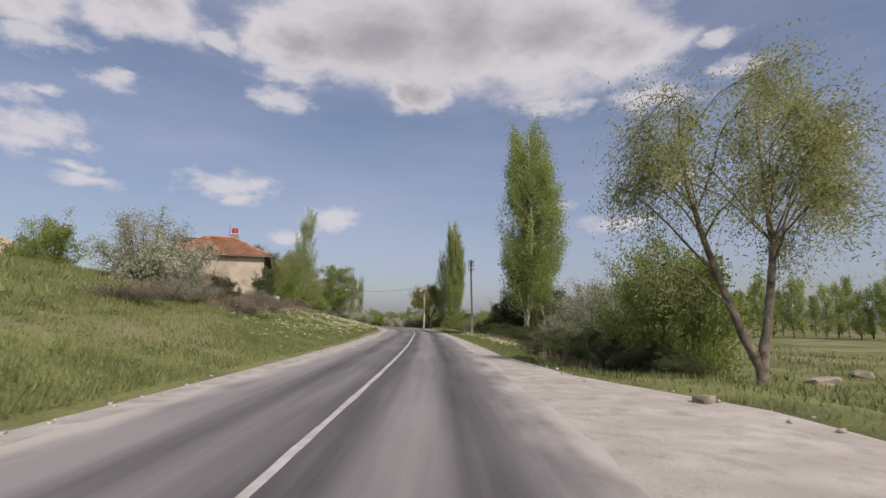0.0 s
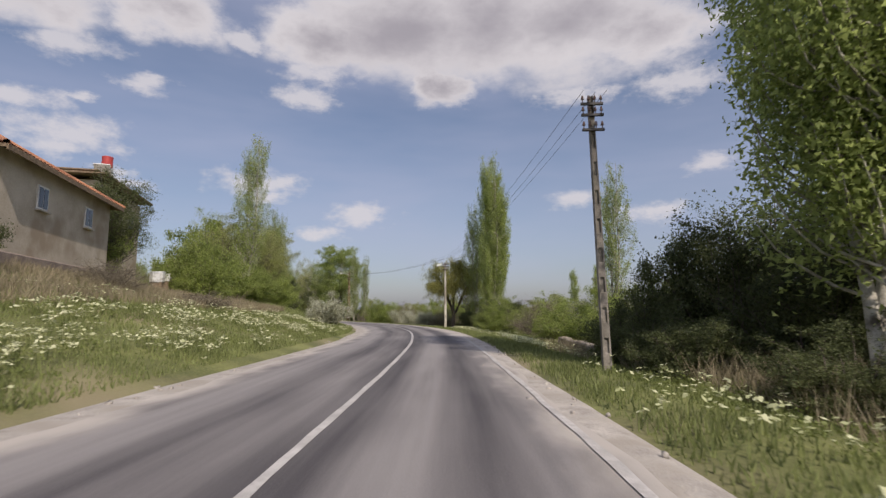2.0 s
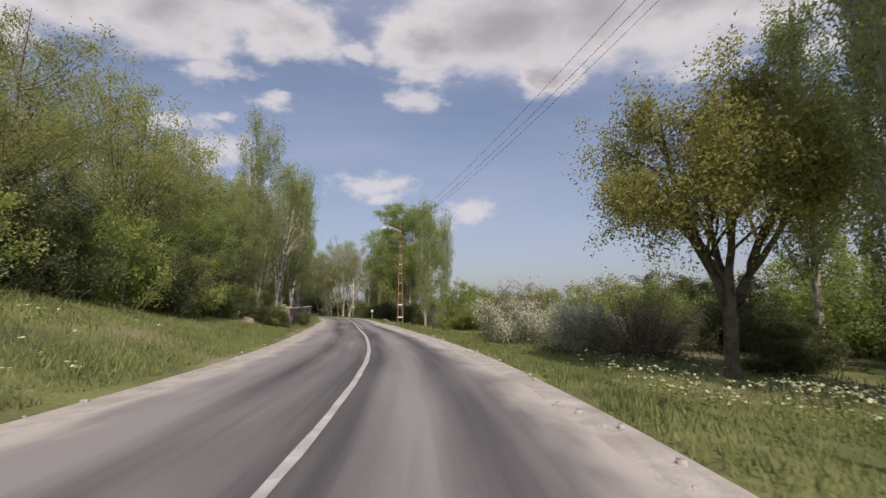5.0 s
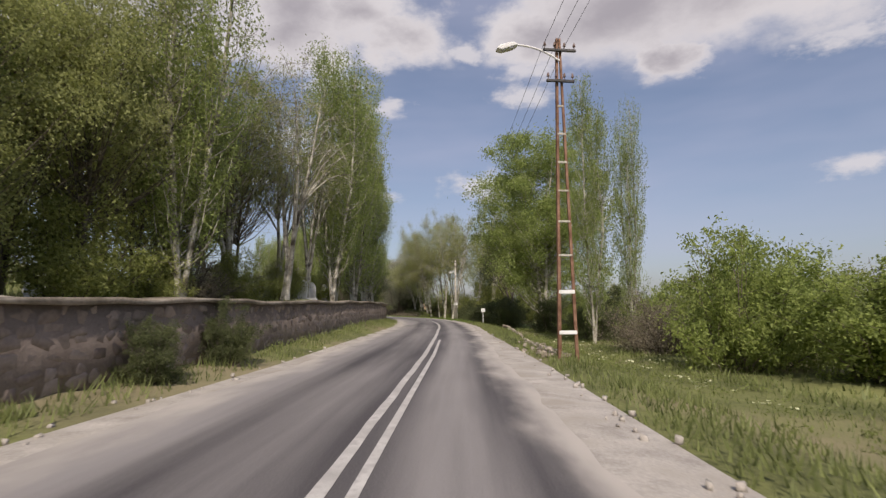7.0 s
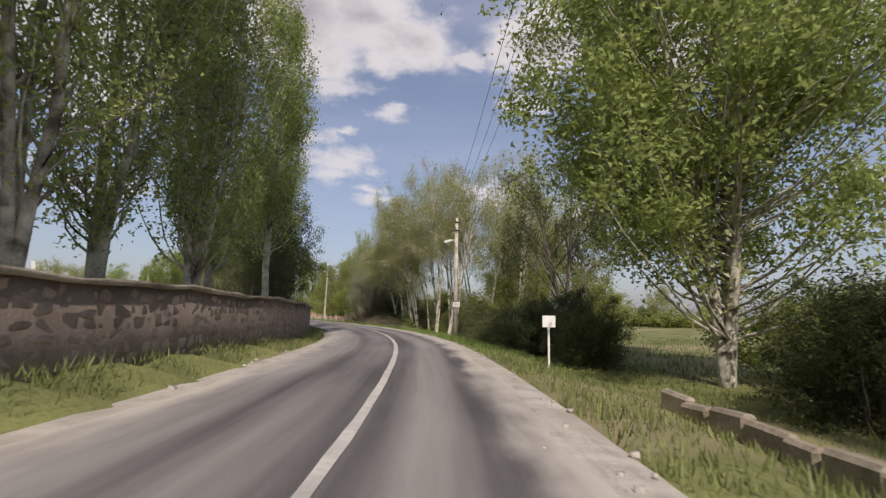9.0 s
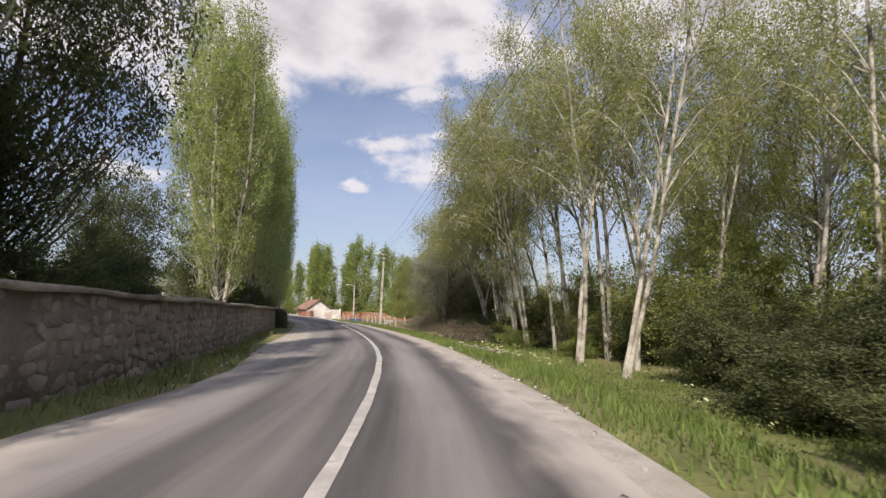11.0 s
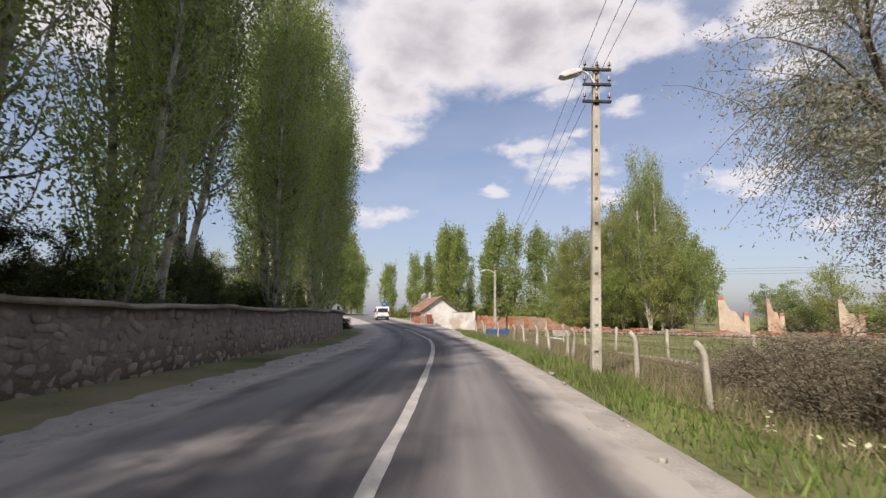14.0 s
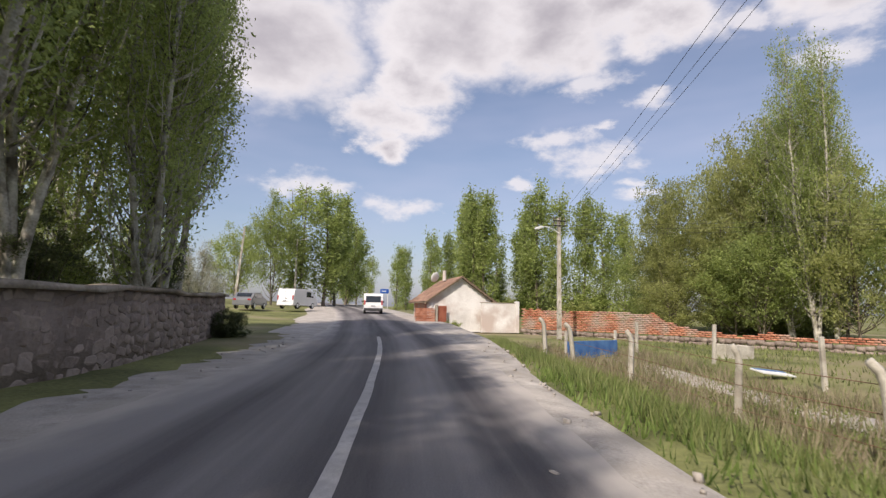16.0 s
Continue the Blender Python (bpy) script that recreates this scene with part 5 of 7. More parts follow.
for s_, d_, k_, h_, w_ in ((115.5, -9.8, "light_tree1", .62, .6), (120, -10.6, "dark_tree1", 1.0, .8), (104, -13.5, "light_tree0", .78, .8), (98, -17.5, "light_tree0", .72, .85), (112, -13.0, "light_tree0", .95, .9), (118, -14, "light_tree1", .98, .85), (123, -13.5, "light_tree0", 1.05, .85), (118, -20, "light_tree1", 1.05, 1), (128, -13, "light_tree0", .92, .75), (108, -19, "light_tree0", .8, .85)):
    plant("bank_tree", k_, s_, d_, h_, w_, s_ * 37, "light green broad tree on the bank", "tree", "trees on the bank")
plant("poplar_tree", "row_poplar0", 133.5, -9.6, 1.04, .95, 20, POPLAR, "tree")
for k, s_ in enumerate((124.5, 127.2, 215.7)):
    plant("wall_bush", "dark_bush%d" % (k % 2), s_, float(wall_d(s_)) + .35, .3 + .06 * (k % 3), .26 + .05 * (k % 2), 70 * k, "dark weedy bush at the foot of the wall", "bush", "weeds along the wall foot")
for k, s_ in enumerate((133.5, 136.5, 139.5, 142.5, 145.5, 148.5, 152)):
    plant("cemetery_bush", ("grey_bush%d" % (k // 2 % 2)) if k % 2 else "yellow_bush", s_, float(row_d(s_)) - 2.6 - 1.2 * (k % 2), .5 + .08 * (k % 3), .62, 80 * k, "olive undergrowth behind the stone wall", "bush", "bushes in the cemetery")
plant("blossom_bush", "blossom_bush", 78.5, -7.4, 1.0, 1.0, 0, "white blossoming bush at the road edge", "bush")
# cemetery trees behind the stone wall
for s_, d_, k_, h_, w_ in ((128, -14, "light_tree1", .8, .8), (125.5, -11.5, "light_tree0", .75, .65), (130, -13, "light_tree0", .95, .8), (135.5, -12.6, "light_tree0", .9, .65), (134, -14.5, "bare_tree1", 1.05, .95), (140.5, -14.5, "light_tree0", 1.0, .75), (146, -17, "light_tree0", 1.0, .9), (131.5, -11.8, "willow", 1.2, .9), (137.5, -12, "light_tree1", .95, .7), (142.5, -11.6, "willow", 1.3, .8), (139, -12.5, "bare_tree0", 1.05, .9), (144, -14, "bare_tree1", 1.1, .9), (142, -18, "bare_tree0", 1.1, 1), (149, -15, "bare_tree1", 1.1, .9), (138, -20, "light_tree1", .9, .9), (136, -10.8, "twig_bush", .9, 1.0), (131, -11.5, "yellow_bush", .9, .9), (154, -19, "bare_tree0", 1.0, 1.0), (146, -24, "light_tree0", .9, .9)):
    plant("cemetery_tree", k_, s_, d_, h_, w_, s_ * 37, "half-bare tree behind the cemetery wall", "tree", "trees behind the wall")
for k, s_ in enumerate(list(np.arange(149.6, 167, 3.3)) + [172.0, 182.6]):
    plant("poplar_tree", "row_poplar%d" % (k % 2) if s_ < 170 else "tall%d" % (k % 3), s_, float(row_d(s_)) - .9 - .7 * (k % 2), .98 + .05 * (k % 3), 1.0, 61 * k, "tall poplar in a row behind the stone wall", "tree", "poplar row behind the wall")
for s_, d_, h_, w_, turn_ in ((143.4, -9.2, 1.05, 1.1, 20), (145.6, -10.2, .95, .8, 140), (147.6, -9.2, 1.0, .7, 75), (150.6, -9.6, .95, .65, 220), (141.6, -11.5, 1.1, 1.0, 300)):
    plant("cemetery_tree", "bare_stem", s_, d_, h_, w_, turn_, "pale-trunked tree with thin new leaves behind the cemetery wall", "tree", "trees behind the wall")
# added so that its crown shades the strip at the wall foot
plant("dark_tree", "dark_tree1", 177.3, -6.9, .7, .66, 200, "broad tree over the stone wall with leaves darkened for shade", "tree")
# dark filler that deepens the shade low in the trees behind the wall
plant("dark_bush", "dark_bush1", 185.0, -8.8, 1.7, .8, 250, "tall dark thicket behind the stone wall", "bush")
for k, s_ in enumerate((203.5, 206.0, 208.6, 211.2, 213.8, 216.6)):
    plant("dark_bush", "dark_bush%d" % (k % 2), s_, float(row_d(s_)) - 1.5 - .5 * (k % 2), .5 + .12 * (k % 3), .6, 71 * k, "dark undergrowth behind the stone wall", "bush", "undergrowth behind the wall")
# backlit trees over the wall, their shade painted into the leaves
plant("dark_tree", "dark_tree0", 185.6, -8.2, 1.3, .8, 10, "broad tree over the stone wall with leaves darkened for shade", "tree")
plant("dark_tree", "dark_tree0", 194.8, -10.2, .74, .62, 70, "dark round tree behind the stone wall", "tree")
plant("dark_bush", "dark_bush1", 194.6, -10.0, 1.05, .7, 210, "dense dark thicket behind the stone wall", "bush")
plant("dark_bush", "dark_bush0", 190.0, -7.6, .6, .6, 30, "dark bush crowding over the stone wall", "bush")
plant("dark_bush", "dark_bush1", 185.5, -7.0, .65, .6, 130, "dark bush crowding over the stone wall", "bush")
plant("dark_tree", "dark_tree1", 181.5, -8.6, 1.1, .7, 100, "broad tree over the stone wall with leaves darkened for shade", "tree")
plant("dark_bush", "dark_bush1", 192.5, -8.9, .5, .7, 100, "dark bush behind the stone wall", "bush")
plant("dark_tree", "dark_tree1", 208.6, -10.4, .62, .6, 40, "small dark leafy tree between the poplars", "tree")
for k, s_ in enumerate([201.8, 203.6, 205.4] + list(np.arange(210.8, 235, 2.7)) + list(np.arange(237, 263, 3.1))):
    plant("poplar_tree", ("stem_poplar%d" if s_ > 229 and k % 3 else "row_poplar%d") % (k % 2) if s_ > 217 or s_ < 203 else "poplar%d" % (1 + 2 * (k % 2)), s_, float(row_d(min(s_, 256))) - 1.0 - .75 * (k % 3), .94 + .06 * ((k * 5) % 4), .86 + .09 * (k % 3), 67 * k, "tall poplar in a row behind the stone wall", "tree", "poplar row behind the wall")
for k, s_ in enumerate([217.5, 225, 233, 250, 255, 260]):
    plant("poplar_tree", "poplar3" if s_ < 240 else "row_poplar%d" % ((k + 1) % 2), s_, float(row_d(min(s_, 256))) - 4.6 - .8 * (k % 2), .98 + .05 * (k % 3), 1.05, 53 * k, "tall poplar in the second row behind the wall", "tree", "poplar row behind the wall")
for k, s_ in enumerate(np.arange(219.5, 238, 2.9)):
    plant("dark_bush", "dark_bush%d" % (k % 2), s_, float(row_d(min(s_, 256))) - 2.0 - .6 * (k % 3), .5 + .13 * (k % 3), .62, 83 * k, "dark undergrowth behind the stone wall", "bush", "undergrowth behind the wall")
for k, s_ in enumerate(np.arange(206, 262, 3.4)):
    plant("cemetery_bush", ("bush%d" % (k % 3)) if k % 2 else "dark_bush%d" % (k % 4 // 2), s_, float(row_d(min(s_, 256))) - (2.2 if s_ < 232 else 2.8) - (k % 2), .55 if s_ < 232 else .7, .6, 67 * k, "green bush between the gravestones", "bush", "bushes in the cemetery")
# beyond the wall's end
for s_, d_, k_, h_, w_ in ((62, -20.5, "far_tree0", 1.1, .75), (66, -18, "far_poplar1", .9, 1.3), (68, -15.6, "far_poplar0", .9, 1.2), (73, -15.2, "far_poplar2", .9, 1.2), (80, -15, "far_poplar1", .85, 1.1), (88, -14.6, "far_poplar0", .8, .8), (56, -27, "grey_bush0", 1.9, 1.2), (62, -36, "far_tree1", .9, 1), (75, -30, "far_tree0", 1.0, 1), (50, -40, "far_tree1", .9, 1), (105, -19, "far_poplar1", .8, .9), (112, -24, "far_poplar2", .8, .9)):
    q_ = np.array([-90.44, 210.23]) + s_ * np.array([-.818, .575]) + d_ * np.array([.575, .818])
    plant("village_tree", k_, 0, 0, h_, w_, s_ * 37, "fresh green tree along the village road", "tree", "village trees", place=(float(q_[0]), float(q_[1]), .9))
for k in range(30):
    plant("far_hedge_bush", "far_bush%d" % (k % 2), 0, 0, 1.0 + .3 * (k % 3), 1.6, 40 * k, "green bushes and young trees behind the ruins", "bush", "far hedge", place=(-100 + 4.6 * k, 283 - 2.6 * k + 5 * (k % 3), -1.2))
for k in range(12):
    plant("far_hedge_tree", "far_tree%d" % (k % 2), 0, 0, .45 + .1 * (k % 4), .6, 40 * k, "small green tree behind the ruins", "tree", "trees behind the ruins", place=(-96 + 9 * k, 279 - 5 * k + 6 * (k % 3), -1.2))

# ---- poles, lamps and cables ----
def recessed_pole(ob, h, low, high, mat, step=.75, fill=.52, inner=.55):
    """A tapered concrete pole: two rails, a sunk web between them, and cross bars that leave pockets."""
    def rail(side):
        bm = bmesh.new()
        a, b = low / 2, high / 2
        prism(bm, [(side * a, 0), (side * a * inner, 0), (side * b * inner, h), (side * b, h)][::int(side)], 1, -low * .38, low * .38, .008)
        return bm
    part("rail", rail(1), mat, ob)
    part("rail", rail(-1), mat, ob)
    bm = bmesh.new()
    prism(bm, [(-low * .3, 0), (low * .3, 0), (high * .3, h), (-high * .3, h)], 1, -low * .10, low * .10)
    part("web", bm, mat, ob)
    z = .35
    while z < h - .3:
        w = low + (high - low) * z / h
        part("cross_bar", boxed((w * (inner + .07), low * .72, step * fill), (0, 0, z), None, .012), mat, ob)
        z += step


def crossarm(ob, z, length, insulators=4, y=0.0, reach=0.0):
    arm = part("crossarm", boxed((length, .07, .07), (reach, y - .12, z), None, .008), DARK_STEEL, ob, "dark steel crossarm")
    for k in range(insulators):
        x = reach + (k / (insulators - 1) - .5) * (length - .1)
        bm = bmesh.new()
        cylinder(bm, .012, .12, Matrix.Translation((x, y - .12, z + .09)), seg=6)
        cylinder(bm, .045, .06, Matrix.Translation((x, y - .12, z + .15)), .03, 8)
        cylinder(bm, .03, .05, Matrix.Translation((x, y - .12, z + .2)), .02, 8)
        part("insulator", bm, PORCELAIN, arm, "brown glazed insulator")


def lamp_arm(ob, z, side=-1, out=.85, rise=.4):
    q = np.linspace(0, 1, 8)
    pts = np.stack([side * out * q, -.1 + 0 * q, z + rise * (1 - (1 - q) ** 2)], 1)
    v, f = tubes([(pts, np.full(8, .028))], 8)
    arm = part("lamp_arm", mesh_of("lamp_arm", v, f, WHITE_METAL, True), None, ob, "thin curved steel lamp arm")
    bm = bmesh.new()
    prism(bm, [(0, .0), (.5, -.02), (.62, .06), (.5, .13), (.1, .12)], 1, -.13, .13, .03)
    turn = pose(side * out, -.1, z + rise - .04, 0, 18 if side < 0 else -18, 180 if side < 0 else 0)
    part("lamp_head", bm, WHITE_METAL, arm, "white street lamp head", m=turn)
    part("lamp_glass", boxed((.36, .18, .04), (.3, 0, -.02), None, .01), glass_material("lamp_glass", (.6, .6, .56), .3), arm, "frosted lamp glass", m=turn)


POLE_TOPS = []


def pole_at(name, s, d, label, turn=0.0, category="utility pole", xy=None):
    x, y, z = on_ground(s, d, .1)
    if xy:
        x, y, z = xy
    POLE_TOPS.append((s, x, y))
    return thing(name, pose(x, y, z, 0, 0, heading(s) + turn), label, category, "utility poles along the road")


p = pole_at("utility_pole", 47.9, 3.95, "slender weathered concrete utility pole with three crossarms")
p.rotation_euler.rotate_axis("Y", radians(-1.2))
recessed_pole(p, 7.2, .215, .125, material("pole_dark_concrete", (.16, .145, .125), (.34, .31, .27), 1.4, .9, .4, 22, stain=(.13, .12, .10), stain_scale=1.3))
for z_ in (6.95, 6.65, 6.25):
    crossarm(p, z_, .58, 4)
p = pole_at("street_lamp_pole", 88.7, 4.9, "pale concrete pole with street lamp and crossarms")
recessed_pole(p, 7.2, .26, .15, CONCRETE)
for z_ in (7.05, 6.8, 6.5):
    crossarm(p, z_, .7, 4)
lamp_arm(p, 6.7, -1, .4, .35)
# rusty ladder-like pole with pale rungs
p = pole_at("lattice_pole", 129.6, 2.95, "tall rusted steel pole of two rails with pale rungs", 8)
H_ = 9.0
for side in (-1, 1):
    bm = bmesh.new()
    prism(bm, [(side * .285, 0), (side * .215, 0), (side * .02, H_), (side * .065, H_)][::side], 1, -.05, .05, .006)
    part("rail", bm, RUST, p)
    # flange along the inner edge of each rail
    bm = bmesh.new()
    prism(bm, [(side * .216, 0), (side * .195, 0), (side * .008, H_), (side * .022, H_)][::side], 1, -.05, -.042)
    part("flange", bm, RUST, p)
for k, z_ in enumerate((.78, 1.85, 2.83, 3.75, 4.6, 5.4, 6.2, 7.0)):
    w_ = 2 * (.262 - .0245 * z_)
    part("rung", boxed((w_, .07 if k < 2 else .05, .10 if k < 2 else .055), (0, -.04, z_), None, .008), WHITE_METAL if k < 2 else CONCRETE, p, "pale painted steel rung")
crossarm(p, 7.7, .8, 4)
crossarm(p, 8.6, .95, 4)
lamp_arm(p, 8.3, -1, 1.2, .4)
p = pole_at("street_lamp_pole", 176.9, 3.36, "round grey concrete pole with notice board and lamp")
bm = bmesh.new()
cylinder(bm, .155, 7.25, Matrix.Translation((0, 0, 3.625)), .095, 20)
part("shaft", bm, CONCRETE, p, smooth=True)
bm = boxed((.42, .02, .3), (0, -.17, 2.05), None, .008)
notice = part("notice_board", bm, WHITE_METAL, p, "white notice board with faded grey lettering bars")
part("lettering_bar", boxed((0.35, .008, .035), (0, -.184, 2.13)), CONCRETE, notice)
part("lettering_bar", boxed((0.29, .008, .05), (0, -.184, 2.04)), CONCRETE, notice)
part("lettering_bar", boxed((0.32, .008, .03), (0, -.184, 1.95)), CONCRETE, notice)
part("band", boxed((.34, .34, .03), (0, 0, 2.1), None, .01), DARK_STEEL, p)
crossarm(p, 7.0, .32, 2)
crossarm(p, 6.5, .32, 2)
lamp_arm(p, 5.5, -1, .22, .4)
p = pole_at("street_lamp_pole", 228.4, 3.4, "square cream concrete pole with pockets, lamp and crossarms")
p.rotation_euler.rotate_axis("Y", radians(1.6))
recessed_pole(p, 7.9, .235, .15, CONCRETE, .62, .84, .42)
for z_ in (7.75, 7.35, 6.9):
    crossarm(p, z_, .72, 3)
lamp_arm(p, 7.25, -1, .36, .45)
p = pole_at("street_lamp_pole", 271.5, 9.7, "cream concrete pole with street lamp by the shed")
recessed_pole(p, 7.6, .26, .16, CONCRETE)
for z_ in (7.4, 7.1):
    crossarm(p, z_, .8, 3)
lamp_arm(p, 6.6, -1, 1.0, .4)
p = thing("street_lamp_pole", pose(-152.5, 231.8, 1.3, 0, 0, 60), "distant concrete lamp pole beside the village road", "utility pole", "utility poles along the road")
recessed_pole(p, 8.2, .24, .16, CONCRETE)
lamp_arm(p, 7.9, 1, .9, .3)
p = thing("street_lamp_pole", pose(-149, 224, 1.2, 0, 4, 60), "leaning concrete pole beside the village road", "utility pole", "utility poles along the road")
recessed_pole(p, 8.6, .24, .16, CONCRETE)

SPANS = [(47.9, 88.7, 7.15, 7.2), (88.7, 129.6, 7.2, 8.7), (129.6, 176.9, 8.7, 7.4), (176.9, 228.4, 7.4, 7.9), (228.4, 271.5, 7.9, 6.9)]
OFFS = {47.9: 3.95, 88.7: 4.9, 129.6: 2.85, 176.9: 3.36, 228.4: 3.6, 271.5: 9.7}
for a_, b_, za, zb in SPANS:
    for k in range(3):
        side = (k / 2 - .5) * .62
        pa, pb = along(a_, OFFS[a_] + side), along(b_, OFFS[b_] + side)
        q = np.linspace(0, 1, 14)
        pts = np.stack([pa[0] + (pb[0] - pa[0]) * q, pa[1] + (pb[1] - pa[1]) * q, za + (zb - za) * q - 3.0 * q * (1 - q) - .06 * (k % 2)], 1)
        v, f = tubes([(pts, np.full(14, .0065))], 4)
        tagged(new("overhead_cable", mesh_of("overhead_cable", v, f, WIRE, True)), "thin black overhead cable slung between poles", "cable", "overhead cables")
for k in range(3):
    q = np.linspace(0, 1, 12)
    pa, pb = np.array([*along(271.5, 9.7), 6.6 - .25 * k]), np.array([-62, 262, 6.4 - .25 * k])
    pts = pa + (pb - pa) * q[:, None]
    pts[:, 2] -= 2.2 * q * (1 - q)
    v, f = tubes([(pts, np.full(12, .008))], 4)
    tagged(new("overhead_cable", mesh_of("overhead_cable", v, f, WIRE, True)), "thin black cable crossing the field", "cable", "overhead cables")

# ---- stone wall of the cemetery ----
wall_s = np.arange(121, 262.5, 1.0)
wall = new("wall_cemetery")
tagged(wall, "rough rubble stone wall with flat mortar coping", "stone wall", kind="structure")


def wall_strip(lo, hi, front, back, name, mat, parent):
    """A solid strip along the wall's line; front and back are metres towards the road, lo and hi give its heights."""
    rows = []
    for s in wall_s:
        d0 = float(wall_d(s))
        a, b = along(s, d0 + front), along(s, d0 - back)
        z0 = float(wall_top(s))
        rows.append([(*a, lo + (z0 if lo > 0 else 0)), (*a, z0 + hi), (*b, z0 + hi), (*b, lo + (z0 if lo > 0 else 0))])
    V = np.array(rows)
    k = np.arange(V.shape[0] * 4).reshape(-1, 4)
    F = [np.stack([k[:-1, i], k[1:, i], k[1:, (i + 1) % 4], k[:-1, (i + 1) % 4]], 1) for i in range(4)] + [k[:1], k[-1:, ::-1]]
    return part(name, mesh_of(name, V.reshape(-1, 3), np.concatenate(F), mat), None, parent)


def wall_top(s):
    return np.interp(s, [120, 135, 150, 170, 182, 200, 230, 262], [1.4, 1.5, 1.72, 1.68, 1.5, 1.45, 1.42, 1.55]) + .03 * np.sin(s * .8) + .02 * np.sin(s * 2.3)


body = wall_strip(-.3, .01, -.05, .34, "wall_body", MORTAR, wall)
for j, (a_, b_) in enumerate(((.0, 1),)):
    coping = wall_strip(.001, .10, .10, .46, "coping", COPING, wall)
    coping["label"] = "flat mortar coping"
    w_ = coping.data
    co = np.empty(len(w_.vertices) * 3, np.float32)
    w_.vertices.foreach_get("co", co)
    co = co.reshape(-1, 3)
    co += np.random.default_rng(5).normal(size=co.shape) * .012
    w_.vertices.foreach_set("co", co.ravel())


def stone_mesh(seed, flat_=.55):
    rg = np.random.default_rng(seed)
    bm = boxed((1, 1, 1), (0, 0, 0), None, .16)
    for v in bm.verts:
        v.co += Vector(rg.normal(size=3) * .055)
    return bm_mesh("stone", bm, STONE)


STONES = [stone_mesh(k) for k in range(9)]
joined_v, joined_f, base_ = [], [], 0
JS = []
for me in STONES:
    co = np.empty(len(me.vertices) * 3)
    me.vertices.foreach_get("co", co)
    me.calc_loop_triangles()
    tri_ = np.empty(len(me.loop_triangles) * 3, np.int32)
    me.loop_triangles.foreach_get("vertices", tri_)
    JS.append((co.reshape(-1, 3), tri_.reshape(-1, 3)))
rs = np.random.default_rng(17)
singles = 0
for row in range(7):
    s = 121.2 + rs.uniform(0, .4)
    while s < 261.7:
        w_ = rs.uniform(.16, .52)
        h_ = rs.uniform(.13, .25)
        top = float(wall_top(s))
        z_ = -.05 + (row + .5) * (top + .02) / 7 + rs.normal() * .03
        d_ = float(wall_d(s)) - .1
        pxy = along(s + w_ / 2, d_)
        m = pose(pxy[0], pxy[1], z_, rs.normal() * 4, rs.normal() * 14, heading(s) + 90 + rs.normal() * 4) @ Matrix.Diagonal((w_ * .97, rs.uniform(.09, .135), h_ * 1.06, 1))
        k = int(rs.integers(0, 9))
        if 239 < s < 252 and singles < 295:
            ob = part("stone", STONES[k], None, wall)
            ob.matrix_basis = m
            singles += 1
        else:
            co, tr = JS[k]
            mm = np.array(m)
            joined_v.append(co @ mm[:3, :3].T + mm[:3, 3])
            joined_f.append(tr + base_)
            base_ += len(co)
        s += w_ + .02
rest = part("stonework", mesh_of("stonework", np.concatenate(joined_v), np.concatenate(joined_f), STONE_JOINED), None, wall)
rest["kind"] = "stuff"

# gravestones on the slope behind the wall
def gravestone(x, y, z, h, w, turn, tilt):
    ob = thing("gravestone", pose(x, y, z - .1, tilt, tilt * .6, turn), "white marble gravestone standing in the grass", "gravestone", "cemetery gravestones")
    bm = bmesh.new()
    prism(bm, [(-w / 2, 0), (w / 2, 0), (w / 2, h * .78), (w * .3, h * .95), (0, h), (-w * .3, h * .95), (-w / 2, h * .78)], 1, -.06, .06, .012)
    part("slab", bm, MARBLE, ob)
    part("plinth", boxed((w * 1.4, .42, .22), (0, 0, .08), None, .02), MARBLE, ob)
    part("grave_border", boxed((w * 1.3, 1.7, .2), (0, 1.1, .06), None, .03), MARBLE, ob)
    return ob


rs = np.random.default_rng(23)
for s_, back in ((146.4, 3.4), (148.7, 3.4), (151.7, 3.3), (154.4, 3.6), (150.2, 4.4), (139, 6), (142, 10), (145, 7.5), (148, 13), (151, 6), (154, 9), (157, 15), (160, 7), (146, 18), (152, 21), (163, 12), (137, 12), (166, 8), (207, 9), (212, 13), (218, 8.5), (224, 12), (231, 9), (238, 13), (244, 9.5), (250, 12), (133, 9)):
    d_ = float(wall_d(s_)) - back
    x_, y_, z_ = on_ground(s_, d_)
    gravestone(x_, y_, z_, rs.uniform(.7, 1.25) * (1.2 if s_ < 153 and back < 4 else 1), rs.uniform(.42, .6), heading(s_) + 180 + rs.normal() * 14, rs.normal() * 4)

# ---- field edge: low parapets, marker post, fence ----
def parapet(name, s0, s1, d0, d1, top, thick, label, deep=.5):
    ob = thing(name, pose(0, 0, 0), label, "stone kerb")
    rg = np.random.default_rng(int(s0))
    s = s0
    while s < s1:
        ln = rg.uniform(.45, .95)
        q = (s - s0) / (s1 - s0)
        x, y = along(s, d0 + (d1 - d0) * q)
        part("stone", boxed((thick * rg.uniform(.85, 1.15), ln * .97, deep), (0, 0, 0), None, .05), COPING, ob, m=pose(x, y, top - deep / 2 + rg.normal() * .03, rg.normal() * 2, rg.normal() * 3, heading(s) + rg.normal() * 2))
        s += ln
    return ob


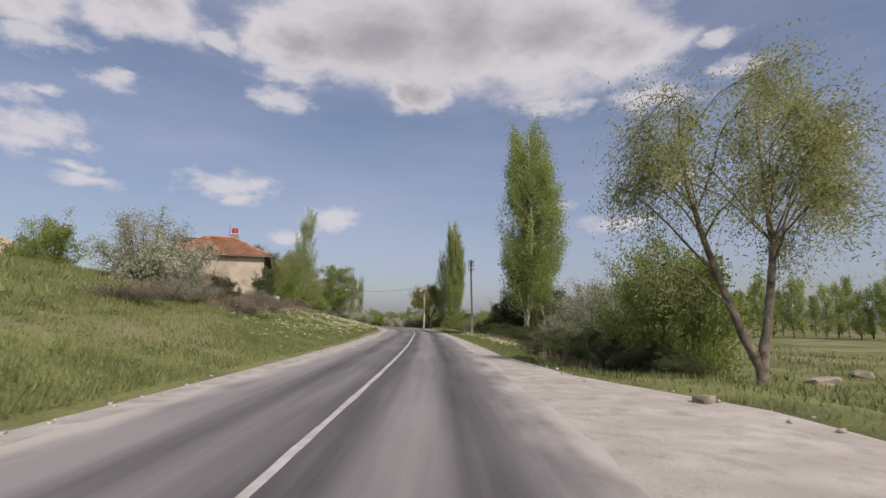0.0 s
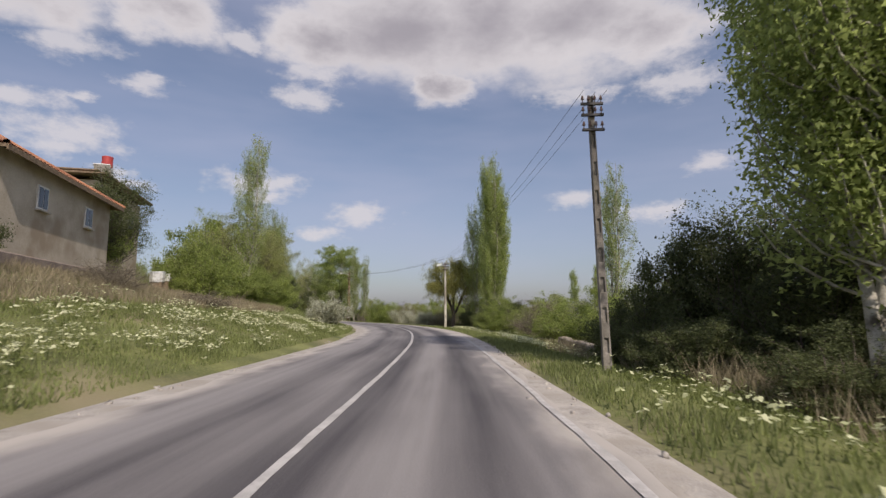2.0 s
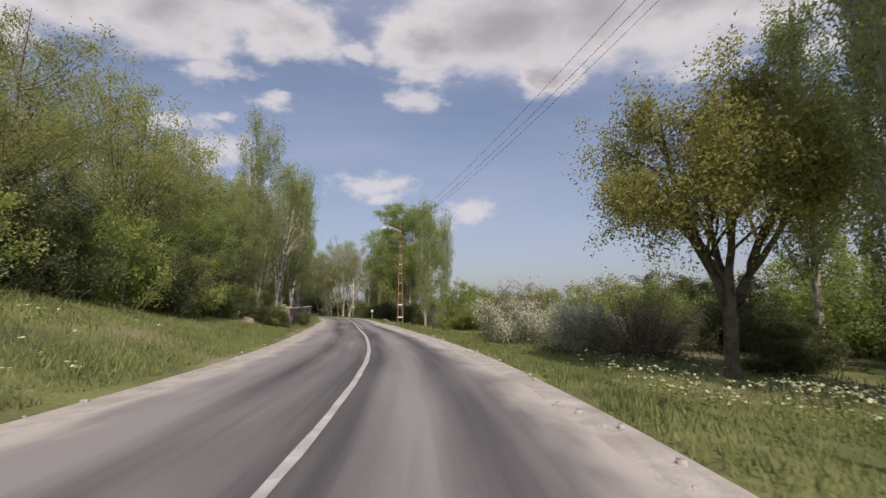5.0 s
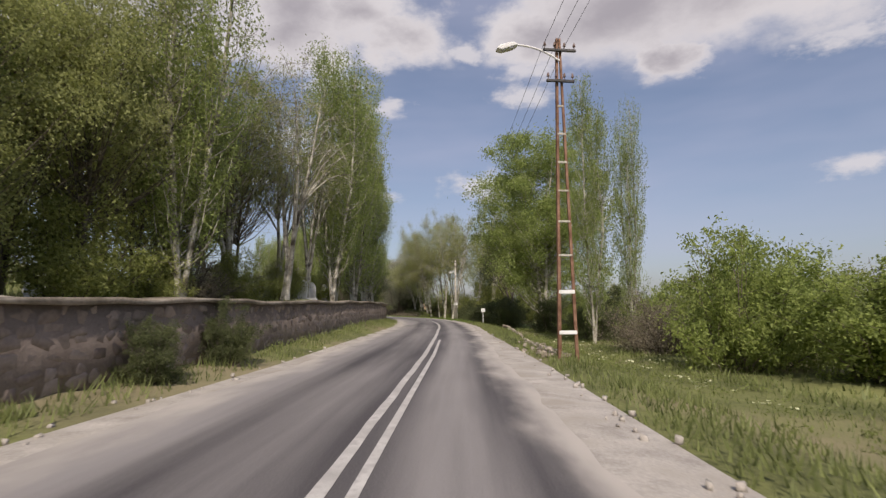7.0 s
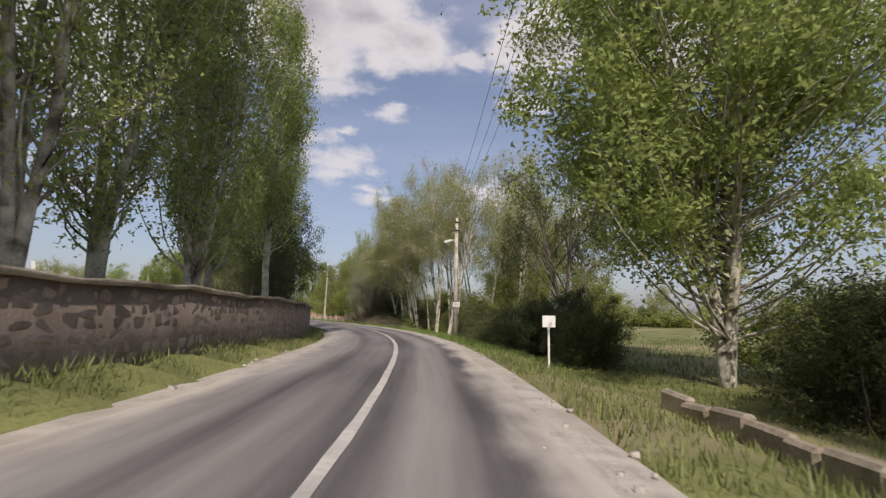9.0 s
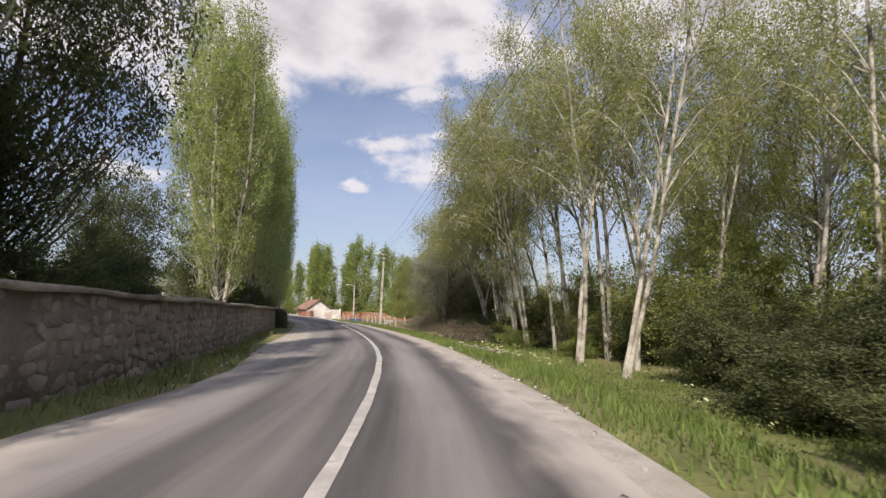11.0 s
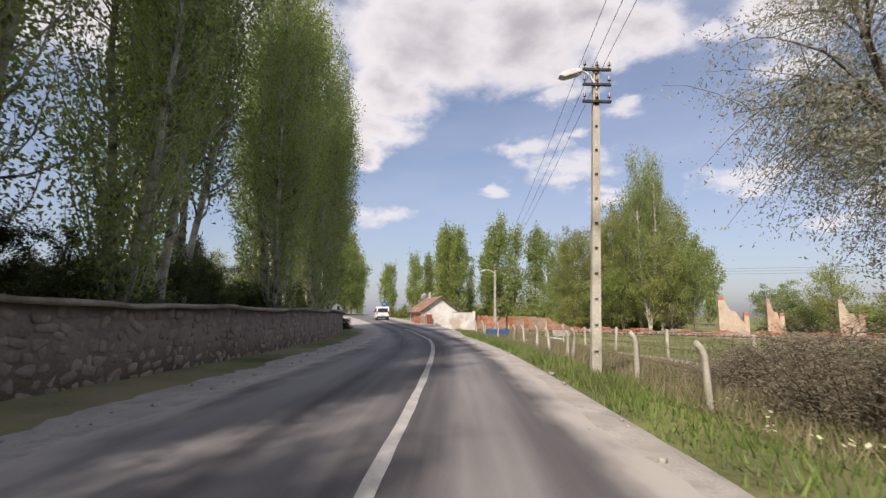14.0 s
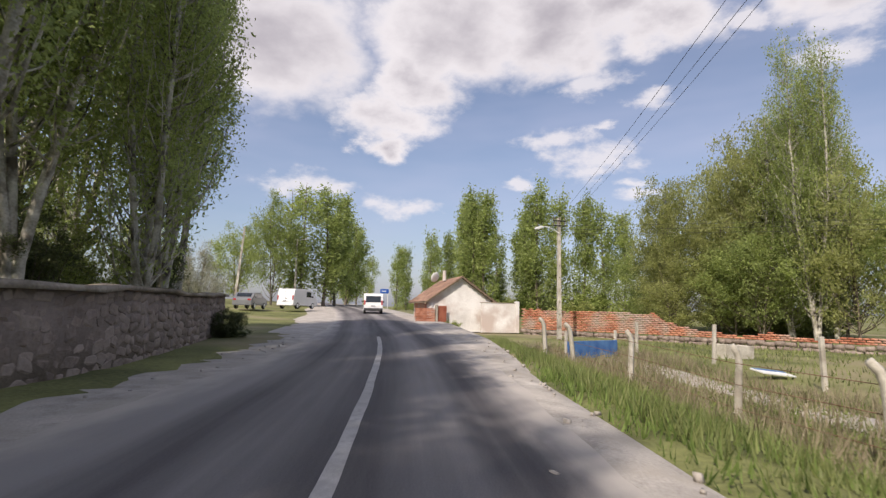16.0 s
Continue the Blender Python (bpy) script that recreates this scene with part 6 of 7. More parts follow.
ditch_wall = parapet("ditch_parapet", 55, 65, 6.25, 7.45, -.1, .42, "low dark stone parapet with a ragged pale coping over the ditch", .2)
for k in range(14):
    q_ = (k + .5) / 14
    x_, y_ = along(55 + 10 * q_, 6.25 + 1.2 * q_)
    part("masonry", boxed((.34, .74, 1.5), (0, 0, 0), None, .03), MORTAR, ditch_wall, m=pose(x_, y_, -1.03 + .02 * (k % 3), 0, 0, heading(55 + 10 * q_)))
parapet("ditch_kerb", 136.8, 156, 2.85, 4.2, .02, .2, "low pale stone kerb beside the ditch")
parapet("ditch_kerb", 193, 207, 3.6, 3.1, .02, .16, "low broken stone kerb in the grass")
x_, y_, z_ = on_ground(160, 3.1)
p = thing("marker_post", pose(x_, y_, z_ - .1, 0, 0, heading(160)), "small white roadside marker plate on a thin post", "marker post")
part("post", boxed((.05, .05, 1.2), (0, 0, .6), None, .008), WHITE_METAL, p)
part("plate", boxed((.34, .025, .3), (0, -.03, 1.3), None, .01), WHITE_METAL, p)
x_, y_, z_ = on_ground(8.8, 4.4)
rock = new("roadside_rock", STONES[2].copy())
rock.data.materials[0] = COPING
rock.matrix_basis = pose(x_, y_, z_ + .1, 8, 4, 30) @ Matrix.Diagonal((.34, .3, .36, 1))
tagged(rock, "pale limestone block lying at the edge of the lay-by", "rock")
for k, (s_, d_) in enumerate(((13, 12), (15, 13.5), (16, 15), (18, 17), (14.5, 16), (20, 19), (17, 12.6), (22, 21), (19, 15.5))):
    x_, y_, z_ = on_ground(s_, d_)
    r_ = new("rubble_rock", STONES[k % 9].copy())
    r_.data.materials[0] = COPING
    r_.matrix_basis = pose(x_, y_, z_ + .06, 4 * (k % 3), 5 * (k % 4), 30 * k) @ Matrix.Diagonal((.9, .6, .32, 1))
    tagged(r_, "pale rubble block lying in the meadow", "rock", "rubble in the meadow")
for k, (s_, d_) in enumerate(((116, -7.4), (117.5, -7.6), (119, -8.1), (120.2, -8.6))):
    x_, y_, z_ = on_ground(s_, d_)
    r_ = new("rubble_rock", STONES[k % 9].copy())
    r_.data.materials[0] = COPING
    r_.matrix_basis = pose(x_, y_, z_ + .06, 8 * k, 14 * k, 30 * k) @ Matrix.Diagonal((.62, .45, .34, 1))
    tagged(r_, "pale stone block fallen from the wall", "rock", "fallen wall stones")

rr_ = np.random.default_rng(61)
for k in range(46):
    s_, d_ = 129.6 + 6.0 * rr_.uniform(0, 1), 2.75 + rr_.normal() * .3
    x_, y_, z_ = on_ground(s_, d_)
    r_ = new("rubble_rock", STONES[k % 9].copy())
    r_.data.materials[0] = COPING
    r_.matrix_basis = pose(x_, y_, z_ + .03, *(rr_.normal(size=2) * 14), rr_.uniform(0, 360)) @ Matrix.Diagonal((*(rr_.uniform(.07, .24, 2)), rr_.uniform(.06, .13), 1))
    tagged(r_, "broken pale stone in a heap on the verge", "rock", "rubble heap on the verge")

fence = thing("fence", pose(0, 0, 0), "old wire fence on bent concrete posts beside the road", "fence")
tops = []
for k, s_ in enumerate((225.4, 228.9, 232.2, 235.4, 238.3, 241.3, 244.0, 247.1, 250.1, 253.6, 256.6, 258.8)):
    d_ = 4.6 if s_ < 236 else 5.25 - .1 * max(0, s_ - 250)
    x_, y_, z_ = on_ground(s_, d_, .25)
    rg = np.random.default_rng(k + 3)
    q = np.array([[0, 0, 0], [0, 0, .6], [0, 0, 1.32], [-.05, 0, 1.46], [-.15, 0, 1.58]])
    v, f = tubes([(q, np.array([.085, .08, .075, .07, .06]))], 4)
    f = np.concatenate([f, [[16, 17, 18, 19]]])
    post = part("post", mesh_of("post", v, f, CONCRETE), None, fence)
    post.matrix_basis = pose(x_, y_, z_, rg.normal() * 3, rg.normal() * 3, heading(s_) + rg.normal() * 8)
    tops.append((x_, y_, z_))
for z_ in (.55, .95, 1.3):
    pts = np.array([(x, y, z + z_ + .03 * math.sin(i * 2.1 + z_)) for i, (x, y, z) in enumerate(tops)])
    v, f = tubes([(pts, np.full(len(pts), .006))], 4)
    part("wire", mesh_of("wire", v, f, RUST), None, fence, "rusted fence wire")
inner = thing("fence", pose(0, 0, 0), "second row of straight white posts across the field", "fence")
for k, (s_, d_) in enumerate(((258.4, 10.2), (253.7, 9.9), (249.2, 9.8), (244.5, 9.8), (239, 10), (233, 10), (227.2, 9.8), (262.5, 9.6))):
    x_, y_, z_ = on_ground(s_, d_, .2)
    part("post", boxed((.11, .11, 1.6), (0, 0, .75), None, .015), CONCRETE, inner, m=pose(x_, y_, z_, 2 * math.sin(k * 3), 3 * math.cos(k * 2), heading(s_)))
x_, y_, z_ = on_ground(255.4, 9.9)
board = thing("discarded_board", pose(x_, y_, z_ + .12, 9, 6, heading(256) + 12), "white and light blue board lying in the grass", "board")
part("panel", boxed((1.15, .5, .05), (0, 0, .05), None, .01), WHITE_METAL, board)
part("stripe", boxed((1.1, .16, .012), (0, .14, .082)), BLUE_PAINT, board, "light blue stripe")
x_, y_, z_ = on_ground(260.3, 12.4)
trough = thing("concrete_block", pose(x_, y_, z_ - .1, 0, 3, heading(263) + 12), "grey concrete trough block in the grass", "concrete block")
part("block", boxed((1.5, .55, .62), (0, 0, .3), None, .03), CONCRETE, trough)
x_, y_, z_ = on_ground(259.6, 6.4)
rail_ = thing("metal_panel", pose(x_, y_, z_, 0, 0, heading(260) + 28), "blue metal sheet leaning along the fence", "metal panel")
part("sheet", boxed((2.7, .05, .62), (0, 0, .4), None, .01), BLUE_PAINT, rail_)
part("post", boxed((.09, .09, 1.15), (-1.35, .07, .5), None, .01), CONCRETE, rail_)
part("post", boxed((.09, .09, 1.15), (1.35, .07, .5), None, .01), CONCRETE, rail_)

# ---- shed and yard wall ----
EYE_U, EYE_R = np.array([-.818, .575]), np.array([.575, .818])
FOOT = np.array([-90.44, 210.23])


def yard(u, r):
    return FOOT + EYE_U * u + EYE_R * r


def tiled_slope(bm, a, b, c, d, rows, cols, lift=.03):
    """Courses of tiles over the quad a, b (eave) and d, c (ridge): each tile is a slightly tilted slab."""
    a, b, c, d = (Vector(p) for p in (a, b, c, d))
    nrm = (b - a).cross(d - a).normalized()
    if nrm.z < 0:
        nrm = -nrm
    for i in range(rows):
        v0, v1 = i / rows, (i + 1.12) / rows
        for j in range(cols):
            u0, u1 = j / cols + .004, (j + .97) / cols

            def at(u, v, h):
                return (a.lerp(b, u)).lerp(d.lerp(c, u), min(v, 1.0)) + nrm * h
            mid = (u0 + u1) / 2
            p = [at(u0, v0, .012 + lift), at(mid, v0, .05 + lift), at(u1, v0, .012 + lift), at(u1, v1, .004), at(mid, v1, .035), at(u0, v1, .004)]
            vs = [bm.verts.new(q) for q in p]
            bm.faces.new((vs[0], vs[1], vs[4], vs[5]))
            bm.faces.new((vs[1], vs[2], vs[3], vs[4]))
    return bm


c_ = yard(37.5, -.8)
g_ = -.35
shed_turn = math.degrees(math.atan2(EYE_R[1], EYE_R[0]))
shed = thing("shed", pose(c_[0], c_[1], g_, 0, 0, shed_turn + 13), "whitewashed shed with red tiled gable roof beside the road", "shed")
W_, L_, EV, AP = 4.6, 6.6, 2.35, 4.05
bm = bmesh.new()
prism(bm, [(0, 0), (W_, 0), (W_, EV), (W_ / 2, AP - .12), (0, EV)], 1, 0, .3)
part("gable_wall", bm, WHITEWASH, shed, "whitewashed gable wall")
part("side_wall", boxed((.3, L_ - .3, EV), (.15, L_ / 2 + .15, EV / 2)), ADOBE, shed)
part("side_wall", boxed((.3, L_ - .3, EV), (W_ - .15, L_ / 2 + .15, EV / 2)), WHITEWASH, shed)
bm = bmesh.new()
prism(bm, [(0, 0), (W_, 0), (W_, EV), (W_ / 2, AP - .12), (0, EV)], 1, L_, L_ + .3)
part("back_wall", bm, WHITEWASH, shed)
for side in (0, 1):
    x0, x1 = (-.45, W_ / 2) if side == 0 else (W_ + .45, W_ / 2)
    z0 = EV - .22
    bm = bmesh.new()
    prism(bm, [(x0, z0), (x1, AP), (x1, AP - .09), (x0, z0 - .09)], 1, -.35, L_ + .5)
    deck = part("roof_deck", bm, TIMBER, shed)
    bm = tiled_slope(bmesh.new(), (x0, -.4, z0 + .01), (x0, L_ + .5, z0 + .01), (x1, L_ + .5, AP + .01), (x1, -.4, AP + .01), 7, 26)
    part("roof_tiles", bm, OLD_TILE, deck, "weathered brown clay roof tiles")
    for k in range(9):
        q = k / 8
        part("rafter", boxed((.07, .34, .08), (x0 + (x1 - x0) * q, -.2, z0 - .10 + (AP - z0) * q)), TIMBER, deck)
bm = bmesh.new()
cylinder(bm, .16, .8, Matrix.Translation((W_ / 2 - .5, 3.4, AP + .25)), .14, 12)
part("chimney", bm, WHITEWASH, shed)
bm = bmesh.new()
bmesh.ops.create_uvsphere(bm, u_segments=14, v_segments=7, radius=.42, matrix=Matrix.Diagonal((1, .25, 1, 1)))
part("satellite_dish", bm, WHITE_METAL, shed, "white satellite dish", m=pose(W_ / 2 - 1.1, 4.2, AP + .15, 20, 0, 30))
part("door", boxed((.08, .95, 1.95), (-.03, 1.15, .98), None, .015), RED_PAINT, shed, "faded red door")
part("brick_pier", boxed((.34, .5, 2.3), (-.02, .18, 1.15), None, .02), WHITEWASH, shed)
bm = bmesh.new()
for i in range(26):
    for j in range(18):
        if j % 2 == 0 and i == 25:
            continue
        box(bm, (.03, .19, .075), (-.018, 1.75 + .2 * i * .92 + (.1 if j % 2 else 0), .1 + j * .122))
bricks_side = part("brickwork", bm, BRICK, shed, "red brick facing")
bricks_side["kind"] = "stuff"
low_a, low_b = yard(37.6, 2.9), yard(38.0, 5.5)
yw = thing("yard_wall", pose(*low_a, g_, 0, 0, math.degrees(math.atan2(low_b[1] - low_a[1], low_b[0] - low_a[0]))), "whitewashed low yard wall beside the shed", "wall")
part("wall_body", boxed((2.6, .25, 2.15), (1.3, .1, 1.07), None, .02), WHITEWASH, yw)
part("wall_cap", boxed((2.66, .31, .06), (1.3, .1, 2.16), None, .015), COPING, yw)
part("wall_pier", boxed((.3, .4, 2.3), (2.7, .1, 1.15), None, .02), WHITEWASH, yw)
by_a, by_b = yard(36.0, -1.75), yard(36.8, -.4)
by = thing("brick_yard_wall", pose(*by_a, g_, 0, 0, math.degrees(math.atan2(by_b[1] - by_a[1], by_b[0] - by_a[0]))), "low red brick yard wall with a brown door", "wall")
bm = bmesh.new()
for j in range(15):
    for i in range(6):
        box(bm, (.235, .2, .095), (.12 + .25 * i + (.06 if j % 2 else 0), .1, .05 + j * .112))
part("brickwork", bm, BRICK, by)["kind"] = "stuff"
part("gate_post", boxed((.16, .22, 1.95), (1.68, .1, .97), None, .015), CONCRETE, by)
part("door", boxed((.75, .06, 1.85), (2.16, .12, .94), None, .012), RED_PAINT, by, "faded brown door")
b_ = yard(36.6, .9)
plant("green_bush", "bush2", 0, 0, .22, .3, 0, "small bush at the shed corner", "bush", place=(b_[0], b_[1], g_))
far_wall = thing("yard_wall", pose(-131.0, 239.0, .2, 0, 0, 140), "low pale wall along the far side of the road", "wall")
part("wall_body", boxed((11, .25, 1.0), (5.5, 0, .4), None, .03), WHITEWASH, far_wall)

# ---- crumbling brick wall on a stone footing ----
CORNERS = [(-118.2, 237.2), (-108.4, 240.2), (-94.0, 243.2), (-78.0, 247.5)]
bw = thing("brick_wall", pose(0, 0, 0), "crumbling red brick wall on a rubble stone footing", "brick wall")
bv, bf, bb = [], [], 0
sv, sf, sb = [], [], 0
cube_v = np.array([(x, y, z) for x in (-.5, .5) for y in (-.5, .5) for z in (-.5, .5)])
cube_f = np.array([(0, 1, 3, 2), (4, 6, 7, 5), (0, 4, 5, 1), (2, 3, 7, 6), (0, 2, 6, 4), (1, 5, 7, 3)])
rs = np.random.default_rng(31)
run = 0.0
for (x0, y0), (x1, y1) in zip(CORNERS[:-1], CORNERS[1:]):
    ln = math.hypot(x1 - x0, y1 - y0)
    ux, uy = (x1 - x0) / ln, (y1 - y0) / ln
    R = np.array([[ux, -uy, 0], [uy, ux, 0], [0, 0, 1]])
    for row in range(16):
        z = .02 + row * .115
        t = .15 * (row % 2)
        while t < ln:
            here = run + t
            high = np.interp(here, [0, 9.2, 10.6, 11.8, 40], [1.72, 1.55, 1.0, .55, .45]) + .12 * math.sin(here * 1.7) * (here > 9) - .3
            if z < high + rs.normal() * .03:
                sc = np.array([.27, .22, .095])
                pos = np.array([x0 + ux * t, y0 + uy * t, z])
                bv.append((cube_v * sc) @ R.T + pos + rs.normal(size=3) * .006)
                bf.append(cube_f + bb)
                bb += 8
            t += .3
    for row in range(5):
        t = .2 * (row % 2)
        while t < ln:
            w_ = rs.uniform(.25, .55)
            pos = np.array([x0 + ux * t, y0 + uy * t, -1.25 + row * .26 + rs.normal() * .02])
            sv.append((cube_v * np.array([w_ * .95, .36 + rs.uniform(0, .08), .25]) + rs.normal(size=(8, 3)) * .02) @ R.T + pos)
            sf.append(cube_f + sb)
            sb += 8
            t += w_
    run += ln
bk = part("brickwork", mesh_of("brickwork", np.concatenate(bv), np.concatenate(bf), BRICK), None, bw, "weathered red bricks")
bk["kind"] = "stuff"
ft = part("footing", mesh_of("footing", np.concatenate(sv), np.concatenate(sf), STONE_JOINED), None, bw, "rubble stone footing")
ft["kind"] = "stuff"


def ruin(x, y, z, turn, w, l, h, seed):
    """Roofless mud-brick corner: stepped piers and broken walls with brick tops."""
    ob = thing("ruined_house", pose(x, y, z, 0, 0, turn), "roofless ruined house of plastered mud brick with red brick tops", "ruin", "ruined houses")
    rg = np.random.default_rng(seed)
    for (cx, cy, sx, sy, low) in ((0, -l / 2, w, .5, 1.0), (w / 2, 0, .5, l - .5, .6)):
        ln, k = max(sx, sy), 5
        tops = [h * low * q for q in (1.0, 1.0, .72, .7, .45, .42)]
        outline = [(-ln / 2, 0), (ln / 2, 0)]
        for i in range(k, -1, -1):
            outline.append((-ln / 2 + ln * i / k, tops[i] + rg.uniform(-.08, .08)))
        bm = bmesh.new()
        prism(bm, outline, 1 if sx > sy else 0, -.25, .25)
        part("wall", bm, ADOBE, ob, m=pose(cx, cy, 0))
        top_ = boxed((ln * .22 if sx > sy else .56, .56 if sx > sy else ln * .22, .45), (cx - (ln * .4 if sx > sy else 0), cy - (0 if sx > sy else ln * .4), h * low + .12), None, .06)
        part("brick_cap", top_, BRICK, ob, "broken red brick top")
    return ob


for x_, y_, t_, w_, l_, h_, k_ in ((-97.2, 257.2, 35, 2.9, 2.6, 4.5, 1), (-97.5, 270.3, 35, 1.8, 2.0, 4.6, 2), (-88.5, 266, 30, 2.2, 2.4, 4.2, 3), (-80, 262, 20, 2.4, 2.6, 4.4, 4), (-72, 260, 40, 2.6, 2.4, 4.0, 5)):
    ruin(x_, y_, -1.0, t_, w_, l_, h_, k_)
tiny = thing("farm_shed", pose(-66, 256, -.9, 0, 0, 30), "small shed with red tiled roof behind the aspens", "shed")
part("wall", boxed((6, 4, 2.2), (0, 0, 1.1), None, .03), PLASTER, tiny)
bm = bmesh.new()
prism(bm, [(-2.5, 2.1), (2.5, 2.1), (0, 3.4)], 0, -3.3, 3.3)
part("roof", bm, TILE, tiny, "red tiled roof")

# ---- house on the bank ----
hb = np.array([-19.6, 64.9])
hu, hn = np.array([.26, -.966]), np.array([-.966, -.26])
HL, HW, HZ, EAVE, PEAK = 11.5, 9.0, 3.55, 4.3, 6.75
house = thing("house", pose(hb[0], hb[1], HZ, 0, 0, math.degrees(math.atan2(hu[1], hu[0]))), "old plastered house with hipped red tile roof on the bank", "house")
# local x runs along the road side towards the viewer, local y away from it is negative
SGN = -1.0


def hp(x, y, z):
    return (x, SGN * y, z)


part("wall", boxed((HL, .35, EAVE), hp(HL / 2, .175, EAVE / 2)), PLASTER, house)
part("wall", boxed((.35, HW - .35, EAVE), hp(HL - .175, HW / 2 + .175, EAVE / 2)), PLASTER, house)
part("wall", boxed((.35, HW - .35, EAVE), hp(.175, HW / 2 + .175, EAVE / 2)), PLASTER, house)
part("wall", boxed((HL - .7, .35, EAVE), hp(HL / 2, HW - .175, EAVE / 2)), PLASTER, house)
part("footing", boxed((HL + .3, HW + .3, 1.2), hp(HL / 2, HW / 2, -.35), None, .05), STONE_JOINED, house)
O_ = .55
e1, e2, e3, e4 = hp(-O_, -O_, EAVE - .1), hp(HL + O_, -O_, EAVE - .1), hp(HL + O_, HW + O_, EAVE - .1), hp(-O_, HW + O_, EAVE - .1)
r1, r2 = hp(HL / 2, HW * .42, PEAK), hp(HL / 2, HW * .75, PEAK)
bm = bmesh.new()
vs = [bm.verts.new(q) for q in (e1, e2, e3, e4, r1, r2)]
ws = [bm.verts.new((q[0], q[1], q[2] - .14)) for q in (e1, e2, e3, e4, r1, r2)]
for t in ((0, 1, 4), (1, 2, 5, 4), (2, 3, 5), (3, 0, 4, 5)):
    bm.faces.new([vs[i] for i in t])
    bm.faces.new([ws[i] for i in t[::-1]])
for i in range(4):
    bm.faces.new((vs[i], ws[i], ws[(i + 1) % 4], vs[(i + 1) % 4]))
roof = part("roof", bm, TIMBER, house, "timber roof deck with dark eaves")
part("roof_tiles", tiled_slope(bmesh.new(), e1, e2, r1, r1, 20, 42), TILE, roof, "orange-red clay tiles")
part("roof_tiles", tiled_slope(bmesh.new(), e2, e3, r2, r1, 20, 36), TILE, roof, "orange-red clay tiles")
part("roof_tiles", tiled_slope(bmesh.new(), e4, e1, r1, r2, 20, 36), TILE, roof, "orange-red clay tiles")
for a_, b_ in ((e1, r1), (e2, r1), (r1, r2)):
    q = np.linspace(0, 1, 9)[:, None]
    v, f = tubes([(np.array(a_) + (np.array(b_) - np.array(a_)) * q + np.array([0, 0, .05]), np.full(9, .12))], 8)
    part("ridge_tiles", mesh_of("ridge_tiles", v, f, TILE, True), None, roof)
part("fascia", boxed((HL + 1.0, .06, .22), hp(HL / 2, -O_ - .02, EAVE - .2)), TIMBER, house)
for x_ in (3.0, 7.9):
    win = part("window", boxed((.95, .1, 1.1), hp(x_, -.01, 2.95), None, .015), WHITE_METAL, house, "white-framed window")
    for k in (-1, 1):
        part("pane", boxed((.36, .03, .9), hp(x_ + .21 * k, -.06, 2.95)), WINDOW, win, "dark window pane")
    part("sill", boxed((1.1, .22, .06), hp(x_, -.08, 2.36), None, .01), CONCRETE, win)
v, f = tubes([(np.array([hp(HL / 2, HW * .45, PEAK - .1), hp(HL / 2, HW * .45, PEAK + 1.7)]), np.array([.03, .02]))], 6)
part("aerial_mast", mesh_of("aerial_mast", v, f, DARK_STEEL), None, house)
# broken brick lean-to at the near gable
rl = np.random.default_rng(77)
bm = bmesh.new()
for j in range(19):
    for i in range(17):
        if j > 11 + 5 * math.sin(i * .5) + rl.normal() * .8:
            continue
        box(bm, (.22, .24, .1), hp(HL + .55 + rl.normal() * .012, 4.6 + .26 * i + (.13 if j % 2 else 0), .3 + j * .115))
lean = part("lean_to_brickwork", bm, BRICK, house, "broken brick lean-to wall")
lean["kind"] = "stuff"
part("lean_to_wall", boxed((.2, 4.2, 1.6), hp(HL + .42, 6.9, .9), None, .04), ADOBE, house)
for k in range(3):
    part("lean_to_post", boxed((.12, .12, 2.3), hp(HL + .75, 4.7 + 1.9 * k, 1.3), pose(0, 0, 0, 3 * k - 3, 4, 0), .015), TIMBER, house)
# second house behind, with flat eaves and a roof tank
h2 = thing("house", pose(-27.63, 82.79, 4.2, 0, 0, math.degrees(math.atan2(hu[1], hu[0]))), "two-storey plastered house with thin dark flat eaves", "house")
part("wall", boxed((10.0, .3, 7.5), hp(5.8, 1.0, 3.4)), PLASTER, h2)
part("wall", boxed((.3, 8.0, 7.5), hp(.95, 5.15, 3.4)), PLASTER, h2)
part("wall", boxed((.3, 8.0, 7.5), hp(10.65, 5.15, 3.4)), PLASTER, h2)
part("wall", boxed((10.0, .3, 7.5), hp(5.8, 9.3, 3.4)), PLASTER, h2)
part("roof", boxed((11.6, 10.2, .14), hp(5.8, 5.1, 7.52), None, .02), TIMBER, h2, "thin dark flat eaves")
part("roof_edge", boxed((7.5, 8.6, .12), hp(7.0, 5.2, 7.95), None, .02), TIMBER, h2, "raised upper roof edge")
part("roof_upstand", boxed((7.0, 8.0, .32), hp(7.0, 5.2, 7.74)), PLASTER, h2)
for x_ in (3.2, 7.6):
    win = part("window", boxed((1.1, .1, 1.3), hp(x_, .83, 5.2), None, .015), WHITE_METAL, h2, "white-framed window")
    for k in (-1, 1):
        part("pane", boxed((.42, .03, 1.1), hp(x_ + .25 * k, .77, 5.2)), WINDOW, win, "dark window pane")
tank = thing("roof_tank", pose(-28.25, 76.84, 12.2, 0, 0, 20), "small red and white solar water tank on legs", "water tank")
for sx in (-.35, .35):
    for sy in (-.35, .35):
        part("leg", boxed((.06, .06, 1.5), (sx, sy, .75)), WHITE_METAL, tank)
bm = bmesh.new()
cylinder(bm, .42, .9, Matrix.Translation((0, 0, 1.95)), seg=16)
part("drum", bm, SIGN_RED, tank, "red drum", smooth=False)
part("collector", boxed((1.2, .1, 1.7), (0, -.9, .75), pose(0, 0, 0, 40)), WHITE_METAL, tank, "pale solar collector panel")
rs = np.random.default_rng(41)
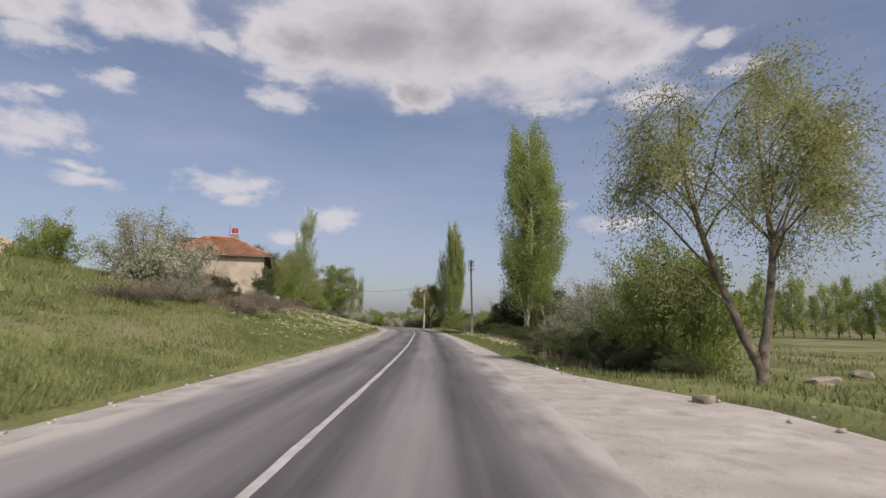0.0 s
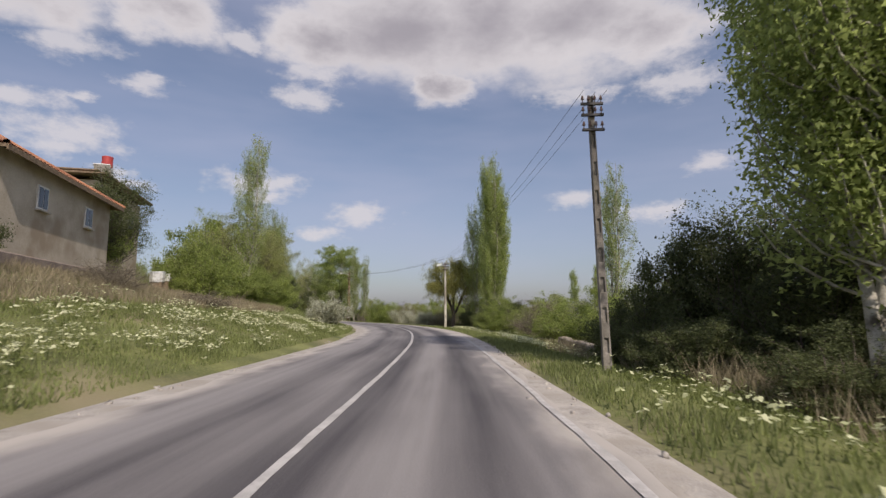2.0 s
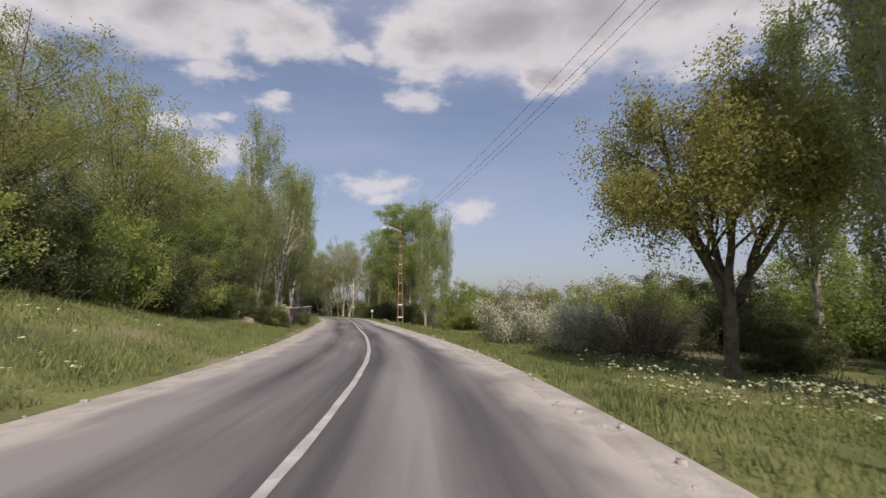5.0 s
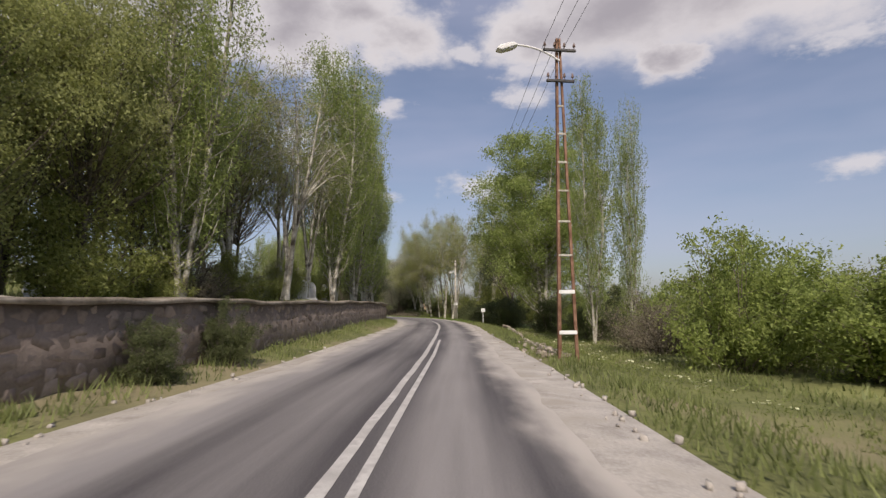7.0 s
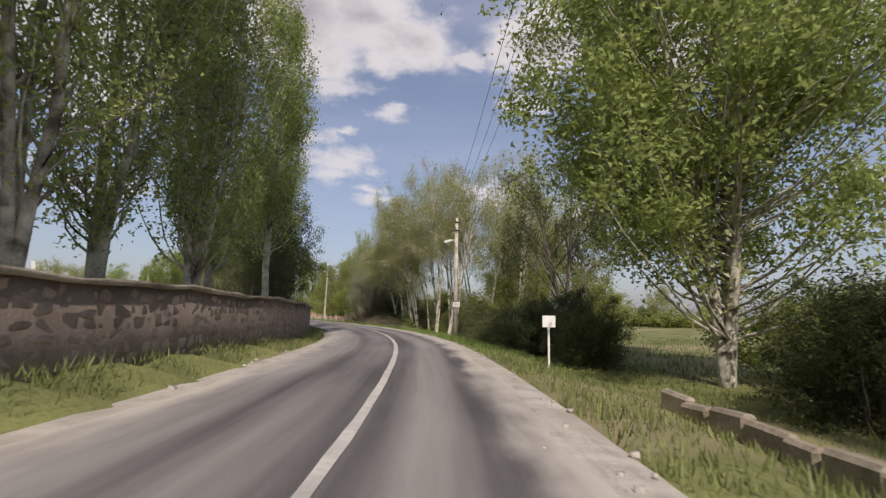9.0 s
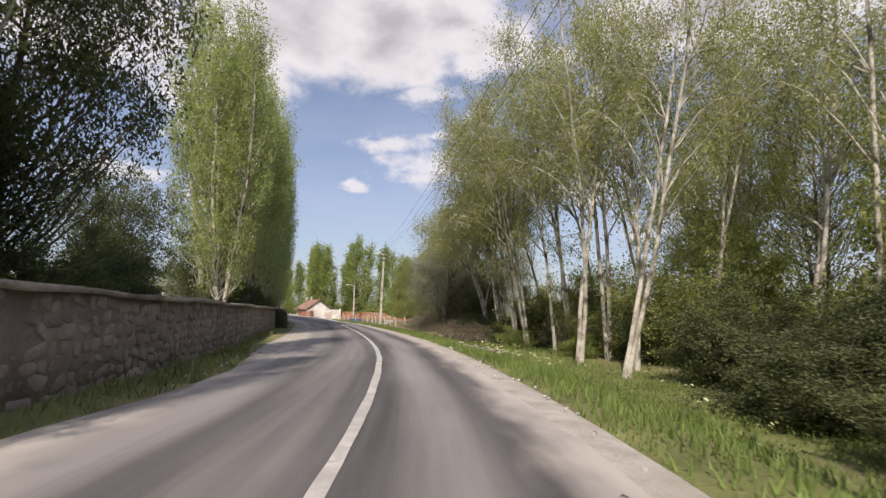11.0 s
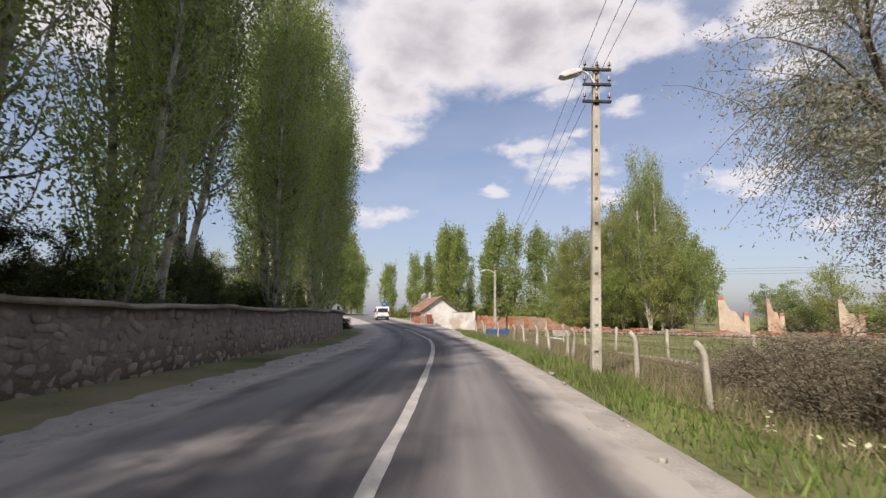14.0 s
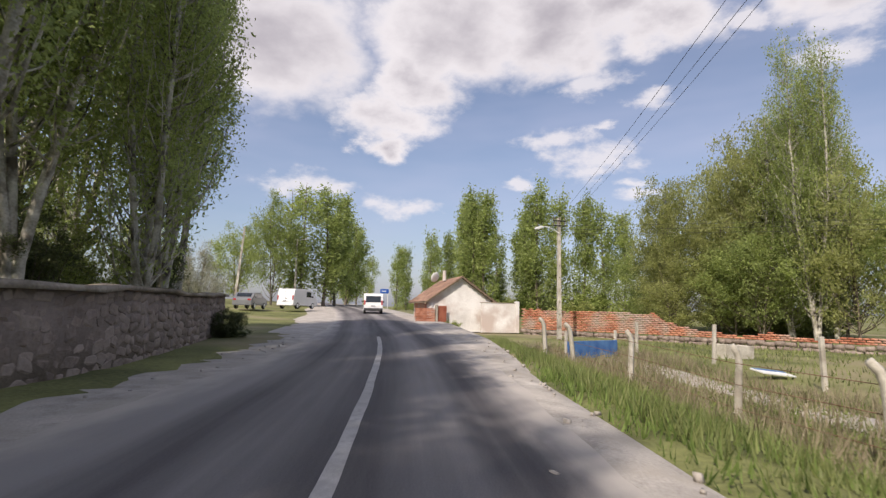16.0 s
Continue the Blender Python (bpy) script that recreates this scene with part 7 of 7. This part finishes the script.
for k in range(13):
    q = k / 12
    x_, y_ = -19.6 - 6.8 * q, 70 + 20 * q
    z_ = float(ground_xy(np.array([x_]), np.array([y_]))[0])
    hive = thing("white_box", pose(x_, y_, z_ + .75, 0, 0, rs.uniform(0, 60)), "white painted box set along the bank edge", "box", "white boxes on the bank")
    hh = rs.uniform(.4, .75)
    part("box_body", boxed((.5, .45, hh), (0, 0, hh / 2), None, .02), MARBLE, hive)
    part("box_lid", boxed((.56, .51, .06), (0, 0, hh + .03), None, .01), WHITE_METAL, hive)
    part("box_stand", boxed((.4, .36, 1.0), (0, 0, -.5), None, .02), TIMBER, hive)
old = thing("ruined_house", pose(-33, 36, 4.4, 0, 0, 20), "broken mud-brick outbuilding on top of the bank", "ruin")
bm = bmesh.new()
prism(bm, [(-4, -1), (4, -1), (4, 2.2), (2.5, 2.7), (1, 2.3), (-1, 2.6), (-2.5, 1.9), (-4, 2.3)], 1, -.25, .25)
part("wall", bm, ADOBE, old)
part("wall", boxed((.4, 4, 2.6), (3.8, 2, .6), None, .05), WHITEWASH, old)

# ---- vehicles ----
def wheel_on(ob, x, y, r=.31):
    w = bmesh.new()
    cylinder(w, r, .2, Matrix.Translation((x, y, r)) @ Matrix.Rotation(radians(90), 4, "Y"), seg=24)
    bmesh.ops.bevel(w, geom=[e for e in w.edges if len(e.link_faces) == 2 and e.calc_face_angle() > 1], offset=.03, segments=2, affect="EDGES")
    tyre = part("wheel", w, RUBBER, ob, "black tyre")
    for side in (-1, 1):
        rim = bmesh.new()
        cylinder(rim, r * .62, .03, Matrix.Translation((x + side * .1, y, r)) @ Matrix.Rotation(radians(90), 4, "Y"), seg=20)
        part("rim", rim, WHITE_METAL, tyre, "pale wheel rim")


def minibus(x, y, z, turn, paint, label, length=4.3, width=1.72, height=1.85, panel=False):
    """A small van; its tail is at y = 0 and it faces +y."""
    ob = thing("van", pose(x, y, z, 0, 0, turn), label, "van")
    bm = bmesh.new()
    side = [(0.02, .32), (0, .75), (.06, 1.1), (.16, height - .12), (.30, height), (length * .62, height), (length * .74, height - .1), (length * .88, 1.12), (length * .985, .95), (length, .6), (length - .04, .3)]
    prism(bm, side, 0, -width / 2, width / 2, .07)
    part("body", bm, paint, ob)
    part("bumper", boxed((width * .98, .16, .24), (0, .02, .42), None, .04), PLASTIC if not panel else paint, ob, "dark bumper")
    part("bumper", boxed((width * .98, .16, .26), (0, length - .04, .44), None, .04), PLASTIC, ob, "dark bumper")
    if not panel:
        lean = pose(0, 0, 0, -9)
        part("rear_window", boxed((width * .78, .03, .56), (0, .075, 1.34), lean, .01), WINDOW, ob, "dark rear window")
        for sx in (-1, 1):
            for y0, y1 in ((.35, 1.35), (1.5, 2.45), (2.55, 3.15)):
                part("side_window", boxed((.02, y1 - y0, .5), (sx * (width / 2 + .002), (y0 + y1) / 2, 1.36), None, .006), WINDOW, ob, "dark side window")
    else:
        for sx in (-1, 1):
            part("side_window", boxed((.02, .8, .5), (sx * (width / 2 + .002), length * .62, 1.36), None, .006), WINDOW, ob, "dark side window")
        part("door_seam", boxed((.012, .01, 1.25), (0, -.0, 1.05)), PLASTIC, ob)
        part("door_handle", boxed((.14, .04, .05), (.12, -.01, .95), None, .01), PLASTIC, ob)
    part("windscreen", boxed((width * .82, .02, .62), (0, length * .81, 1.42), pose(0, 0, 0, 48), .006), WINDOW, ob, "dark windscreen")
    for sx in (-1, 1):
        part("tail_light", boxed((.13, .07, .42), (sx * (width / 2 - .09), .03, 1.02), None, .02), RED_LENS, ob, "red tail light")
        part("mirror", boxed((.2, .1, .16), (sx * (width / 2 + .12), length * .72, 1.15), None, .03), PLASTIC, ob)
        part("headlight", boxed((.3, .1, .16), (sx * (width / 2 - .22), length - .04, .78), None, .03), WHITE_METAL, ob)
        wheel_on(ob, sx * (width / 2 - .1), .75)
        wheel_on(ob, sx * (width / 2 - .1), length - .85)
    part("plate", boxed((.5, .02, .11), (0, -.035, .72), None, .005), WHITE_METAL, ob, "pale number plate")
    part("plate_bar", boxed((.36, .008, .05), (0, -.048, .72)), PLASTIC, ob)
    for sx in (-1, 1):
        part("roof_rail", boxed((.04, 2.0, .04), (sx * (width / 2 - .16), 1.5, height + .02), None, .01), PLASTIC, ob)
    return ob


vx, vy = along(288.5, -0.6)
minibus(float(vx), float(vy), float(road_z(288.5)) + .05, heading(289) - 4, CAR_WHITE, "white compact minibus with dark rear window on the road")
minibus(-137.4, 225.7, 1.0, 38, CAR_WHITE, "white panel van parked on the gravel yard", 4.2, 1.75, 1.85, True)
vx, vy, vz = -134.6, 221.2, .95
car = thing("car", pose(vx, vy, vz, 0, 0, 55), "dark grey car parked behind the white van", "car")
bm = bmesh.new()
prism(bm, [(0, .3), (0, .8), (.25, .92), (.75, 1.36), (2.1, 1.4), (2.85, .95), (3.75, .85), (3.9, .5), (3.85, .3)], 0, -.8, .8, .06)
part("body", bm, CAR_GREY, car)
part("rear_window", boxed((1.2, .02, .42), (0, .48, 1.16), pose(0, 0, 0, -46)), WINDOW, car)
for sx in (-1, 1):
    part("tail_light", boxed((.26, .05, .14), (sx * .6, .0, .78), None, .02), RED_LENS, car)
    part("side_window", boxed((.02, 1.7, .32), (sx * .802, 1.55, 1.12), None, .006), WINDOW, car)
    wheel_on(car, sx * .72, .7, .29)
    wheel_on(car, sx * .72, 3.1, .29)
bx, by = along(305, 3.0)
sign = thing("road_sign", pose(float(bx), float(by), float(road_z(305)), 0, 0, heading(300) + 10), "blue direction sign on a thin grey post", "road sign")
part("post", boxed((.07, .07, 2.6), (0, 0, 1.3), None, .01), WHITE_METAL, sign)
part("plate", boxed((1.1, .04, .55), (-.45, -.05, 2.2), None, .02), SIGN_BLUE, sign, "blue plate")
part("arrow_bar", boxed((.5, .01, .1), (-.5, -.076, 2.2)), WHITE_METAL, sign)
# white houses on the hill above the cemetery
for x_, y_, w_, t_ in ((-154.3, 192.4, 5.0, 20), (-153.0, 199.0, 4.2, 60), (-151.0, 207.5, 5.5, 40)):
    z_ = float(ground_xy(np.array([x_]), np.array([y_]))[0])
    far_house = thing("hill_house", pose(x_, y_, z_ - .3, 0, 0, t_), "small white house on the green hill", "house", "houses on the hill")
    part("wall", boxed((w_, 4.0, 2.9), (0, 0, 1.45), None, .02), WHITEWASH, far_house)
    bm = bmesh.new()
    prism(bm, [(-2.3, 2.88), (2.3, 2.88), (0, 3.9)], 0, -w_ / 2 - .25, w_ / 2 + .25)
    part("roof", bm, TILE, far_house, "red tiled roof")
    for k in (-1, 1):
        part("window", boxed((.8, .06, .9), (k * w_ * .25, -2.02, 1.6)), WINDOW, far_house, "dark window")

# ---- grass, flowers and litter of the verges ----
def scatter(seed, count, s0, s1, d0, d1, near=1.0):
    """Places in a strip along the road, thicker towards its inner edge."""
    rg = np.random.default_rng(seed)
    s = rg.uniform(s0, s1, count)
    u = rg.uniform(0, 1, count) ** near
    d = d0 + (d1 - d0) * u
    p = along(s, d)
    return p[:, 0], p[:, 1], ground_sd(s, d, p[:, 0], p[:, 1]), s, d, rg


def blades(name, seed, count, s0, s1, d0, d1, low, high, mat, label, near=1.6, width=.035, keep=None, lean=.35):
    x, y, z, s, d, rg = scatter(seed, count, s0, s1, d0, d1, near)
    clump = 0.55 + 0.45 * np.sin(x * 1.1 + 2 * np.sin(y * .7)) * np.sin(y * 1.3 + 1.5 * np.sin(x * .9))
    ok = rg.uniform(0, 1, count) < clump + .25
    if keep is not None:
        ok &= keep(s, d)
    x, y, z, clump = x[ok], y[ok], z[ok], clump[ok]
    k = len(x)
    h = rg.uniform(low, high, k) * (.6 + .6 * clump)
    az = rg.uniform(0, 6.28, k)
    w = width * rg.uniform(.6, 1.4, k)
    ba = rg.uniform(0, 6.28, k)
    tip = np.stack([x + np.cos(az) * h * lean * rg.uniform(0, 1.5, k), y + np.sin(az) * h * lean * rg.uniform(0, 1.5, k), z + h], 1)
    a = np.stack([x + np.cos(ba) * w, y + np.sin(ba) * w, z - .03], 1)
    b = np.stack([x - np.cos(ba) * w, y - np.sin(ba) * w, z - .03], 1)
    V = np.stack([a, b, tip], 1).reshape(-1, 3)
    ob = new(name, mesh_of(name, V, np.arange(3 * k).reshape(k, 3), mat))
    return tagged(ob, label, "grass", kind="stuff")


def off_road(s, d):
    return (d < left_edge(s) - gravel_left(s) + .1) | (d > verge_right(s) + .05)


GRASS = "ragged green grass along the road verge"
blades("verge_grass", 213, 60000, 18, 112, 1.9, 6.5, .04, .16, BLADES, GRASS, 1.3, .012, off_road, .6)
blades("verge_grass", 211, 42000, 225, 263, 2.6, 9, .08, .32, BLADES, GRASS, 1.2, .013, off_road, .6)
blades("verge_grass", 212, 60000, 0, 122, -5.0, -7.2, .04, .15, BLADES, GRASS, 1.3, .012, off_road, .6)
blades("verge_grass", 201, 100000, -2, 165, 1.9, 8.0, .05, .2, BLADES, GRASS, 1.5, .014, off_road, .6)
blades("verge_grass", 214, 85000, 165, 262, 1.9, 9.0, .06, .24, LUSH, "fresh bright green grass along the road verge", 1.4, .014, off_road, .6)
blades("verge_grass", 202, 150000, -2, 122, -5.0, -12, .05, .2, BLADES, GRASS, 1.2, .016, off_road, .6)
blades("verge_grass", 203, 45000, 120, 264, -4.1, -7.0, .08, .3, BLADES, GRASS, 1.0, .014, lambda s, d: off_road(s, d) & (d > wall_d(s) + .1) & (s < 208), .6)
blades("bank_grass", 204, 70000, -2, 100, -10, -26, .12, .34, BLADES, "tall rough grass on the roadside bank", 1.0, .028, None, .6)
blades("meadow_grass", 205, 70000, -2, 270, 7, 26, .1, .3, BLADES, "green meadow grass below the road", 1.2, .028, None, .6)
blades("cemetery_grass", 206, 30000, 130, 262, -9, -26, .12, .4, BLADES, "rough grass between the gravestones", 1.0, .035, lambda s, d: d < wall_d(s) - .5, .6)
blades("dry_stalks", 207, 16000, 18, 62, 5.0, 9.0, .25, .8, DRY, "dry grey stalks standing in the ditch", 1.0, .012, None, .6)
blades("dry_stalks", 208, 70000, 28, 85, -11.2, -18, .2, .6, DRY, "dry brown stalks on the bank", 1.0, .016, None, .6)
blades("dry_stalks", 209, 30000, 222, 262, 4.0, 9, .15, .55, DRY, "dry stalks along the fence", 1.0, .014, None, .6)


def herbs(name, seed, count, per, s0, s1, d0, d1, label, size=.07, tall=.35, keep=off_road):
    """Low domes of leafy herbs, thick and thin along the verge."""
    x, y, z, s, d, rg = scatter(seed, count, s0, s1, d0, d1, 1.0)
    ok = keep(s, d) & (np.sin(s * .5 + 2 * np.sin(s * .13)) + np.sin(d * 1.3 + s * .2) + rg.normal(size=count) * .6 > -.3)
    x, y, z = x[ok], y[ok], z[ok]
    k = len(x)
    r = rg.uniform(.15, .5, k)
    a, q = rg.uniform(0, 6.28, (k, per)), np.sqrt(rg.uniform(0, 1, (k, per)))
    px = x[:, None] + np.cos(a) * q * r[:, None]
    py = y[:, None] + np.sin(a) * q * r[:, None]
    pz = z[:, None] + (r[:, None] * tall * 2) * (1 - q ** 2) * rg.uniform(.4, 1.05, (k, per)) + .02
    v, f = leaves(np.stack([px, py, pz], -1).reshape(-1, 3), size, rg, 0, .6)
    return tagged(new(name, mesh_of(name, v, f, HERB)), label, "herbs", kind="stuff")


HERBS = "leafy green herbs growing in clumps on the verge"
herbs("verge_herbs", 251, 1700, 34, 18, 110, 3.6, 8.5, HERBS)
herbs("verge_herbs", 252, 2300, 30, 5, 120, -6.2, -15, HERBS)
herbs("verge_herbs", 253, 1100, 34, 110, 225, 3.4, 7.5, HERBS)
herbs("verge_herbs", 254, 500, 34, 122, 262, -4.5, -7.0, HERBS, .07, .3, lambda s, d: off_road(s, d) & (d > wall_d(s) + .2))
herbs("verge_herbs", 255, 700, 34, 222, 262, 3.4, 8.0, HERBS)


def flowers(name, seed, patches, per, label, size=.029, low=.2, high=.42):
    """Patches of umbels: small domes of petals on stalks, with leafy stems below."""
    rg = np.random.default_rng(seed)
    V, Fc, n = [], [], 0
    SV = []
    for s0, d0, wide, gain in patches:
        k = int(per * gain)
        s = s0 + rg.normal(size=k) * wide
        d = d0 + rg.normal(size=k) * wide * .32
        ok = off_road(s, d) & (np.sin(s * 1.1 + d * 2.1) + np.sin(s * .43 - d * 1.7 + 1) + .35 * rg.normal(size=k) > .1)
        s, d = s[ok], d[ok]
        k = len(s)
        p = along(s, d)
        z = ground_sd(s, d, p[:, 0], p[:, 1]) + rg.uniform(low, high, k)
        for c in range(5):
            q = np.stack([p[:, 0], p[:, 1], z], 1) + rg.normal(size=(k, 3)) * np.array([.05, .05, .015])
            r = size * rg.uniform(.6, 1.3, k)
            a = rg.uniform(0, 6.28, k)
            tilt = rg.normal(size=(k, 2)) * .35
            ring = []
            for j in range(4):
                th = a + j * 1.5708
                dx, dy = np.cos(th) * r, np.sin(th) * r
                ring.append(q + np.stack([dx, dy, dx * tilt[:, 0] + dy * tilt[:, 1]], 1))
            V.append(np.stack(ring, 1).reshape(-1, 3))
            Fc.append(np.arange(4 * k).reshape(k, 4) + n)
            n += 4 * k
        for c in range(2):
            az = rg.uniform(0, 6.28, k)
            top = np.stack([p[:, 0], p[:, 1], z], 1)
            a = np.stack([p[:, 0] + np.cos(az) * .05, p[:, 1] + np.sin(az) * .05, z - .5], 1)
            SV.append(np.stack([a, a + np.stack([.03 * np.sin(az), .03 * np.cos(az), 0 * az], 1), top], 1).reshape(-1, 3))
    ob = tagged(new(name, mesh_of(name, np.concatenate(V), np.concatenate(Fc), PETALS)), label, "wildflowers", kind="stuff")
    st = np.concatenate(SV)
    tagged(new("flower_stems", mesh_of("flower_stems", st, np.arange(len(st)).reshape(-1, 3), BLADES)), "green stems under the wildflowers", "wildflowers", kind="stuff")
    return ob


UMBELS = "white umbel wildflowers in the verge grass"
flowers("wildflowers", 301, [(32, 4.2, 3.5, 1.0), (37, 4.6, 3.5, .9), (42, 4.4, 3, .5), (57.5, 4.4, 2.2, 1.3), (61.5, 4.7, 2.5, 1.5), (66.5, 4.4, 2.6, 1.2), (73, 4.6, 3, .4), (80, 6.4, 4, .5), (92, 6.8, 4, .4), (98, 7.2, 3, .2), (90.4, 7.0, 2.0, 1.5), (94, 7.6, 2.0, .5)], 420, UMBELS, .033)
flowers("wildflowers", 302, [(30, -9, 4, .2), (36, -8, 4, .6), (42, -9, 5, 1.0), (48, -8.2, 4, 1.3), (55, -9, 5, 1.3), (62, -8.4, 5, 1.2), (68, -9.6, 4, .9), (52, -11, 5, .9), (44, -11.5, 4, .6), (90, -8, 5, .4), (38, -7, 5, 1.2), (46, -7, 5, 1.4), (58, -7, 5, 1.4), (66, -7.4, 4, 1.2), (27, -7.5, 4, .5)], 330, UMBELS, .036)
flowers("wildflowers", 303, [(128, 4.6, 2.5, .15), (131.5, 5.2, 2.2, .2), (192, 5.0, 4, .3), (197, 4.6, 4, .3), (206, 4.4, 4, .35), (213, 4.6, 4, .4), (219, 4.8, 3, .3), (100, 7.5, 4, .3), (140, 7, 5, .3)], 240, UMBELS)
gv = []
rg_ = np.random.default_rng(401)
for k in range(900):
    s_ = rg_.uniform(0, 262)
    if k % 2:
        d_ = float(verge_right(np.array([s_]))[0]) - abs(rg_.normal()) * .35
    else:
        d_ = float(left_edge(s_)) - .3 - abs(rg_.normal()) * .3
    pxy = along(s_, d_)
    r_ = rg_.uniform(.012, .04)
    gv.append((cube_v * r_ * 2 * rg_.uniform(.6, 1.2, 3) + rg_.normal(size=(8, 3)) * r_ * .25) + np.array([pxy[0], pxy[1], float(road_z(s_)) + .012]))
gf = np.concatenate([cube_f + 8 * k for k in range(len(gv))])
tagged(new("loose_gravel", mesh_of("loose_gravel", np.concatenate(gv), gf, GRAVEL)), "loose pebbles scattered on the gravel shoulder", "gravel", kind="stuff")
